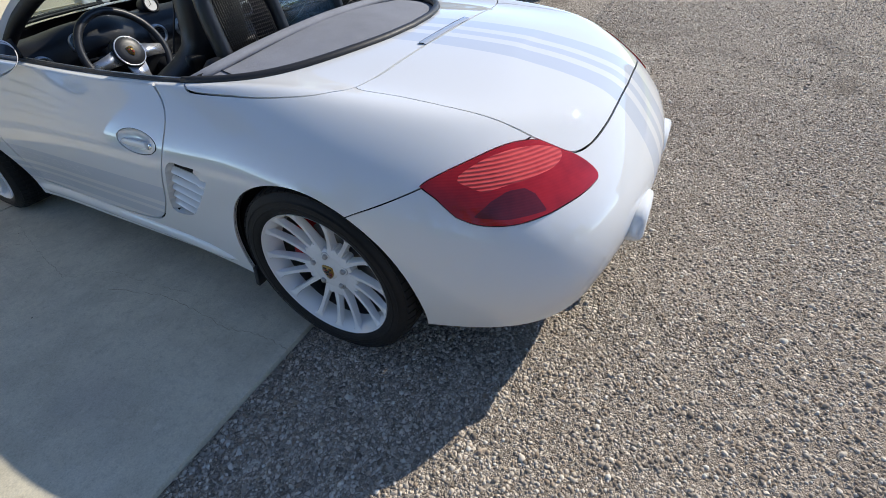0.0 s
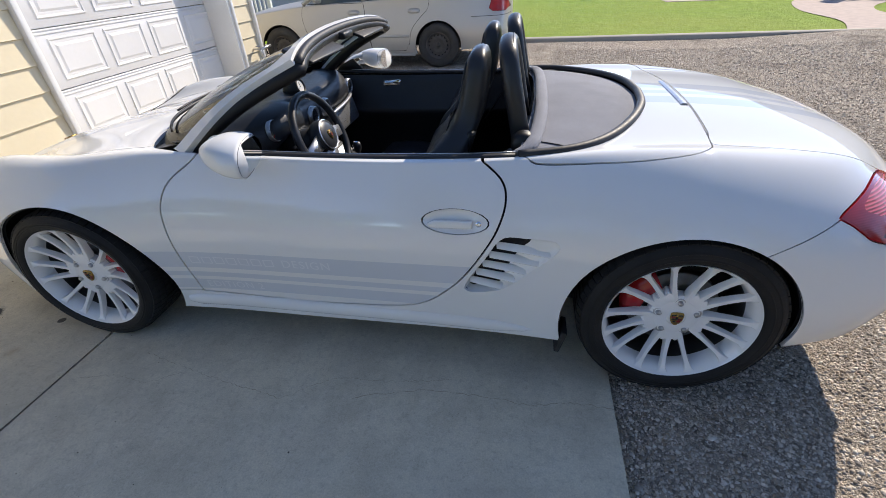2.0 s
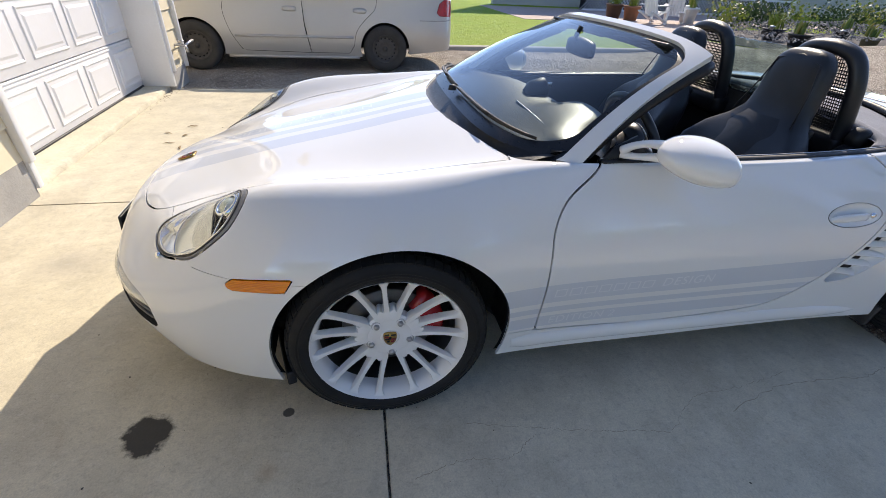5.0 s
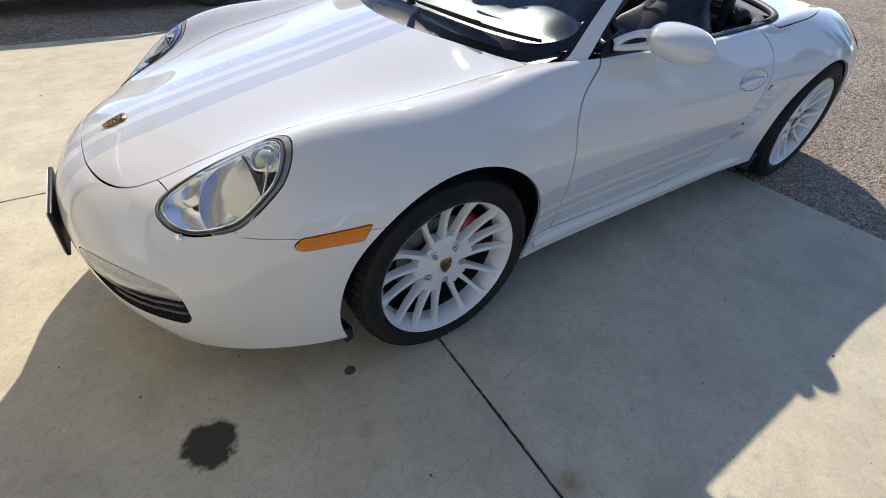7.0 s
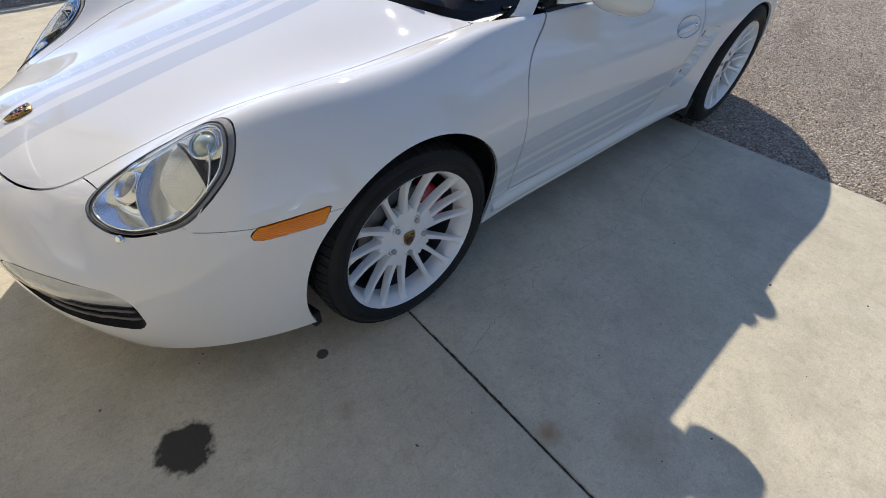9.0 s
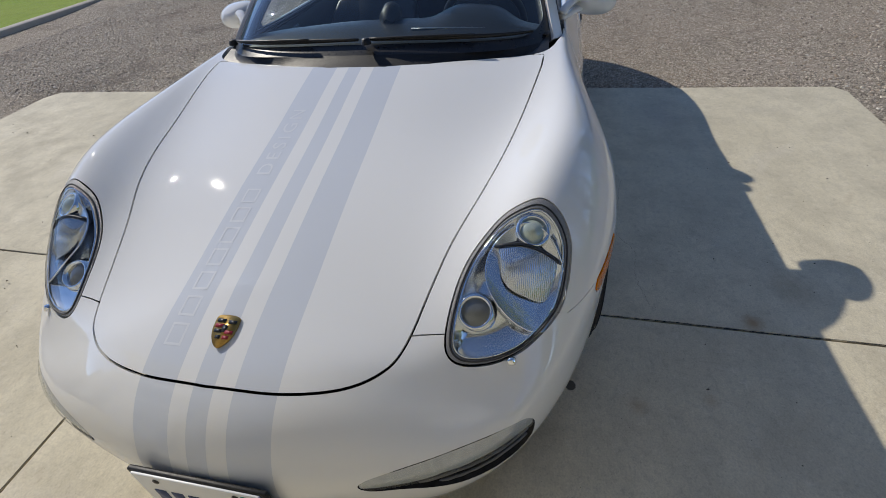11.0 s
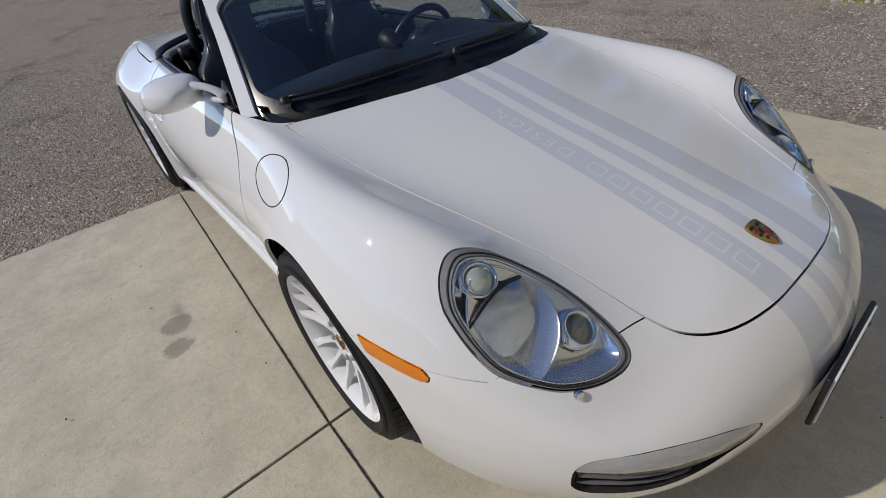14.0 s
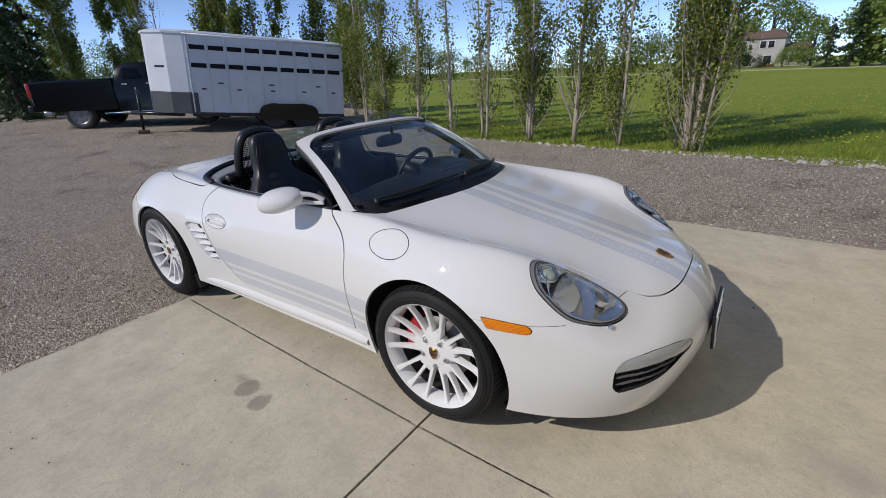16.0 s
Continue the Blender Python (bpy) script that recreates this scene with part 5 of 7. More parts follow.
# ---- door mirrors ----
for side in (-1, 1):
    rings = []
    for t in np.linspace(0, 1, 17):
        x = .790 + .165 * t
        k = math.sin(math.pi * min(1, (t * .58 + .02))) ** .55
        cy, cz = .822 + .006 * t, .915 - .016 * t
        rings.append([(x + .02 * math.cos(a) * t, side * (cy + .100 * k * math.copysign(abs(math.cos(a)) ** .85, math.cos(a))), cz + .060 * k * math.copysign(abs(math.sin(a)) ** .85, math.sin(a)) - .012 * k * math.cos(a)) for a in np.linspace(0, 2 * math.pi, 40, endpoint=False)])
    if side < 0:
        rings = [r[::-1] for r in rings]
    shell = mesh_part("door_mirror", *loft(rings), M_PAINT, car, "white door mirror on a split arm")
    mid = np.array(rings[-1]).mean(0)
    inner_ring = [[tuple(mid + (np.array(p) - mid) * k + np.array([dx, 0, 0])) for p in rings[-1]] for k, dx in ((.95, .002), (.86, -.014), (.80, -.016))]
    mesh_part("mirror_rim", *loft(inner_ring[:2], False), M_BLACK, shell)
    mesh_part("mirror_glass", *loft([[tuple(np.array([mid[0] + .004, *(mid + (np.array(p) - mid) * k)[1:]])) for p in rings[-1]] for k in (.86, .02)], False), M_MIRROR, shell, smooth=False)
    for dz, bend, thick in ((.015, .004, 1.0), (-.018, -.004, .9)):
        arm = smooth_line([(.742, side * .700, .888 + dz * .3), (.765, side * .722, .900 + dz), (.80, side * .750, .910 + dz + bend), (.845, side * .785, .915 + dz)], 14)
        mesh_part("mirror_arm", *tube(arm, [v * thick for v in (.024, .023, .022, .020, .019, .018, .018, .018, .019, .020, .022, .025, .028, .030)], 12, flat=.6), M_PAINT, shell)
    mesh_part("mirror_base", *prism([(.665, .842), (.80, .846), (.86, .848), (.80, .93), (.72, .895)], .010 * side, lambda a, b, c: (a, side * (.692 - (b - .842) * .25) + c, b)), M_BLACK, car)

# ---- seals, soft-top cover, rear shelf ----
belt = {}
for side in (-1, 1):
    path = [(x, side * np.interp(x, [.66, 1.0, 1.4, 1.72, 1.84], [.704, .694, .691, .684, .678])) for x in np.linspace(.68, 1.83, 24)]
    belt[side] = mesh_part("belt_seal", *tube([(x, y, on_top(x, abs(y) + .01) + .001) for x, y in path], .013, 8, flat=.6), M_RUBBER, car)
    mesh_part("window_slot", *tube([(x, y - side * .020, on_top(x, abs(y) + .01) - .004) for x, y in path], .010, 8), M_BLACK, car)
    mesh_part("belt_bright_line", *tube([(x, y - side * .012, on_top(x, abs(y) + .01) + .008) for x, y in path], .0022, 6), M_STEEL, car)
half = smooth_line([(1.84, .680), (2.0, .641), (2.135, .543), (2.243, .38), (2.312, .19), (2.333, 0)], 26)
ring = half.tolist() + [(x, -y) for x, y in half[::-1][1:]]
mesh_part("cover_gasket", *tube([(x, y, on_top(x, y) + .004) for x, y in ring], .017, 10, flat=.8), M_RUBBER, car)
rows = []
for v in np.linspace(0, 1, 17):
    row = []
    for x, y in ring:
        t = v
        bx, by = 1.905 - .05 * (abs(y) / .68) ** 2, y * .93
        px, py = x + (bx - x) * t - .012, y + (by - y) * t
        z = on_top(x, y) - .012 + .030 * math.sin(math.pi * t * .9) * (1 - (abs(y) / .70) ** 2) + .012 * t * t
        row.append((px, py, z + .0018 * math.sin(9 * py + 4 * px)))
    rows.append(row)
mesh_part("soft_top_cover", *loft(rows, False, False), M_CLOTH, car, "dark grey cloth cover over the folded roof")
seam = [r[7] for r in rows], [r[-8] for r in rows]
for s in seam:
    mesh_part("cover_seam", *tube([(x, y, z + .002) for x, y, z in s], .0022, 5), M_RUBBER, car)
shelf = smooth_line([(1.83, -.655, .850), (1.885, -.60, .875), (1.915, -.36, .905), (1.922, 0, .918), (1.915, .36, .905), (1.885, .60, .875), (1.83, .655, .850)], 40)
mesh_part("shelf_trim", *tube(shelf, .026, 12, flat=.6), M_CLOTH, car, "grey padded rear shelf trim")
mesh_part("rear_wall", *loft([[(1.89 - dx, y, z) for y in np.linspace(-.66, .66, 12)] for dx, z in ((0, .88), (.03, .6), (.06, .25))], False, False), M_CARPET, car)

# roll hoops with mesh inserts, and the clear wind deflector between them
for side in (-1, 1):
    c = side * .335
    outline = [(-.150, .80), (-.152, .95), (-.142, 1.06), (-.10, 1.135), (0, 1.158), (.10, 1.135), (.142, 1.06), (.152, .95), (.150, .80)]
    path = [(1.855 - (z - .80) * .20, c + y, z) for y, z in smooth_line(outline, 44)]
    hoop = mesh_part("roll_hoop", *tube(path, .026, 16, flat=1.3, up=(1, 0, .1)), M_LEATHER, car, "black padded roll hoop with a mesh insert")
    mesh_part("hoop_piping", *tube([(x + .016, y, z + .023 * min(1, max(0, (z - .9) * 4))) for x, y, z in path], .003, 5), M_LEATHER_GREY, hoop)
    wires = []
    for k in range(25):
        z = .835 + k * .0122
        w = np.interp(z, [.80, 1.0, 1.08, 1.135], [.125, .122, .095, .04])
        wires.append(tube([(1.855 - (z - .80) * .20, c - w, z), (1.855 - (z - .80) * .20, c + w, z)], .0022, 4))
    for k in range(25):
        y = -.12 + k * .010
        top = np.interp(abs(y), [0, .06, .10, .125], [1.135, 1.12, 1.08, .98])
        wires.append(tube([(1.857, c + y, .80), (1.857 - (top - .80) * .20, c + y, top)], .0022, 4))
    mesh_part("mesh_insert", *joined(*wires), M_BLACK, hoop)
    mesh_part("hoop_foot", *box_lump((.10, .36, .10), (1.86, c, .80), .03, 3), M_BLACK, hoop)
    mesh_part("belt_guide", *moved(lathe([(0, .03), (.035, .028), (.045, .01), (.045, -.02)], 24, "y"), pose(1.855, side * .555, .855, 0, 0, 0 if side > 0 else 180)), M_BLACK, car)
deflector = mesh_part("wind_deflector", *box_lump((.006, .40, .24), (1.825, 0, 1.01), .002, 1, pose(0, 0, 0, 0, -11, 0)), M_GLASS, car, "clear wind deflector between the hoops")
deflector.visible_shadow = False
mesh_part("deflector_rail", *tube([(1.90, -.18, .895), (1.90, .18, .895)], .012, 8), M_BLACK, car)

# ---- cabin ----


def seat(side):
    c = side * .352
    rings = []
    for z, x, hw, d in ((.46, 1.455, .235, .075), (.56, 1.49, .252, .088), (.68, 1.540, .262, .09), (.77, 1.580, .258, .084), (.835, 1.612, .228, .074), (.885, 1.642, .172, .062), (.93, 1.668, .138, .054), (.99, 1.684, .131, .050),
                        (1.05, 1.693, .128, .048), (1.10, 1.699, .122, .045), (1.135, 1.703, .106, .038), (1.157, 1.706, .080, .026), (1.166, 1.707, .04, .012)):
        ring = []
        for a in np.linspace(0, 2 * math.pi, 32, endpoint=False):
            ca, sa = math.cos(a), math.sin(a)
            wing = .07 * abs(ca) ** 3 * max(0, min(1, (.89 - z) / .12))
            ring.append((x + d * math.copysign(abs(sa) ** .55, sa) - wing * (1 if sa <= 0.2 else .4), c + hw * math.copysign(abs(ca) ** .5, ca), z))
        rings.append(ring)
    s = mesh_part("seat", *loft(rings), M_LEATHER, car, "black leather bucket seat with fixed head restraint")
    s.location = (-.024, 0, -.018)
    pad = []
    for z, x, hw in ((.50, 1.40, .13), (.62, 1.435, .15), (.76, 1.495, .155), (.86, 1.555, .13), (.92, 1.600, .085)):
        pad.append([(x + .035 * (1 - math.cos(t * 1.2)) - .012, c + hw * t, z) for t in np.linspace(-1, 1, 11)])
    mesh_part("back_pad", *loft(pad, False, False), M_LEATHER_GREY, s)
    cushion = []
    for x, z, hw, th in ((1.02, .37, .21, .06), (1.06, .43, .235, .09), (1.2, .435, .25, .10), (1.36, .41, .25, .10), (1.48, .40, .23, .09)):
        cushion.append([(x, c + hw * math.copysign(abs(math.cos(a)) ** .6, math.cos(a)), z - .04 + th * math.copysign(abs(math.sin(a)) ** .7, math.sin(a)) + (.035 * abs(math.cos(a)) ** 5)) for a in np.linspace(0, 2 * math.pi, 26, endpoint=False)])
    mesh_part("cushion", *loft(cushion), M_LEATHER, s)
    mesh_part("headrest_seam", *tube([(x - .0 - d * .92, c + y, z) for x, d, y, z in ((1.650, .060, -.15, .90), (1.690, .048, -.120, 1.03), (1.701, .041, -.095, 1.12), (1.704, .032, 0, 1.146), (1.701, .041, .095, 1.12), (1.690, .048, .120, 1.03), (1.650, .060, .15, .90))], .003, 6), M_LEATHER_GREY, s)
    mesh_part("seat_shell", *moved(box_lump((.035, .34, .36), (0, 0, 0), .015, 3), pose(1.632, c, .73, 0, 19, 0)), M_BLACK, s)
    mesh_part("buckle", *box_lump((.03, .02, .09), (1.40, c - side * .235, .53), .006), M_BLACK, s)
    return s


for side in (-1, 1):
    seat(side)
    strap = smooth_line([(1.86, side * .56, .85), (1.76, side * .56, .80), (1.66, side * .575, .65), (1.5, side * .60, .42)], 18)
    mesh_part("seat_belt", *tube(strap, .022, 6, flat=.06, up=(1, 0, 0)), M_BLACK, car, "black seat belt")
    panel_rows = []
    for x in np.linspace(.66, 1.80, 26):
        panel_rows.append([(x, side * (w - .02 * math.sin(3 * (x - .6))), z) for w, z in ((.675, .835), (.655, .80), (.648, .70), (.605, .655), (.60, .62), (.645, .58), (.65, .40), (.655, .24))])
    lining = mesh_part("door_lining", *loft(panel_rows, False, False), M_LEATHER, car, "black leather door lining")
    mesh_part("door_pull", *moved(box_lump((.115, .014, .038), (0, 0, 0), .012, 3), pose(1.045, side * .640, .790, 0, -4, 0)), M_CHROME, lining)
    mesh_part("switch", *box_lump((.035, .01, .018), (1.137, side * .640, .750), .003), M_SATIN, lining)
    mesh_part("lining_seam", *tube([(x, side * (.652 - .02 * math.sin(3 * (x - .6))), .70) for x in np.linspace(.70, 1.78, 14)], .003, 5), M_LEATHER_GREY, lining)

mesh_part("cabin_floor", *box_lump((1.45, 1.36, .02), (1.2, 0, .22), 0), M_CARPET, car)
DASH = [(.40, .845), (.50, .872), (.62, .893), (.72, .896), (.79, .880), (.825, .845), (.835, .80), (.83, .765), (.80, .73), (.78, .66), (.74, .56), (.70, .40)]
rows = []
for y in np.linspace(-.66, .66, 45):
    hump = math.exp(-((y + .36) / .15) ** 4) * .045 + math.exp(-((y) / .30) ** 4) * .006
    row = []
    for i, (x, z) in enumerate(smooth_line(DASH, 28)):
        k = max(0, min(1, (x - .55) / .2)) * (1 if z > .78 else 0)
        row.append((x + .05 * math.exp(-((y + .36) / .16) ** 4) * k - .10 * (abs(y) / .66) ** 4 * (1 if x > .6 else .2), y, z + hump * k - .018 * (abs(y) / .66) ** 2))
    rows.append(row)
dash = mesh_part("dashboard", *loft(rows, False, False), M_LEATHER, car, "black leather dashboard with round vents and a small clock")
clock = mesh_part("clock", *moved(lathe([(0, .03), (.030, .03), (.032, .036), (.038, .038), (.042, .03), (.044, -.03), (.02, -.06)], 36, "x"), pose(.735, 0, .915, 0, -18, 0)), M_BLACK, dash)
mesh_part("clock_face", *moved(lathe([(0, .0315), (.0295, .0315)], 30, "x"), pose(.735, 0, .915, 0, -18, 0)), plain("dial_white", (.62, .62, .60), .4, vary=.05), clock)
for a in (0, 110):
    mesh_part("clock_needle", *moved(box_lump((.001, .002, .022), (.0325, 0, .008), 0), pose(.735, 0, .915, 0, -18, 0) @ pose(0, 0, 0, a, 0, 0)), M_INK, clock)
for y, z in ((-.605, .79), (-.075, .805), (.075, .805), (.58, .79)):
    x = .842 - .10 * (abs(y) / .66) ** 4
    vent = mesh_part("dash_vent", *moved(lathe([(.032, .006), (.037, .012), (.044, .010), (.046, -.01)], 36, "x"), pose(x, y, z)), M_SATIN, dash)
    mesh_part("vent_core", *moved(joined(lathe([(0, .002), (.033, .004)], 30, "x"), *[box_lump((.006, .062 - abs(k) * .008, .003), (.006, 0, k * .011), 0) for k in (-2, -1, 0, 1, 2)]), pose(x, y, z)), M_BLACK, vent)
for k, (y, r) in enumerate(((-.45, .045), (-.36, .055), (-.27, .045))):
    gauge = mesh_part("gauge", *moved(lathe([(r - .005, .004), (r - .002, .010), (r, .004), (r, -.01)], 36, "x"), pose(.842, y, .855, 0, -12, 0)), M_SATIN, dash)
    mesh_part("gauge_face", *moved(lathe([(0, .002), (r - .004, .002)], 32, "x"), pose(.842, y, .855, 0, -12, 0)), M_INK, gauge)
    mesh_part("gauge_needle", *moved(box_lump((.001, .003, r * .8), (.004, 0, r * .35), 0), pose(.842, y, .855, 0, -12, 0) @ pose(0, 0, 0, 130, 0, 0)), plain("needle_red", (.5, .03, .02), .4), gauge)
mesh_part("dash_trim", *tube([(.845 - .10 * (abs(y) / .66) ** 4, y, .752) for y in np.linspace(.10, .63, 18)], .013, 8, flat=.8), M_SATIN, dash)
mesh_part("glove_box", *moved(box_lump((.03, .36, .13), (0, 0, 0), .012, 3), pose(.80, .40, .665, 0, -14, 0)), M_SATIN, dash, "grey glove box lid")
mesh_part("demist_slot", *tube([(.60, y, .896 - .018 * (abs(y) / .66) ** 2) for y in np.linspace(-.5, -.12, 8)], .004, 6), M_STEEL, dash)

# steering wheel, column, stalks
sw_m = Matrix.Translation((1.005, -.36, .800)) @ pose(0, 0, 0, 0, 68, 0)
rimp = [(.183 * math.cos(a), .183 * math.sin(a), 0) for a in np.linspace(0, 2 * math.pi, 64, endpoint=False)]
wheel_ob = mesh_part("steering_wheel", *moved(tube(rimp, .0165, 12, True), sw_m), M_LEATHER, car, "black three-spoke steering wheel")
for a, w in ((82, .026), (-82, .026), (0, .034)):
    ca, sa = math.cos(math.radians(a)), math.sin(math.radians(a))
    spoke = loft([[(ca * r - sa * wd * u, sa * r + ca * wd * u, z + .006 * v) for u, v in ((-1, -1), (-1, 1), (1, 1), (1, -1))] for r, wd, z in ((.05, w * 1.3, .012), (.10, w, .008), (.175, w * .85, 0))])
    mesh_part("spoke", *moved(spoke, sw_m), M_SATIN, wheel_ob)
hub = mesh_part("wheel_hub", *moved(lathe([(0, .040), (.035, .039), (.058, .034), (.068, .024), (.072, -.01), (.05, -.04)], 40, "z"), sw_m), M_LEATHER, wheel_ob)
mesh_part("hub_ring", *moved(lathe([(.060, .033), (.063, .036), (.066, .032)], 40, "z"), sw_m), M_SATIN, hub)
badge("badge", .52, sw_m @ Matrix(((-1, 0, 0, 0), (0, -1, 0, 0), (0, 0, 1, .039), (0, 0, 0, 1))), hub)
mesh_part("steering_column", *tube([(.99, -.36, .795), (.82, -.36, .73)], [.055, .075], 16), M_BLACK, wheel_ob)
for s_ in (-1, 1):
    mesh_part("stalk", *tube([(.93, -.36, .79), (.94, -.36 + s_ * .14, .80)], .008, 8), M_BLACK, wheel_ob)
# centre console, gear lever
rows = []
for x, z, w in ((.76, .70, .115), (.82, .67, .115), (.90, .60, .11), (1.02, .53, .105), (1.2, .50, .10), (1.45, .52, .10), (1.62, .54, .10)):
    rows.append([(x, -w, .25), (x, -w, z - .03), (x, -w + .03, z), (x, w - .03, z), (x, w, z - .03), (x, w, .25)])
console = mesh_part("centre_console", *loft(rows, True, False), M_LEATHER, car, "black centre console", sharp=50)
mesh_part("console_trim", *moved(box_lump((.17, .13, .01), (0, 0, 0), .004), pose(.885, 0, .628, 0, 32, 0)), M_SATIN, console)
for k in range(3):
    mesh_part("button_row", *moved(box_lump((.018, .11, .008), (-.05 + k * .035, 0, .008), .002), pose(.885, 0, .628, 0, 32, 0)), M_BLACK, console)
lever = mesh_part("gear_lever", *moved(lathe([(0, .125), (.016, .122), (.023, .108), (.022, .09), (.012, .07), (.010, .02), (.045, .005), (.055, 0)], 26, "z"), pose(1.02, 0, .525, 0, -6, 0)), M_LEATHER, console)
mesh_part("lever_cap", *moved(lathe([(0, .1275), (.013, .125)], 20, "z"), pose(1.02, 0, .525, 0, -6, 0)), M_CHROME, lever)
mesh_part("hand_brake", *tube([(1.18, .05, .52), (1.30, .05, .56)], [.012, .016], 10), M_LEATHER, console)

# tail: third lamp, bumperettes, tail pipe, underbody
mesh_part("high_stop_lamp", *loft([[(2.462 + dx, y, on_top(2.462 + dx, y) + .002 + dz) for y in np.linspace(-.19, .19, 14)] for dx, dz in ((0, 0), (.006, .004), (.026, .004), (.032, 0))], False, False), M_STRIP, car, "slim high-level stop lamp")
for side in (-1, 1):
    mesh_part("bumperette", *loft([[(3.29 + dx, side * (.30 + y * k), .47 + z * k) for y, z in smooth_line([(-.10, -.045), (-.11, .02), (-.05, .05), (.06, .045), (.10, -.0), (.09, -.05)], 26, True)] for dx, k in ((-.05, 1.05), (.02, 1.0), (.035, .92), (.04, .75))]), M_PAINT, car)
mesh_part("tail_pipe", *tube([(3.05, 0, .24), (3.33, 0, .235)], .045, 24, flat=.8), M_CHROME, car)
under = [(-.80, .45), (-.5, .62), (-.38, .55), (.42, .55), (.5, .70), (1.95, .72), (2.0, .55), (2.8, .55), (3.0, .60), (3.15, .4)]
mesh_part("underbody", *loft([[(x, y, z) for x, y in under] + [(x, -y, z) for x, y in reversed(under)] for z in (.165, .235)]), M_VOID, car)
for side in (-1, 1):
    mesh_part("mud_flap", *moved(box_lump((.02, .10, .10), (0, 0, 0), .004), pose(2.035, side * .80, .185, 0, 14, 0)), M_RUBBER, car)
    mesh_part("air_dam", *moved(box_lump((.03, .26, .06), (0, 0, 0), .006), pose(-.36, side * .65, .135, 0, 0, side * -14)), M_RUBBER, car)


# ---- garage front ----
M_SIDING = plain("cream_vinyl_siding", (.66, .58, .42), .55, vary=.06, scale=2, bump=.12, bump_scale=70)
M_TRIM = plain("white_trim_paint", (.74, .745, .75), .45, vary=.05, scale=3, bump=.08, bump_scale=90)
M_DOOR = plain("white_garage_door_steel", (.68, .68, .69), .42, vary=.04, scale=2.5, bump=.15, bump_scale=140)
M_FOUND = plain("grey_foundation", (.33, .32, .30), .9, vary=.2, scale=5, bump=.5, bump_scale=60)
M_ROOF = plain("brown_shingle_roof", (.13, .10, .085), .9, vary=.3, scale=3, bump=.6, bump_scale=30)
WX = -2.03
garage_wall = mesh_part("wall_garage", *joined(box_lump((.16, 3.7, 2.75), (WX - .11, -.75, 1.60), 0), box_lump((5.6, .16, 2.75), (WX - 2.99, -2.52, 1.60), 0), box_lump((.16, .52, 2.75), (WX - .11, 4.20, 1.60), 0), box_lump((.16, 2.85, .62), (WX - .11, 2.51, 2.56), 0), box_lump((5.6, .16, 2.75), (WX - 2.99, 4.38, 1.60), 0)), M_SIDING, smooth=False)
tagged(garage_wall, "cream vinyl-sided garage wall", "wall", kind="structure")
foundation = mesh_part("foundation", *joined(box_lump((.18, 3.7, .30), (WX - .10, -.75, .10), .004), box_lump((.18, .50, .26), (WX - .10, 4.20, .09), .004), box_lump((5.6, .18, .26), (WX - 2.98, 4.37, .09), .004)), M_FOUND, smooth=False)
tagged(foundation, "grey concrete foundation under the garage wall", "foundation", kind="structure")
board_prof = [(0, 0), (.022, .004), (.020, .012), (.004, .198), (0, .2)]


def board(name, y0, y1, z, parent, mesh=None):
    V = [(WX + dx - .03, y, z + dz) for y in (y0, y1) for dx, dz in board_prof]
    F = [(i, i + 1, 5 + i + 1, 5 + i) for i in range(4)] + [tuple(range(5))[::-1], tuple(range(5, 10))]
    return mesh_part(name, V, F, M_SIDING, parent, smooth=False)


first = {}
for y0, y1, z_low in ((-2.6, 1.10, .235), (3.97, 4.44, .20)):
    for k in range(13):
        z = z_low + .2 * k
        if k == 0:
            first[y0] = board("board", y0, y1, z, garage_wall)
        else:
            b = new("board", first[y0].data)
            b.parent, b.location = garage_wall, (0, 0, .2 * k)

for k in range(14):
    V = [(x, 4.46 + dx * .8, .2 + .2 * k + dz) for x in (WX - 5.6, WX - .02) for dx, dz in board_prof]
    mesh_part("board", V, [(5 + i, 5 + i + 1, i + 1, i) for i in range(4)], M_SIDING, garage_wall, smooth=False)
trim = mesh_part("trim", *joined(box_lump((.05, .055, 2.6), (WX + .005, 1.125, 1.52), .006), box_lump((.05, .045, 2.6), (WX + .005, 3.955, 1.50), .006), box_lump((.06, .05, 2.7), (WX - .005, 4.455, 1.52), .006), box_lump((.05, 2.8, .10), (WX + .005, 2.54, 2.19), .006)), M_TRIM)
tagged(trim, "white painted trim round the garage door", "trim", kind="structure")
jambs = mesh_part("door_jamb", *joined(box_lump((.34, .05, 2.30), (WX - .165, 3.905, 1.20), .003), box_lump((.34, .05, 2.30), (WX - .165, 1.130, 1.20), .003), box_lump((.34, 2.73, .05), (WX - .165, 2.52, 2.15), .003)), M_TRIM)
tagged(jambs, "white boards lining the garage door opening", "door jamb", kind="structure")

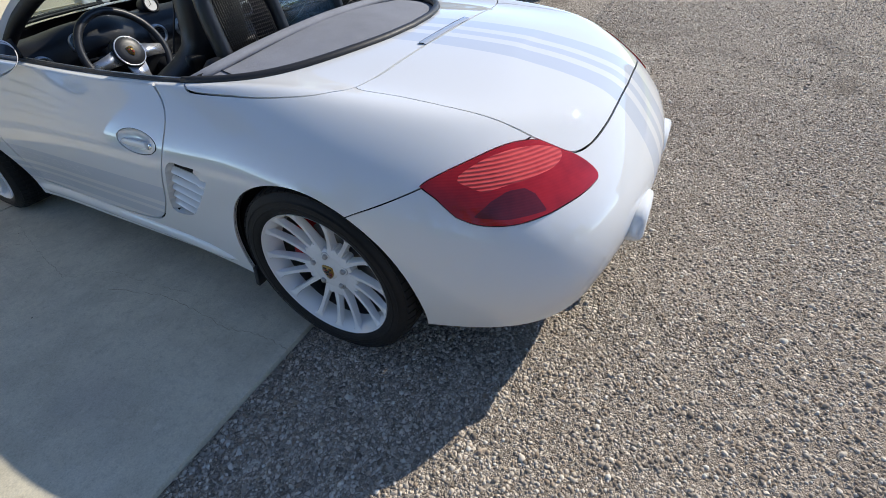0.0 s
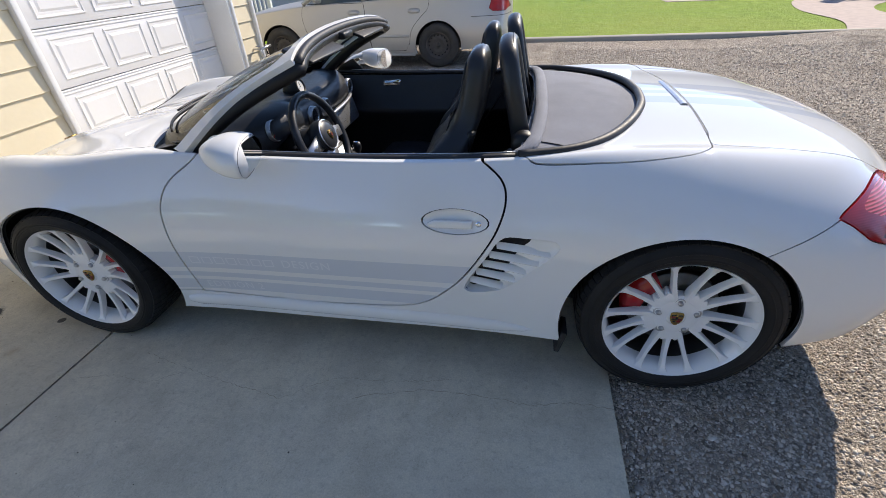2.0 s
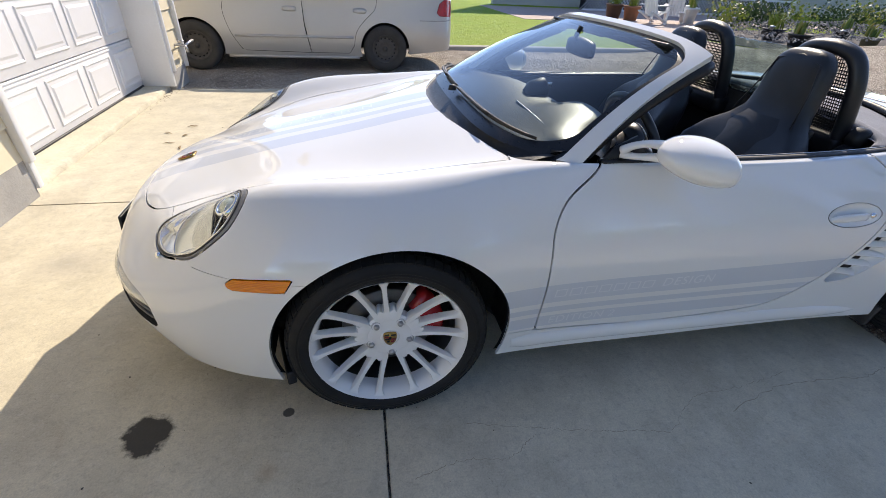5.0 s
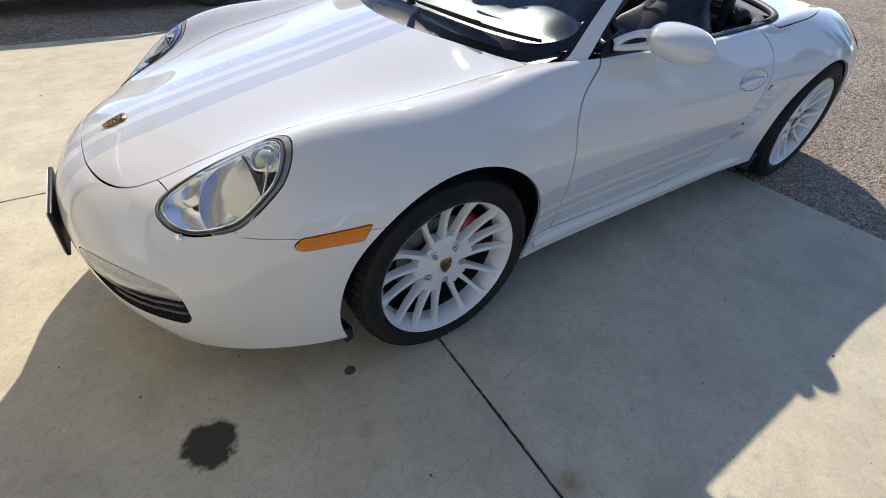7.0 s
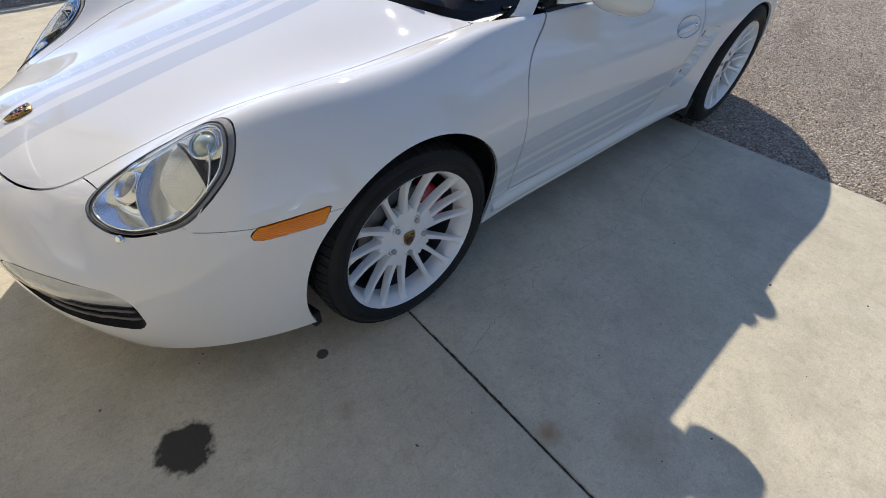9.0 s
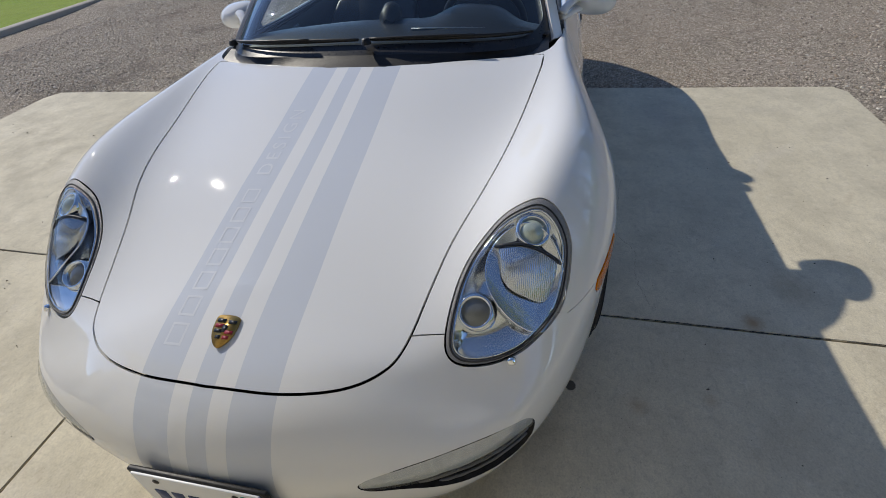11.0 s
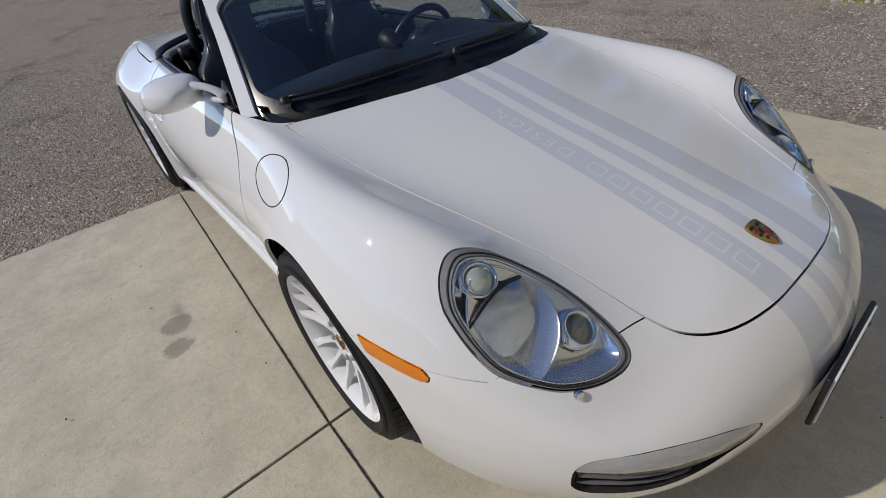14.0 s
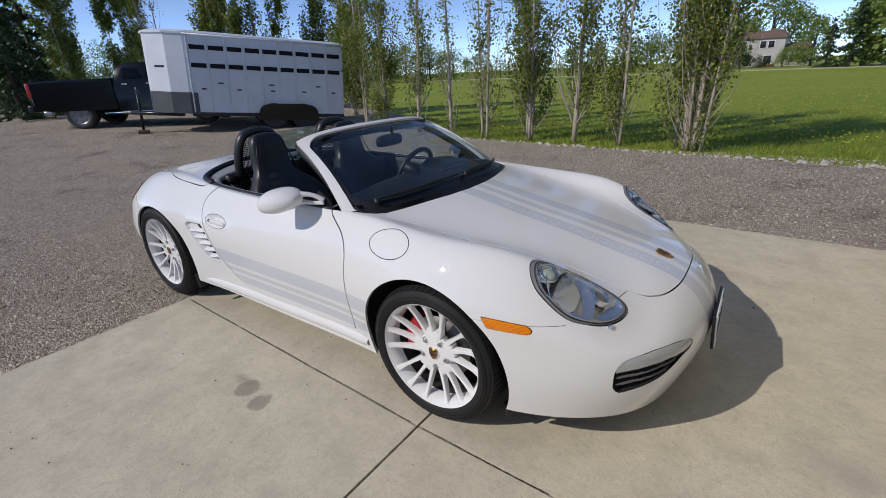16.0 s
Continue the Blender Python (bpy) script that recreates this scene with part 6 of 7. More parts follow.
garage_door = thing("garage_door", "closed white sectional garage door with raised panels", "garage door", kind="structure")
DX = -2.36
for r in range(4):
    z0 = .05 + r * .506
    sec = mesh_part("door_section", *joined(box_lump((.045, 2.72, .498), (DX - .02, 2.515, z0 + .249), .006), box_lump((.010, 2.72, .016), (DX + .004, 2.515, z0 + .462), .004), box_lump((.010, 2.72, .014), (DX + .004, 2.515, z0 + .489), .004)), M_DOOR, garage_door)
    for c in range(4):
        yc, zc = 1.802 + c * .620, z0 + .245
        w, h = .257, .178
        rings = []
        for k, dx in ((1.0, .003), (.97, .012), (.94, .012), (.90, .0045), (.80, .0045), (.72, .013)):
            rings.append([(DX + dx, yc + a * w * k, zc + b * (h - w * (1 - k))) for a, b in ((-1, -1), (1, -1), (1, 1), (-1, 1))])
        n4 = len(rings)
        V = [p for ring_ in rings for p in ring_]
        F = [(i * 4 + a, i * 4 + (a + 1) % 4, (i + 1) * 4 + (a + 1) % 4, (i + 1) * 4 + a) for i in range(n4 - 1) for a in range(4)] + [tuple((n4 - 1) * 4 + a for a in range(4))]
        mesh_part("panel", V, F, M_DOOR, sec, smooth=False)
mesh_part("bottom_seal", *box_lump((.05, 2.72, .03), (DX - .01, 2.515, .055), .008), M_RUBBER, garage_door)
roof = mesh_part("roof", *joined(moved(box_lump((4.0, 7.6, .12), (0, 0, 0), .01), pose(WX - 1.45, .9, 3.65, 0, 20, 0)), box_lump((.05, 7.6, .18), (WX + .42, .9, 2.97), .01)), M_ROOF, smooth=False)
tagged(roof, "brown shingled garage roof with a white eave", "roof", kind="structure")
soffit = mesh_part("eave_soffit", *box_lump((.42, 7.5, .03), (WX + .2, .9, 2.94), 0), M_TRIM, smooth=False)
tagged(soffit, "white soffit under the eave", "soffit", kind="structure")
tap = thing("hose_tap", "grey metal garden tap on the siding", "tap")
mesh_part("pipe", *tube(smooth_line([(WX - .03, 4.24, .44), (WX + .06, 4.24, .44), (WX + .11, 4.24, .42), (WX + .12, 4.24, .36)], 14), .014, 10), M_STEEL, tap)
mesh_part("spout", *tube([(WX + .10, 4.24, .435), (WX + .115, 4.40, .45), (WX + .12, 4.50, .455)], [.014, .017, .019], 10), M_STEEL, tap)
mesh_part("tap_handle", *moved(lathe([(0, .01), (.028, .008), (.032, 0), (.028, -.006)], 20, "z"), pose(WX + .07, 4.24, .48)), M_STEEL, tap)
M_DRY = plain("dry_leaf_brown", (.24, .17, .09), .8)
for x, y, a in ((-1.62, 2.05, 10), (-1.52, 2.22, 60), (-1.70, 2.35, -30), (-1.45, 1.9, 100), (-1.55, 2.5, 20)):
    twig = smooth_line([(0, 0, .003), (.04, .004, .008), (.09, -.003, .004)], 8)
    ob = mesh_part("dry_leaf", *moved(tube(twig, [.002, .006, .009, .010, .009, .007, .004, .001], 6, flat=.25), pose(x, y, .002, 0, 0, a)), M_DRY)
    tagged(ob, "small dry curled leaf lying on the concrete", "leaf", "dry leaves on the concrete")

# ---- parked silver sedan ----
M_SILVER = plain("champagne_silver_paint", (.50, .495, .475), .40, .40, .03, 1.2, coat=0.15)
M_GREYTYRE = plain("dusty_tyre", (.045, .044, .043), .8, vary=.25, scale=10, bump=.3, bump_scale=120)
M_STEELWHEEL = plain("dark_steel_wheel", (.075, .072, .07), .6, .3, .3, 14)
M_DARKGLASS = thin_glass("tinted_glass", (.30, .34, .34))


def plain_wheel(parent, m, R, w, rim, rim_mat, holes, label=""):
    """A road wheel with a pressed rim and round holes; its face looks to +y before m turns it."""
    h = w / 2
    prof = [(rim, h - .02), (rim + .012, h - .002), (R - .05, h + .004), (R - .02, h - .008), (R, h - .035), (R, -h + .035), (R - .02, -h), (rim, -h + .02)]
    wheel = mesh_part("wheel", *lathe(prof, 48), M_GREYTYRE, parent, label)
    mesh_part("rim", *lathe([(rim + .004, h - .010), (rim - .006, h - .004), (rim - .018, h - .03), (rim * .80, h - .045), (rim * .62, h - .03), (rim * .45, h - .028), (.06, h - .04), (0, h - .035)], 48), rim_mat, wheel)
    hole = None
    for k in range(holes):
        a = 2 * math.pi * k / holes
        if hole is None:
            hole = mesh_part("vent_hole", *lathe([(0, .003), (rim * .075, .003), (rim * .075, -.004)], 10), M_VOID, wheel)
        o = hole if k == 0 else new("vent_hole", hole.data)
        o.parent, o.matrix_local = wheel, pose(rim * .76 * math.cos(a), h - .043, rim * .76 * math.sin(a))
    mesh_part("hub", *lathe([(0, h - .018), (.025, h - .02), (.032, h - .03), (.034, h - .05)], 20), rim_mat, wheel)
    wheel.matrix_local = m
    return wheel


sedan = thing("sedan", "silver four-door sedan on black steel wheels, parked on gravel", "car", (0, 0, -.02))
SC = 6.06                                            # its middle line
SEDAN_X = [-3.08, -2.95, -2.55, -2.07, -1.5, -.6, .1, .5, .95, 1.35, 1.52]
SEDAN = {"sill": ([.55, .70, .80, .83, .83, .83, .83, .83, .80, .72, .55], [.26, .24, .22, .22, .21, .20, .20, .22, .25, .28, .30]),
         "low": ([.58, .75, .85, .865, .862, .865, .865, .865, .845, .77, .60], [.40, .40, .42, .42, .38, .36, .36, .42, .44, .46, .48]),
         "waist": ([.56, .74, .845, .865, .868, .872, .872, .868, .845, .76, .58], [.55, .58, .62, .64, .62, .60, .60, .64, .66, .66, .66]),
         "belt": ([.50, .68, .79, .82, .835, .84, .84, .835, .80, .71, .52], [.63, .68, .77, .83, .88, .915, .94, .955, .965, .95, .92]),
         "deck": ([.44, .60, .69, .72, .74, .76, .76, .75, .71, .62, .46], [.665, .72, .82, .88, .93, .95, .97, .985, 1.0, .99, .955]),
         "spine": ([0] * 11, [.70, .75, .86, .93, .98, .99, 1.0, 1.0, 1.02, 1.01, .975])}
cols = np.array([np.stack([np.array(SEDAN_X), np.array(y, float), np.array(z, float)], 1) for y, z in SEDAN.values()])
front_cap, rear_cap = cols[:, :1].copy(), cols[:, -1:].copy()
front_cap[:, :, 1], rear_cap[:, :, 1] = 0, 0
front_cap[:, :, 0] -= .10
rear_cap[:, :, 0] += .08
cols = np.concatenate([front_cap, cols, rear_cap], 1)
C2 = cols.copy()
for _ in range(3):
    C2 = C2 + .7 * (cols - spline_net(C2, cols.shape[1], cols.shape[0]))
    C2[-1, :, 1] = 0
    C2[:, 0, 1] = C2[:, -1, 1] = 0
sed = Skin(spline_net(C2, 160, 44), "body")
for cx in (-2.07, .50):
    sed.cut("body", lambda x, y, z: np.where(y > .5, np.hypot(x - cx, z - .31) - .355, 9), "")
sed.cut("body", lambda x, y, z: np.where((y > .6), inside_curve(smooth_line([(-1.62, .93), (-1.66, .75), (-1.60, .5), (-1.48, .27)], 16).tolist() + [(-.56, .25), (-.62, .6), (-.63, .93)], x, z), 9), "door", .006)
sed.cut("body", lambda x, y, z: np.where((y > .6), inside_curve([(-.63, .96), (-.615, .6), (-.55, .25), (-.02, .25)] + smooth_line([(.05, .35), (.10, .55), (.25, .72), (.36, .82), (.40, .98)], 16).tolist(), x, z), 9), "door2", .006)
sed.cut("body", lambda x, y, z: np.where((x > 1.0) & (z > .5), inside_curve([(1.27, .80), (1.31, .92), (1.39, .975), (1.50, .96), (1.57, .80), (1.50, .75), (1.32, .76)], x, z), 9), "lamp", .004)
sed.cut("body", lambda x, y, z: np.where(x > 1.0, z - .70, 9), "bumper", .006)


def shifted(ob):
    for v in ob.data.vertices:
        v.co.y += SC
    return ob


shifted(sed.panel("body", ["body"], {"": M_SILVER}, sedan, (1, -1), .0))
shifted(sed.panel("rear_bumper", ["bumper"], {"": M_SILVER}, sedan, (1, -1), .0))
for side in (-1, 1):
    for lab, hx in (("door", -.80), ("door2", .15)):
        d = shifted(sed.panel("car_door", [lab], {"": M_SILVER}, sedan, (side,), .0))
        mesh_part("door_handle", *loft([[(hx + a * k, SC + side * (.848 + dy), .80 + b * k) for a, b in smooth_line([(-.09, 0), (-.06, .03), (.06, .03), (.09, 0), (.06, -.026), (-.06, -.026)], 20, True)] for k, dy in ((1.1, .0), (1.0, .022), (.6, .03))]), M_SILVER, d)
    shifted(sed.panel("tail_lamp", ["lamp"], {"": M_TAIL}, sedan, (side,), .02, .003, "red and amber tail lamp"))
    mesh_part("rub_strip", *tube([(x, SC + side * .872, .46) for x in np.linspace(-1.55, .05, 10)], .014, 8, flat=1.3), M_SILVER, sedan)
    mesh_part("sill_flange", *tube([(x, SC + side * .82, .19) for x in np.linspace(-1.68, .12, 10)], .022, 8), M_SILVER, sedan)
    for cx in (-2.07, .50):
        plain_wheel(sedan, pose(cx, SC + side * .765, .315, 0, 0, 0 if side > 0 else 180), .315, .205, .185, M_STEELWHEEL, 16, "black steel wheel with round holes")
    for x0, x1, t0, t1 in ((-1.42, -.66, -.95, -.66), (-.58, .34, -.58, .10)):
        V = [(x0, SC + side * .835, .925), (x1, SC + side * .842, .955), (t1, SC + side * .62, 1.375), (t0, SC + side * .62, 1.36)]
        mesh_part("side_window", V, [(0, 1, 2, 3)], M_DARKGLASS, sedan)
    mesh_part("door_mirror", *moved(loft([[(dx, .075 * k * math.cos(a), .05 * k * math.sin(a)) for a in np.linspace(0, 6.283, 20, endpoint=False)] for dx, k in ((-.08, .25), (-.06, .75), (-.01, 1), (.03, 1.0))]), pose(-1.32, SC + side * .93, 1.0)), M_SILVER, sedan)
shifted(mesh_part("inner_shell", *sed.pick({"body", "door", "door2", "bumper"}, (1, -1), 0, -.03)[:2], M_VOID, sedan))
rows = []
for t in np.linspace(0, 1, 13):
    x = -1.62 + 2.75 * t
    z = np.interp(t, [0, .22, .3, .45, .6, .75, .85, 1], [.96, 1.28, 1.36, 1.41, 1.41, 1.37, 1.26, 1.0])
    w = np.interp(t, [0, .3, .75, 1], [.76, .60, .60, .70])
    rows.append([(x, SC + y * w, z - .05 * y * y) for y in np.linspace(-1, 1, 11)])
mesh_part("screens", *loft(rows, False, False), M_DARKGLASS, sedan)
mesh_part("roof_panel", *loft([[(x, SC + y * .605, np.interp(x, [-.85, -.4, 0, .45], [1.365, 1.425, 1.425, 1.38]) - .05 * y * y) for y in np.linspace(-1, 1, 11)] for x in np.linspace(-.85, .45, 9)], False, False), M_SILVER, sedan)
for side in (-1, 1):
    for p in ([(-1.62, .84, .93), (-.90, .635, 1.36)], [(-.62, .845, .95), (-.62, .63, 1.38)], [(1.12, .76, .99), (.42, .63, 1.37)], [(-.90, .635, 1.365), (-.2, .63, 1.405), (.42, .63, 1.375)]):
        mesh_part("pillar", *tube([(x, SC + side * y, z) for x, y, z in p], .032, 8), M_SILVER, sedan)
    mesh_part("cabin_seat", *box_lump((.18, .45, .62), (-.55, SC + side * .36, .85), .07, 3), M_LEATHER_GREY, sedan)
mesh_part("cabin_base", *box_lump((2.4, 1.4, .5), (-.3, SC, .55), .05), M_VOID, sedan)

# ---- horse trailer and pickup at the far side of the yard ----
M_TRAILER = plain("white_trailer_enamel", (.66, .69, .74), .4, vary=.08, scale=2, bump=.1, bump_scale=40)
M_DARKPANEL = plain("dark_grey_panel", (.07, .075, .08), .5, vary=.15, scale=3)
M_PICKUP = plain("black_pickup_paint", (.0035, .0035, .0045), .16, vary=.2, scale=2, spec=.4)


def rise(x):
    return min(.45, .036 * max(0.0, x - 5.5))


trailer = thing("horse_trailer", "white livestock trailer with slatted windows and dark wheel arches", "trailer")
tm = pose(11.62, -4.06, .27, 0, 5.0, math.degrees(math.atan2(-3.70, -1.86)))   # x runs from the front corner to the rear along the near side, y across it
LEN, WID, Z0, Z1 = 4.15, 1.95, .48, 2.48
nose_plan = [(0, 0), (-.42, .14), (-.86, .55), (-.94, .975), (-.86, 1.40), (-.42, 1.81), (0, 1.95)]
plan = nose_plan + [(LEN, WID), (LEN, 0)]
mesh_part("trailer_body", *moved(loft([[(x, y, z) for x, y in plan] for z in (Z0, Z1 - .06)], False), tm), M_TRAILER, trailer, smooth=False)
roof_rings = [[(.5 + (x - .5) * k + (1 - k) * 1.2, .925 + (y - .925) * k, z) for x, y in plan] for k, z in ((1.015, Z1 - .07), (1.015, Z1 - .02), (.95, Z1 + .03), (.6, Z1 + .06))]
mesh_part("trailer_roof", *moved(loft(roof_rings), tm), M_TRAILER, trailer, smooth=False)
mesh_part("roof_rail", *moved(tube([(x, -.012, Z1 - .06) for x in (0, 2, LEN)], .022, 8), tm), M_TRAILER, trailer)
mesh_part("nose_guard", *moved(loft([[(x - .012 * (1 if x < 0 else .2), y + (.0 if x < 0 else -.012), z) for x, y in ((.20, 0), *nose_plan)] for z in (Z0 - .02, Z0 + .52)], False, False), tm), M_DARKPANEL, trailer, "dark grey stone guard", smooth=False)
for zz in (Z1 - .36, Z1 - .80):
    for k in range(9):
        x0 = .12 + k * .445
        win = mesh_part("slat_window", *moved(box_lump((.36, .03, .115), (x0 + .19, -.004, zz), .012), tm), M_VOID, trailer)
        mesh_part("window_frame", *moved(joined(box_lump((.40, .022, .014), (x0 + .19, -.012, zz + .064), .003), box_lump((.40, .022, .014), (x0 + .19, -.012, zz - .064), .003)), tm), M_TRAILER, win)
for k in range(10):
    mesh_part("post", *moved(box_lump((.03, .03, Z1 - Z0 - .1), (.08 + k * .445, -.012, (Z0 + Z1) / 2 - .03), .006), tm), M_TRAILER, trailer)
for k in (0, 2, 4, 6, 8):
    mesh_part("side_marker", *moved(box_lump((.12, .014, .035), (.36 + k * .435, -.012, Z0 + .62), .004), tm), M_TAIL_DARK, trailer)
for k in (1, 4, 7):
    mesh_part("latch_plate", *moved(box_lump((.14, .014, .03), (.34 + k * .435, -.014, Z0 + .78), .004), tm), M_INK, trailer)
mesh_part("nose_mark", *moved(box_lump((.30, .012, .05), (0, 0, 0), .004), tm @ pose(-.61, .312, 1.62, 0, 0, 137)), M_INK, trailer)
mesh_part("floor_rail", *moved(box_lump((LEN, .06, .10), (LEN / 2, .02, Z0 - .03), .01), tm), M_INK, trailer)
arch = smooth_line([(1.66, Z0 - .16), (1.70, Z0 + .10), (1.82, Z0 + .23), (2.05, Z0 + .28), (2.52, Z0 + .285), (2.98, Z0 + .28), (3.20, Z0 + .23), (3.32, Z0 + .10), (3.36, Z0 - .16)], 26).tolist()
mesh_part("fender", *moved(loft([[(x, y, z) for x, z in arch] for y in (-.10, .12)]), tm), M_PICKUP, trailer, "black rounded wheel arch", smooth=False)
for x0 in (2.10, 2.92):
    plain_wheel(trailer, tm @ pose(x0, .06, .42, 0, 0, 180), .36, .2, .2, M_STEELWHEEL, 8)
    plain_wheel(trailer, tm @ pose(x0, 1.80, .42), .36, .2, .2, M_STEELWHEEL, 8)
for yy in (.35, 1.5):
    mesh_part("tongue", *moved(tube([(-.2, yy, Z0 - .06), (-1.45, .925, Z0 - .06)], .05, 8), tm), M_INK, trailer)
jack = mesh_part("jack", *moved(tube([(-1.25, .925, -.04), (-1.25, .925, 1.02)], .035, 10), tm), M_INK, trailer, "black tongue jack on a wooden block")
mesh_part("jack_crank", *moved(tube([(-1.25, .925, .98), (-1.25, .70, 1.0), (-1.25, .70, 1.08)], .014, 8), tm), M_STEEL, jack)
M_BLOCK = plain("weathered_wood_block", (.13, .075, .045), .85, vary=.3, scale=14)
blk = mesh_part("wood_block", *moved(box_lump((.26, .3, .14), (-1.25, .925, -.11), .012), tm), M_BLOCK)
tagged(blk, "brown weathered wood block under the trailer jack", "block")

M_STEELRIM = plain("dull_chrome_rim", (.24, .24, .25), .3, .6, .2, 12)
pickup = thing("pickup_truck", "black crew-cab pickup with chrome wheels, parked on gravel", "truck")
pm = pose(15.7, -2.83, .35, 0, 0, math.degrees(math.atan2(-2.47, -2.71)))   # x forward from the rear axle, y to its left


def cab_loft(sections):
    """Sections along x: (x, low, high, half width at the bottom, half width at the top)."""
    rings = []
    for x, lo, hi, w0, w1 in sections:
        rings.append([(x, y, z) for y, z in ((-w0, lo), (-w0, lo + (hi - lo) * .55), (-w1 - .01, hi - .06), (-w1 + .05, hi), (w1 - .05, hi), (w1 + .01, hi - .06), (w0, lo + (hi - lo) * .55), (w0, lo))])
    return moved(loft(rings), pm @ pose(0, .93, 0))


mesh_part("cargo_bed", *cab_loft([(-1.18, .62, 1.28, .90, .90), (-1.10, .55, 1.36, .98, .97), (-.5, .52, 1.38, 1.0, .98), (.5, .52, 1.38, 1.0, .98), (1.15, .52, 1.38, 1.0, .97)]), M_PICKUP, pickup, sharp=30)
mesh_part("cab", *cab_loft([(1.17, .50, 1.36, .99, .93), (1.23, .48, 1.68, 1.0, .74), (1.5, .46, 1.78, 1.0, .76), (2.5, .46, 1.79, 1.0, .76), (2.85, .46, 1.72, 1.0, .75), (3.3, .46, 1.42, 1.0, .88), (3.5, .48, 1.34, 1.0, .92)]), M_PICKUP, pickup, sharp=30)
mesh_part("bonnet", *cab_loft([(3.45, .5, 1.36, 1.0, .92), (4.0, .5, 1.34, 1.0, .90), (4.45, .55, 1.26, .96, .84), (4.6, .62, 1.12, .90, .76)]), M_PICKUP, pickup, sharp=30)
for a, b in ((1.38, 1.96), (2.06, 2.72)):
    V = [(a, -.060, 1.38), (b, -.060, 1.38), (b - .12, .125, 1.66), (a + .05, .125, 1.66)]
    mesh_part("side_window", *moved((V, [(3, 2, 1, 0)]), pm), M_DARKGLASS, pickup)
    mesh_part("side_window", *moved(([(x, 1.86 - y, z) for x, y, z in V], [(0, 1, 2, 3)]), pm), M_DARKGLASS, pickup)
    mesh_part("door_handle", *moved(box_lump((.16, .03, .04), (a + .12, -.075, 1.20), .01), pm), M_CHROME, pickup)
for side, yy in ((-1, .04), (1, 1.82)):
    for x in (0, 3.57):
        plain_wheel(pickup, pm @ pose(x, yy - .06 * side, .40, 0, 0, 0 if side > 0 else 180), .40, .28, .27, M_STEELRIM, 8, "chrome pickup wheel")
        mesh_part("wheel_gap", *moved(lathe([(0, .02), (.47, .02), (.47, -.10)], 30), pm @ pose(x, yy - .10 * side, .50, 0, 0, 0 if side > 0 else 180)), M_VOID, pickup)
    mesh_part("tail_lamp", *moved(box_lump((.12, .10, .40), (-1.13, yy + side * .05, 1.12), .03), pm), M_TAIL, pickup)
    mesh_part("step_bar", *moved(tube([(.75, yy + side * .10, .42), (3.0, yy + side * .10, .42)], .045, 8), pm), M_CHROME, pickup)
    mesh_part("door_mirror", *moved(box_lump((.10, .22, .30), (2.78, yy + side * .30, 1.45), .04), pm), M_INK, pickup)
mesh_part("rear_bumper", *moved(box_lump((.16, 1.8, .20), (-1.28, .93, .62), .03), pm), M_INK, pickup)
mesh_part("hitch", *moved(box_lump((.25, .12, .12), (-1.42, .93, .45), .02), pm), M_STEEL, pickup)

# ---- trees ----
M_BARK = plain("grey_poplar_bark", (.38, .33, .265), .9, vary=.35, scale=6, bump=.6, bump_scale=40)
M_BARK_DARK = plain("dark_bark", (.07, .055, .042), .95, vary=.3, scale=6, bump=.6, bump_scale=30)


def leaf_material(name, a, b, c):
    """Thin leaves, some light passing through, each of its own tone."""
    n = Nodes(name)
    r = n.node("NewGeometry", out=8)
    col = n.mix(r, a, b)
    col = n.mix(n.ramp(n.math("FRACT", n.math("MULTIPLY", r, 13.7)), .8, .95), col, c)
    n.finish(col, .5, spec=.35)
    mixer, thin = n.tree.nodes.new("ShaderNodeMixShader"), n.tree.nodes.new("ShaderNodeBsdfTranslucent")
    n.put(thin.inputs[0], col)
    mixer.inputs[0].default_value = .3
    n.tree.links.new(n.bsdf.outputs[0], mixer.inputs[1])
    n.tree.links.new(thin.outputs[0], mixer.inputs[2])
    n.tree.links.new(mixer.outputs[0], n.tree.nodes["Material Output"].inputs[0])
    return n.mat


M_LEAF = leaf_material("poplar_leaf", (.085, .13, .022), (.25, .30, .055), (.38, .34, .09))
M_LEAF_DARK = leaf_material("spruce_needle", (.022, .046, .018), (.050, .090, .034), (.075, .11, .042))
M_LEAF_FAR = leaf_material("distant_leaf", (.12, .19, .038), (.24, .33, .070), (.32, .35, .10))


def leaves(spots, size, rng, droop=0.3):
    """Many small folded leaves as arrays: each is two triangles with a fold."""
    n = len(spots)
    P = np.array(spots)
    a, t = rng.uniform(0, 6.283, n), rng.normal(0, .7, n)
    d = np.stack([np.cos(a) * np.cos(t), np.sin(a) * np.cos(t), np.sin(t) - droop], 1)
    d /= np.linalg.norm(d, axis=1)[:, None]
    s = np.cross(d, rng.normal(0, 1, (n, 3)))
    s /= np.linalg.norm(s, axis=1)[:, None] + 1e-9
    k = (size * rng.uniform(.6, 1.25, n))[:, None]
    up = np.cross(s, d)
    V = np.stack([P, P + d * k * .5 + s * k * .42 + up * k * .1, P + d * k, P + d * k * .5 - s * k * .42 + up * k * .1], 1).reshape(-1, 3)
    i = 4 * np.arange(n)[:, None]
    return V, np.concatenate([np.concatenate([i, i + 1, i + 2], 1), np.concatenate([i, i + 2, i + 3], 1)], 0)


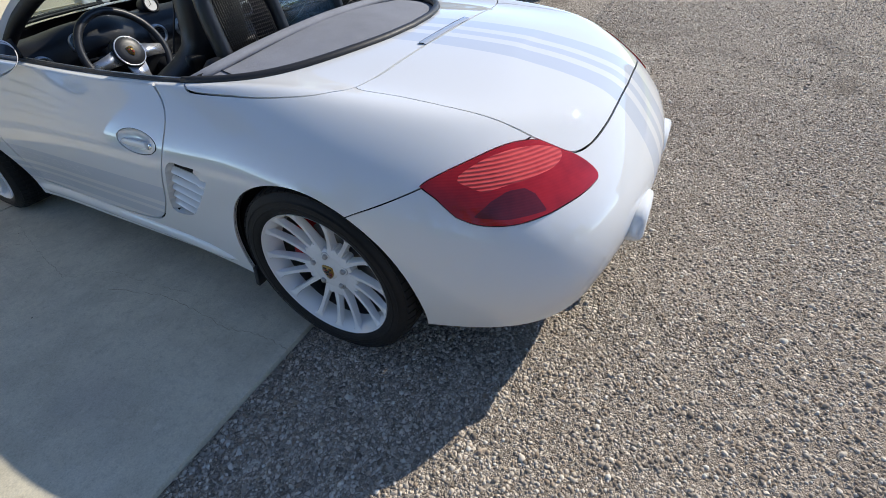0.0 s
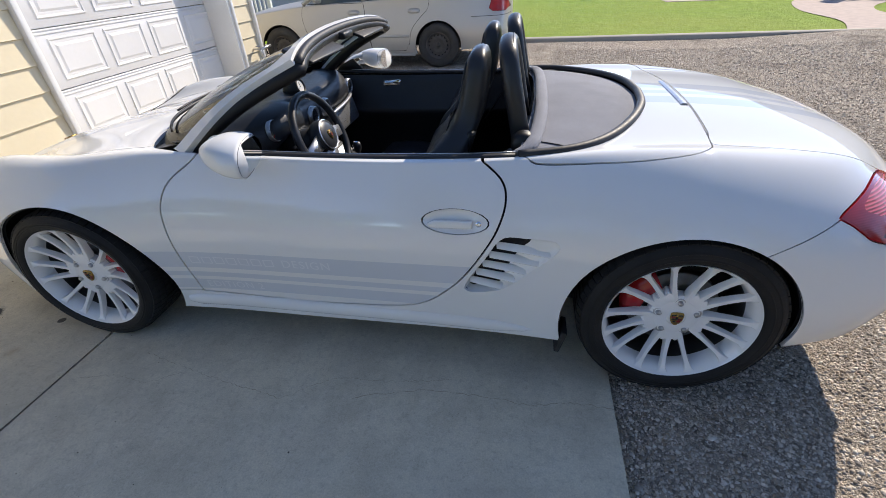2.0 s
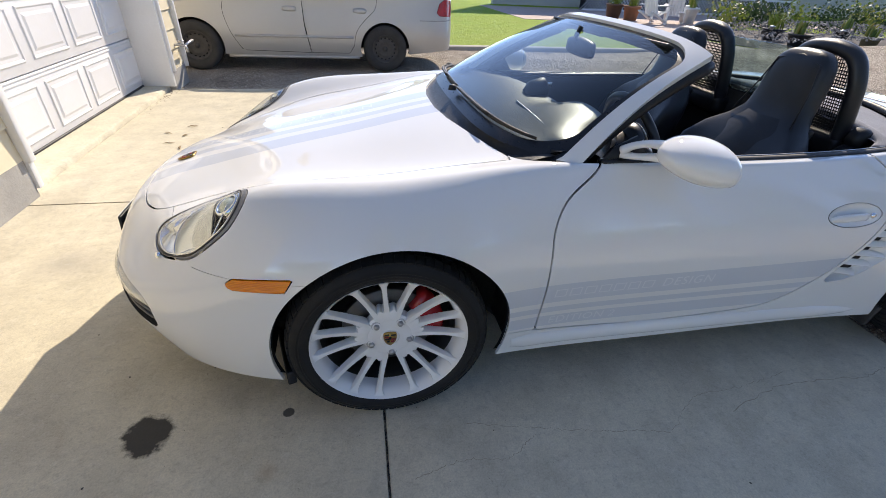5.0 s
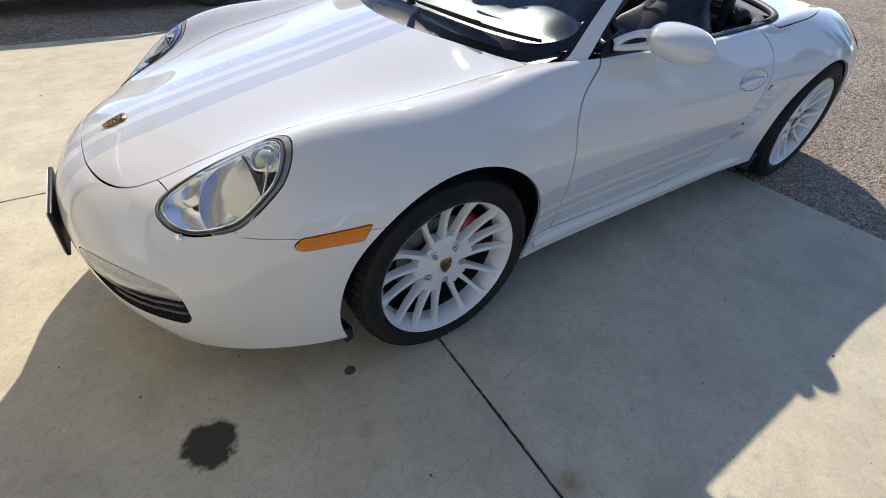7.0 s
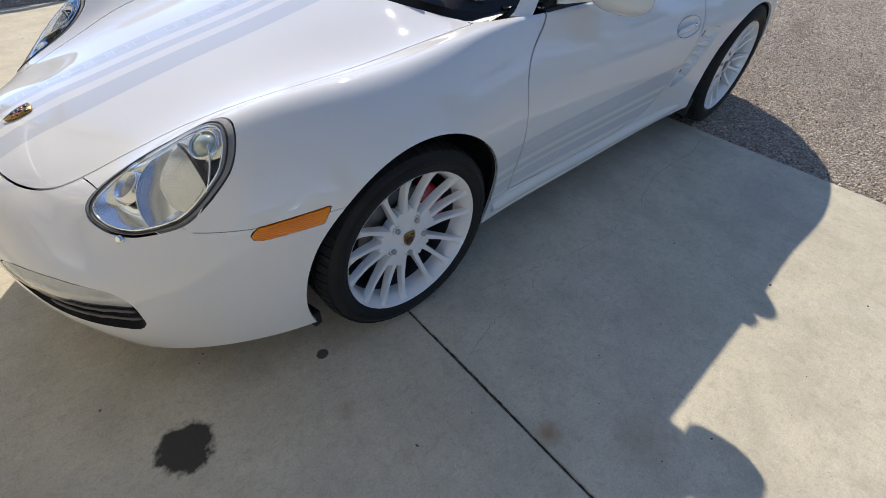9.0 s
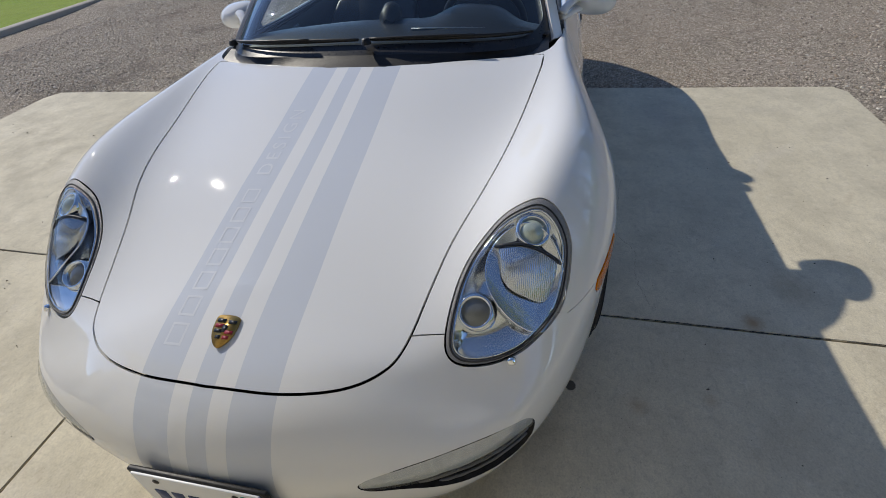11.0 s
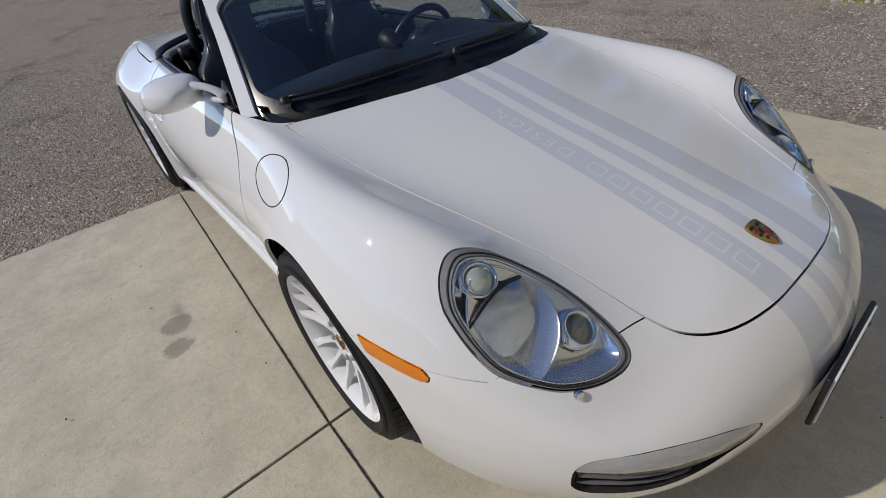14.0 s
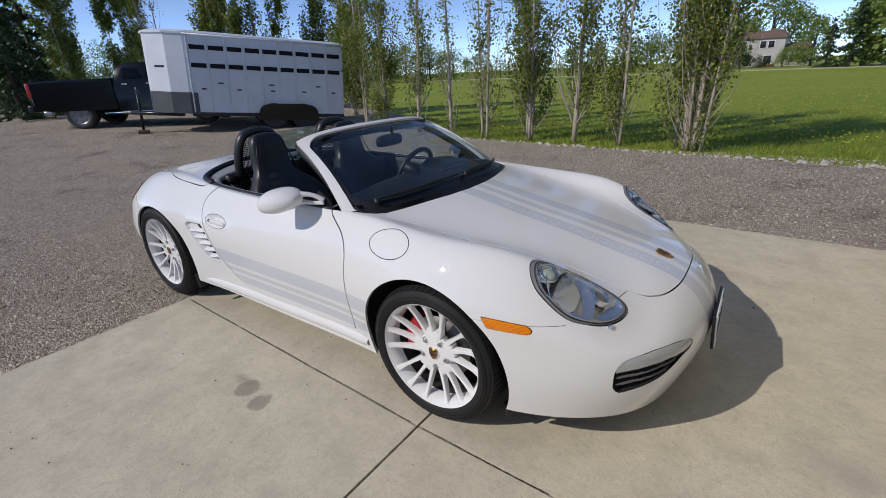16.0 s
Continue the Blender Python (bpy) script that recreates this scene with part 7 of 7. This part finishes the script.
def array_mesh(name, V, F, mat, parent, label=""):
    me = bpy.data.meshes.new(name)
    k = F.shape[1]
    me.vertices.add(len(V)), me.loops.add(F.size), me.polygons.add(len(F))
    me.vertices.foreach_set("co", np.ascontiguousarray(V, dtype=np.float32).reshape(-1))
    me.loops.foreach_set("vertex_index", F.reshape(-1).astype(np.int32))
    me.polygons.foreach_set("loop_start", (np.arange(len(F)) * k).astype(np.int32))
    me.update(), me.validate()
    me.materials.append(mat)
    ob = new(name, me)
    ob.parent = parent
    if label:
        tagged(ob, label)
    return ob


def poplar(x, y, h, seed, stems=1, leafy=1.0, spread=.45, ground_z=0.0, size=.056, group="row of young poplars", bare=0.25, fan=1.0):
    """A narrow upright poplar: stems, steep limbs, and a ragged column of leaves with gaps."""
    rng = np.random.default_rng(seed)
    kind = "several slim stems" if stems > 1 else ("sparse leaves" if leafy < .5 else "one pale stem")
    tree = thing("tree", "upright young poplar with %s and fresh green leaves" % kind, "tree", (x, y, ground_z - .03), group)
    lumps, spots = [], []
    for s in range(stems):
        ox, oy = (0, 0) if stems == 1 else (rng.normal(0, .10) * fan, rng.normal(0, .10) * fan)
        lean = rng.normal(0, .035, 2) + (np.array([ox, oy]) * .9 if stems > 1 else 0)
        hh = h * rng.uniform(.75, 1.0) if stems > 1 else h
        path = smooth_line([(ox + lean[0] * k * hh * .4 + rng.normal(0, .02) * k, oy + lean[1] * k * hh * .4 + rng.normal(0, .02) * k, hh * k) for k in (0, .15, .35, .6, .8, 1)], 16)
        r0 = .046 * h / 5 * (1 if stems == 1 else .62)
        lumps.append(tube(path, [max(.006, r0 * (1 - .9 * i / 15)) for i in range(16)], 7))
        for b in range(int((46 if stems == 1 else 22) * h / 5)):
            t = rng.uniform(.03, .97)
            base = path[int(t * 15)]
            a = rng.uniform(0, 6.283)
            ln = spread * rng.uniform(.4, 1.35) * (1.05 - .6 * t) * (h / 5) ** .6
            tip = base + np.array([math.cos(a) * ln * .72, math.sin(a) * ln * .72, ln * rng.uniform(1.0, 2.6)])
            mid = (base + tip) / 2 + np.array([math.cos(a) * ln * .10, math.sin(a) * ln * .10, -ln * .12])
            limb = smooth_line([base, mid, tip], 7)
            lumps.append(tube(limb, np.linspace(r0 * .32 * (1.1 - t), .003, 7), 5))
            if t < bare and rng.random() < .55:
                continue
            n = int(rng.poisson(185 * leafy))
            if rng.random() < .15:
                n = n // 5
            for q in range(n):
                spots.append(limb[rng.integers(2, 7)] + rng.normal(0, .085, 3) * (1.0, 1.0, 1.3))
    mesh_part("trunk", *joined(*lumps), M_BARK, tree)
    if spots:
        V, F = leaves(spots, size, rng)
        array_mesh("crown", V, F, M_LEAF, tree)
    return tree


ROW = [(.05, 4.6, 10, .80, .55, 1.9), (1.25, 5.2, 2, .75, .40, .7), (2.25, 5.6, 1, 1.5, .46, 1), (3.30, 5.8, 3, 1.3, .50, .6), (4.40, 5.2, 3, .34, .42, .8), (5.45, 4.8, 1, .26, .34, 1), (6.52, 5.4, 1, .75, .42, 1), (7.60, 5.6, 1, 1.4, .40, 1), (9.05, 6.0, 2, .85, .45, .6)]
for k, (x, h, stems, leafy, spread, fan) in enumerate(ROW):
    poplar(x, -7.28 - .02 * x - (.55 if k == 8 else 0), h * 1.15, 20 + k, stems, leafy, spread * 1.35, fan=fan)
for k, (x, y, h, leafy) in enumerate(((11.2, -9.6, 7.0, 1.2), (12.6, -11.0, 7.6, 1.3), (14.4, -10.9, 7.4, 1.2), (15.0, -10.0, 7.0, 1.3), (15.7, -9.0, 7.0, .25), (16.0, -8.5, 7.4, 1.2), (16.5, -7.8, 7.6, 1.4), (17.2, -8.3, 7.2, 1.3), (20.8, -7.8, 8.2, .05), (21.4, -6.5, 6.6, 1.2), (22.0, -4.9, 8.4, 1.8), (30, -11, 8.0, 1.2))):
    poplar(x, y, h, 60 + k, 2, leafy, .62, rise(x) * .5, .085, "tall poplars behind the trailer")


def spruce(x, y, h, seed, group="dark spruces"):
    """A conifer: drooping boughs carrying many short sprays."""
    rng = np.random.default_rng(seed)
    tree = thing("spruce", "dark green spruce with drooping boughs", "tree", (x, y, -.05), group)
    lumps, spots = [tube([(0, 0, 0), (0, 0, h)], [h * .022, .02], 7)], []
    for k in range(int(h * 9)):
        t = rng.uniform(.05, .98)
        a = rng.uniform(0, 6.283)
        ln = h * .26 * (1 - t) ** .85 * rng.uniform(.7, 1.15) + .12
        tip = np.array([math.cos(a) * ln, math.sin(a) * ln, h * t - ln * .25])
        limb = smooth_line([(0, 0, h * t), tip * (.5, .5, 1) + np.array([0, 0, ln * .12]), tip], 6)
        lumps.append(tube(limb, np.linspace(h * .005, .006, 6), 4))
        for q in range(60):
            spots.append(limb[rng.integers(1, 6)] + rng.normal(0, .07 * h / 6, 3))
    mesh_part("trunk", *joined(*lumps), M_BARK_DARK, tree)
    V, F = leaves(spots, .028 * h, rng, .6)
    array_mesh("crown", V, F, M_LEAF_DARK, tree)


for k, (x, y, h) in enumerate(((22.6, -3.1, 6.0), (26.2, -4.0, 7.4), (24.2, -4.4, 5.0), (30.0, -4.9, 7.6), (-6.4, -80, 6.0), (-8.6, -78, 8.0))):
    spruce(x, y, h, 90 + k)


def round_tree(x, y, h, w, seed, mat=None, group="distant broadleaf trees"):
    """A broad tree: forked limbs and many leaf clumps of uneven size."""
    rng = np.random.default_rng(seed)
    tree = thing("tree", "distant broadleaf tree with a ragged green crown", "tree", (x, y, -.05), group)
    lumps, spots = [tube([(0, 0, 0), (.1, 0, h * .4), (0, .1, h * .7)], [h * .03, h * .022, h * .01], 7)], []
    for k in range(26):
        a, t = rng.uniform(0, 6.283), rng.uniform(.12, 1)
        r = w * math.sin(math.pi * min(.95, t * .85 + .12)) * rng.uniform(.45, 1.0)
        tip = np.array([math.cos(a) * r, math.sin(a) * r, h * t])
        lumps.append(tube(smooth_line([(0, 0, h * t * .55), tip * (.4, .4, .85), tip], 5), np.linspace(h * .009, .01, 5), 4))
        c = rng.uniform(.10, .22) * w * 1.6
        for q in range(250):
            spots.append(tip + rng.normal(0, c * .6, 3))
    mesh_part("trunk", *joined(*lumps), M_BARK_DARK, tree)
    V, F = leaves(spots, .034 * h, rng)
    array_mesh("crown", V, F, mat or M_LEAF_FAR, tree)


for k, (x, y, h, w) in enumerate(((-24, -52, 12, 5), (-29, -49, 13, 5.5), (-22, -58, 13, 5), (-36, -52, 14, 6), (-10.6, -84, 10, 3.6), (-12.9, -80, 13, 4.2), (-15.5, -74, 15, 5), (-5.6, -97, 7, 3), (.8, -120, 14, 7), (6, -112, 9, 6), (50, -8, 9, 6), (44, 2, 8, 5), *[(8 + 70 * math.sin(a), -24 - 74 * math.cos(a), 5.0 + 1.6 * math.sin(9 * a), 4.6 + 1.2 * math.cos(7 * a)) for a in np.linspace(.02, 1.75, 26)])):
    round_tree(x, y, h, w, 130 + k)

# grass at the foot of the trees, and pale stones along the gravel's edge
rng = np.random.default_rng(77)
n_b = 26000
bx = rng.uniform(-8, 15, n_b)
by = -7.0 - .02 * bx - rng.exponential(2.2, n_b)
by = np.minimum(by, np.interp(bx, [-8, -2.5, 5, 9, 16], [-5.9, -6.4, -7.1, -10.3, -13.6]))
spots = np.stack([bx, by, np.full(n_b, -.04)], 1)
a = rng.uniform(0, 6.283, n_b)
hgt = rng.uniform(.03, .095, n_b) * np.where(rng.random(n_b) < .03, 2.2, 1)
d = np.stack([np.cos(a), np.sin(a), np.zeros(n_b)], 1) * .008
lean = rng.normal(0, .35, (n_b, 3)) * hgt[:, None]
lean[:, 2] = 0
V = np.stack([spots - d, spots + d, spots + lean + np.array([0, 0, 1]) * hgt[:, None]], 1).reshape(-1, 3)
M_BLADE = leaf_material("grass_blade", (.16, .22, .024), (.28, .36, .043), (.38, .37, .10))
meadow = array_mesh("meadow_grass", V, np.arange(3 * n_b).reshape(-1, 3), M_BLADE, None)
tagged(meadow, "tall meadow grass at the edge of the gravel", "grass", kind="stuff")
n_d = 3200
c = np.stack([rng.uniform(-9, 8, n_d), -8 - rng.exponential(13, n_d), rng.uniform(.06, .14, n_d)], 1)
k6 = np.arange(6) * math.pi / 3
ring = np.stack([np.cos(k6), np.sin(k6), np.zeros(6)], 1) * .017
V = np.concatenate([c[:, None] + ring[None], (c + np.array([0, 0, .012]))[:, None]], 1).reshape(-1, 3)
i7 = 7 * np.arange(n_d)[:, None]
F = np.concatenate([np.concatenate([i7 + k, i7 + (k + 1) % 6, i7 + 6], 1) for k in range(6)], 0)
dand = array_mesh("dandelions", V, F, plain("dandelion_yellow", (.85, .72, .05), .7), None)
tagged(dand, "yellow dandelion heads in the meadow", "flowers", kind="stuff")
erng = random.Random(14)
ed = [(x + erng.uniform(-.1, .1), np.interp(x, [-8, -2.5, 5, 9], [-5.85, -6.35, -7.02, -10.2]) + erng.uniform(-.12, .10)) for x in np.linspace(-7, 7, 260)]
M_PALESTONE = plain("pale_field_stone", (.42, .39, .34), .9, vary=.3, scale=20, bump=.4, bump_scale=60)
stones("edge_stones", ed, (.02, .07), M_PALESTONE, "pale stones along the edge of the gravel", .0, 9)

# ---- farmhouse across the field ----
M_HOUSE = plain("pale_house_siding", (.46, .44, .41), .7, vary=.05, scale=.5)
M_HROOF = plain("brown_house_roof", (.16, .10, .075), .9, vary=.2, scale=.6)
M_WINDOW = plain("dark_window_glass", (.03, .035, .045), .1, vary=.1)
house = thing("house", "two-storey pale house with a brown roof across the field", "house", (2.1, -106, 0))
hm = pose(0, 0, 0, 0, 0, -6) @ Matrix.Diagonal((.95, .8, .92, 1))
mesh_part("wall", *moved(joined(box_lump((8.6, 7, 5.2), (0, 0, 2.6), 0), box_lump((4.2, 5, 2.9), (-6.2, .6, 1.45), 0), box_lump((5, 6, 3.2), (6.4, -.5, 1.6), 0)), hm), M_HOUSE, house, smooth=False)


def gable(w, d, z, top, cx, cy, over=.4):
    return loft([[(cx + sx * (w / 2 + over), cy - d / 2 - over, z), (cx + sx * (w / 2 - w * .12), cy, top), (cx + sx * (w / 2 + over), cy + d / 2 + over, z)] for sx in (-1, 1)])


for g in ((8.6, 7, 5.15, 6.7, 0, 0), (4.2, 5, 2.85, 4.2, -6.2, .6), (5, 6, 3.15, 4.9, 6.4, -.5)):
    mesh_part("roof", *moved(gable(*g), hm), M_HROOF, house, smooth=False)
for x, z, w_, h_ in ((-2.2, 4.1, .9, 1.2), (-.9, 4.1, .9, 1.2), (2.4, 4.1, 1.1, 1.2), (-2.0, 1.3, 1.2, 1.5), (1.2, 1.2, 1.6, 2.0), (-6.0, 1.4, 1.4, 1.3), (6.2, 1.5, 1.6, 1.3)):
    face = 3.52 if abs(x) < 4 else (3.12 if x < 0 else 2.52)
    win = mesh_part("window", *moved(box_lump((w_ + .2, .12, h_ + .2), (x, face, z), .02), hm), M_TRIM, house)
    mesh_part("pane", *moved(box_lump((w_, .14, h_), (x, face + .02, z), 0), hm), M_WINDOW, win)
for x in (-1.6, 2.6):
    mesh_part("chimney", *moved(box_lump((.5, .5, .9), (x, -.6, 6.6), .03), hm), M_HROOF, house)
mesh_part("porch_step", *moved(box_lump((2.4, 1.2, .5), (-2.0, 4.1, .25), .03), hm), M_BLOCK, house)
barn = thing("shed", "small white shed far across the field", "shed", (6.6, -60, 0))
mesh_part("wall", *box_lump((2.4, 2.4, 2.6), (0, 0, 1.3), 0), M_HOUSE, barn, smooth=False)
mesh_part("roof", *gable(2.4, 2.4, 2.6, 3.6, 0, 0, .2), M_HROOF, barn, smooth=False)
far_drive = mesh_part("far_drive", *box_lump((90, 2.6, .06), (12, -76, -.02), 0), M_CURB, smooth=False)
tagged(far_drive, "pale gravel drive across the far side of the field", "road", kind="structure")

round_tree(4.4, -99, 3.2, 2.0, 300, M_LEAF_DARK, "shrubs before the house")
round_tree(-1.9, -98, 2.8, 1.6, 301, None, "shrubs before the house")
round_tree(1.2, -98, 2.0, 1.4, 302, M_LEAF_DARK, "shrubs before the house")

# ---- garden beside the lawn ----
M_PAVER = plain("pinkish_path_pavers", (.42, .33, .29), .85, vary=.18, scale=6, bump=.4, bump_scale=60)
M_POT = plain("dark_planter", (.03, .03, .032), .6, vary=.2)
M_TERRA = plain("terracotta_pot", (.36, .16, .09), .8, vary=.15)
M_WHITEWOOD = plain("white_painted_wood", (.72, .72, .72), .55, vary=.06)
path_l = smooth_line([(7.55, 7.75), (8.15, 9.2), (8.3, 11.2), (9.2, 13.5), (11.0, 15.5)], 30)
path_r = smooth_line([(10.3, 7.80), (9.75, 8.9), (9.7, 10.8), (11.2, 12.6), (14.5, 13.6)], 30)
garden_path = mesh_part("garden_path", *loft([[(*a, .012), (*((a + b) / 2), .016), (*b, .012)] for a, b in zip(path_l, path_r)], False, False), M_PAVER)
tagged(garden_path, "curved path of pinkish pavers through the lawn", "path", kind="structure")
patio = mesh_part("patio", *box_lump((16, 6.0, .04), (14, 17.2, .0), 0), M_PAVER, smooth=False)
tagged(patio, "paved patio beyond the lawn", "patio", kind="structure")
bed_edge = smooth_line([(10.5, 7.86), (9.95, 8.9), (10.0, 10.6), (11.5, 12.2), (15, 12.8), (20, 11), (20, 8.2)], 40).tolist()
bed = sheet("stone_bed", bed_edge, .012, plain("dark_mulch", (.07, .06, .055), .95, vary=.4, scale=12, bump=.6, bump_scale=60), "dark bed of river stones", "garden bed")
spots = []
brng = random.Random(8)
while len(spots) < 2200:
    p = (brng.uniform(9.9, 17), brng.uniform(7.9, 12.4))
    if inside_curve(bed_edge, np.array([p[0]]), np.array([p[1]]))[0] < -.05:
        spots.append(p)
stones("river_stones", spots, (.018, .048), plain("river_stone", (.17, .165, .16), .7, vary=.35, scale=8), "grey river stones in the garden bed", .045, 12)


def planter(x, y, r, h, mat, label, plant, seed):
    """A flared pot with a rim and a plant that grows in it."""
    pot = thing("planter", label, "planter", (x, y, 0), "planters by the lawn")
    mesh_part("pot", *lathe([(0, .0), (r * .72, 0), (r * .98, h * .88), (r * 1.08, h * .88), (r * 1.08, h), (r * .93, h), (r * .90, h * .9), (0, h * .88)], 28, "z"), mat, pot)
    rng = np.random.default_rng(seed)
    lumps = []
    for k in range(26 if plant == "blade" else 9):
        a, l = rng.uniform(0, 6.283), rng.uniform(.5, 1.1) * (.42 if plant == "blade" else .34)
        o = rng.normal(0, r * .35, 2)
        sp = (.55 if plant == "blade" else .18) * l
        pth = smooth_line([(o[0], o[1], h * .88), (o[0] + math.cos(a) * sp * .35, o[1] + math.sin(a) * sp * .35, h + l * .6), (o[0] + math.cos(a) * sp, o[1] + math.sin(a) * sp, h + l * .9)], 8)
        lumps.append(tube(pth, (np.array([.9, 1.2, 1.3, 1.2, 1.0, .8, .5, .1]) * (.016 if plant == "blade" else .034)).tolist(), 6, flat=.22 if plant == "blade" else .8))
    pl = mesh_part("plant", *joined(*lumps), M_BLADE if plant == "blade" else M_LEAF, pot)


for k, (x, y, r, h, plant) in enumerate(((11.6, 8.75, .26, .34, "spike"), (13.75, 8.6, .22, .34, "spike"), (14.9, 10.4, .24, .34, "spike"), (12.2, 10.2, .28, .32, "blade"), (13.3, 11.4, .30, .32, "blade"), (14.2, 12.2, .30, .30, "blade"), (16.2, 9.2, .24, .3, "blade"))):
    planter(x, y, r, h, M_POT if k != 1 else plain("olive_planter", (.20, .19, .12), .7), "dark planter with %s, standing among river stones" % ("upright fleshy shoots" if plant == "spike" else "green strap leaves"), plant, 40 + k)
planter(9.75, 15.0, .3, .55, plain("brown_planter", (.10, .05, .035), .7), "tall brown planter standing on the patio", "blade", 61)
planter(10.55, 15.1, .3, .5, M_TERRA, "terracotta planter standing on the patio", "blade", 62)
planter(12.7, 14.6, .24, .55, plain("pale_blue_planter", (.50, .56, .62), .6), "pale blue flared planter on the patio", "blade", 63)


def garden_chair(x, y, turn):
    """A slatted garden chair with raked legs and a fan back."""
    ch = thing("garden_chair", "white slatted wooden garden chair on the patio", "chair", (0, 0, 0), "white garden chairs")
    m = pose(x, y, .02, 0, 0, turn)
    for s in (-1, 1):
        mesh_part("front_leg", *moved(box_lump((.035, .10, .58), (-.32, s * .30, .29), .006), m), M_WHITEWOOD, ch)
        mesh_part("back_leg", *moved(box_lump((.035, .13, .95), (.05, s * .27, .22), .006, 2, pose(0, 0, 0, 0, 68, 0)), m), M_WHITEWOOD, ch)
        mesh_part("armrest", *moved(box_lump((.75, .13, .03), (-.02, s * .35, .59), .008), m), M_WHITEWOOD, ch)
    for k in range(5):
        mesh_part("seat_slat", *moved(box_lump((.09, .56, .02), (-.28 + k * .105, 0, .38 - k * .03), .004), m), M_WHITEWOOD, ch)
        mesh_part("back_slat", *moved(box_lump((.02, .095, .85 + .05 * (2 - abs(k - 2))), (.30, (k - 2) * .105, .68), .004, 2, pose(0, 0, 0, 0, 22, 0)), m), M_WHITEWOOD, ch)


garden_chair(10.7, 13.9, 200)
garden_chair(11.8, 14.3, 230)
for k, (x, y) in enumerate(((11.5, 9.6), (12.6, 12.3), (13.2, 9.0))):
    lamp_s = thing("path_lamp", "small black solar path lamp on a stake", "lamp", (x, y, 0), "solar path lamps")
    mesh_part("stake", *tube([(0, 0, 0), (0, 0, .34)], .010, 8), M_INK, lamp_s)
    mesh_part("lantern", *lathe([(0, .45), (.07, .43), (.075, .41), (.04, .40), (.045, .34), (.02, .33), (0, .33)], 18, "z"), M_STEEL, lamp_s)

# porch skirting and house wall behind the patio, with a hedge
skirt = thing("lattice_skirt", "white diagonal lattice under the porch", "lattice", (0, 0, 0))
bars_l = []
for k in range(70):
    x = 11 + k * .16
    bars_l.append(moved(box_lump((.022, .01, .92), (0, 0, 0), 0), pose(x, 19.6, .38, 0, 45, 0)))
    bars_l.append(moved(box_lump((.022, .01, .92), (0, 0, 0), 0), pose(x, 19.615, .38, 0, -45, 0)))
tagged(mesh_part("lattice_strips", *joined(*bars_l), M_WHITEWOOD, skirt, smooth=False), kind="stuff")
mesh_part("skirt_frame", *joined(box_lump((11.6, .04, .09), (16.6, 19.6, .74), .004), box_lump((11.6, .04, .09), (16.6, 19.6, .04), .004)), M_WHITEWOOD, skirt)
mesh_part("skirt_back", *box_lump((11.6, .04, .8), (16.6, 19.9, .4), 0), M_VOID, skirt)
home = mesh_part("wall_home", *box_lump((26, .3, 5), (20, 21.5, 2.5), 0), M_HOUSE, smooth=False)
tagged(home, "pale sided wall of the home behind the patio", "wall", kind="structure")
for k in range(9):
    rr = np.random.default_rng(500 + k)
    bush = thing("shrub", "low leafy shrub beside the garden bed", "shrub", (13.5 + k * .95, 13.6 + .5 * math.sin(k), 0), "shrubs by the porch")
    sp = rr.normal(0, 1, (420, 3)) * (.34, .34, .26) + (0, 0, .42)
    V, F = leaves(sp[sp[:, 2] > .02].tolist(), .11, rr)
    array_mesh("foliage", V, F, M_LEAF_DARK if k % 3 else M_LEAF, bush)
    mesh_part("stems", *joined(*[tube([(0, 0, 0), (math.cos(a) * .2, math.sin(a) * .2, .45)], [.014, .004], 5) for a in np.linspace(0, 6, 6)]), M_BARK_DARK, bush)

# white railing and hanging pot beyond the garage corner
rail = thing("railing", "white upright railing beyond the garage corner", "railing", (0, 0, 0))
mesh_part("rail_top", *box_lump((4.6, .05, .06), (-6.3, 8.6, 1.15), .006), M_WHITEWOOD, rail)
mesh_part("rail_low", *box_lump((4.6, .05, .06), (-6.3, 8.6, .25), .006), M_WHITEWOOD, rail)
for px in (-8.58, -6.3, -4.02):
    mesh_part("railing_post", *box_lump((.09, .09, 1.32), (px, 8.6, .62), .01), M_WHITEWOOD, rail)
baluster = None
for k in range(42):
    if baluster is None:
        baluster = mesh_part("baluster", *box_lump((.035, .035, .9), (-8.55, 8.6, .70), .004), M_WHITEWOOD, rail)
    else:
        b = new("baluster", baluster.data)
        b.parent, b.location = rail, (k * .11, 0, 0)
M_BLUEWALL = plain("pale_blue_outbuilding", (.40, .43, .50), .7, vary=.08, scale=1.5)
out_b = mesh_part("wall_outbuilding", *box_lump((12, .2, 3), (-9.5, 11.5, 1.5), 0), M_BLUEWALL, smooth=False)
tagged(out_b, "pale blue-grey wall of an outbuilding", "wall", kind="structure")
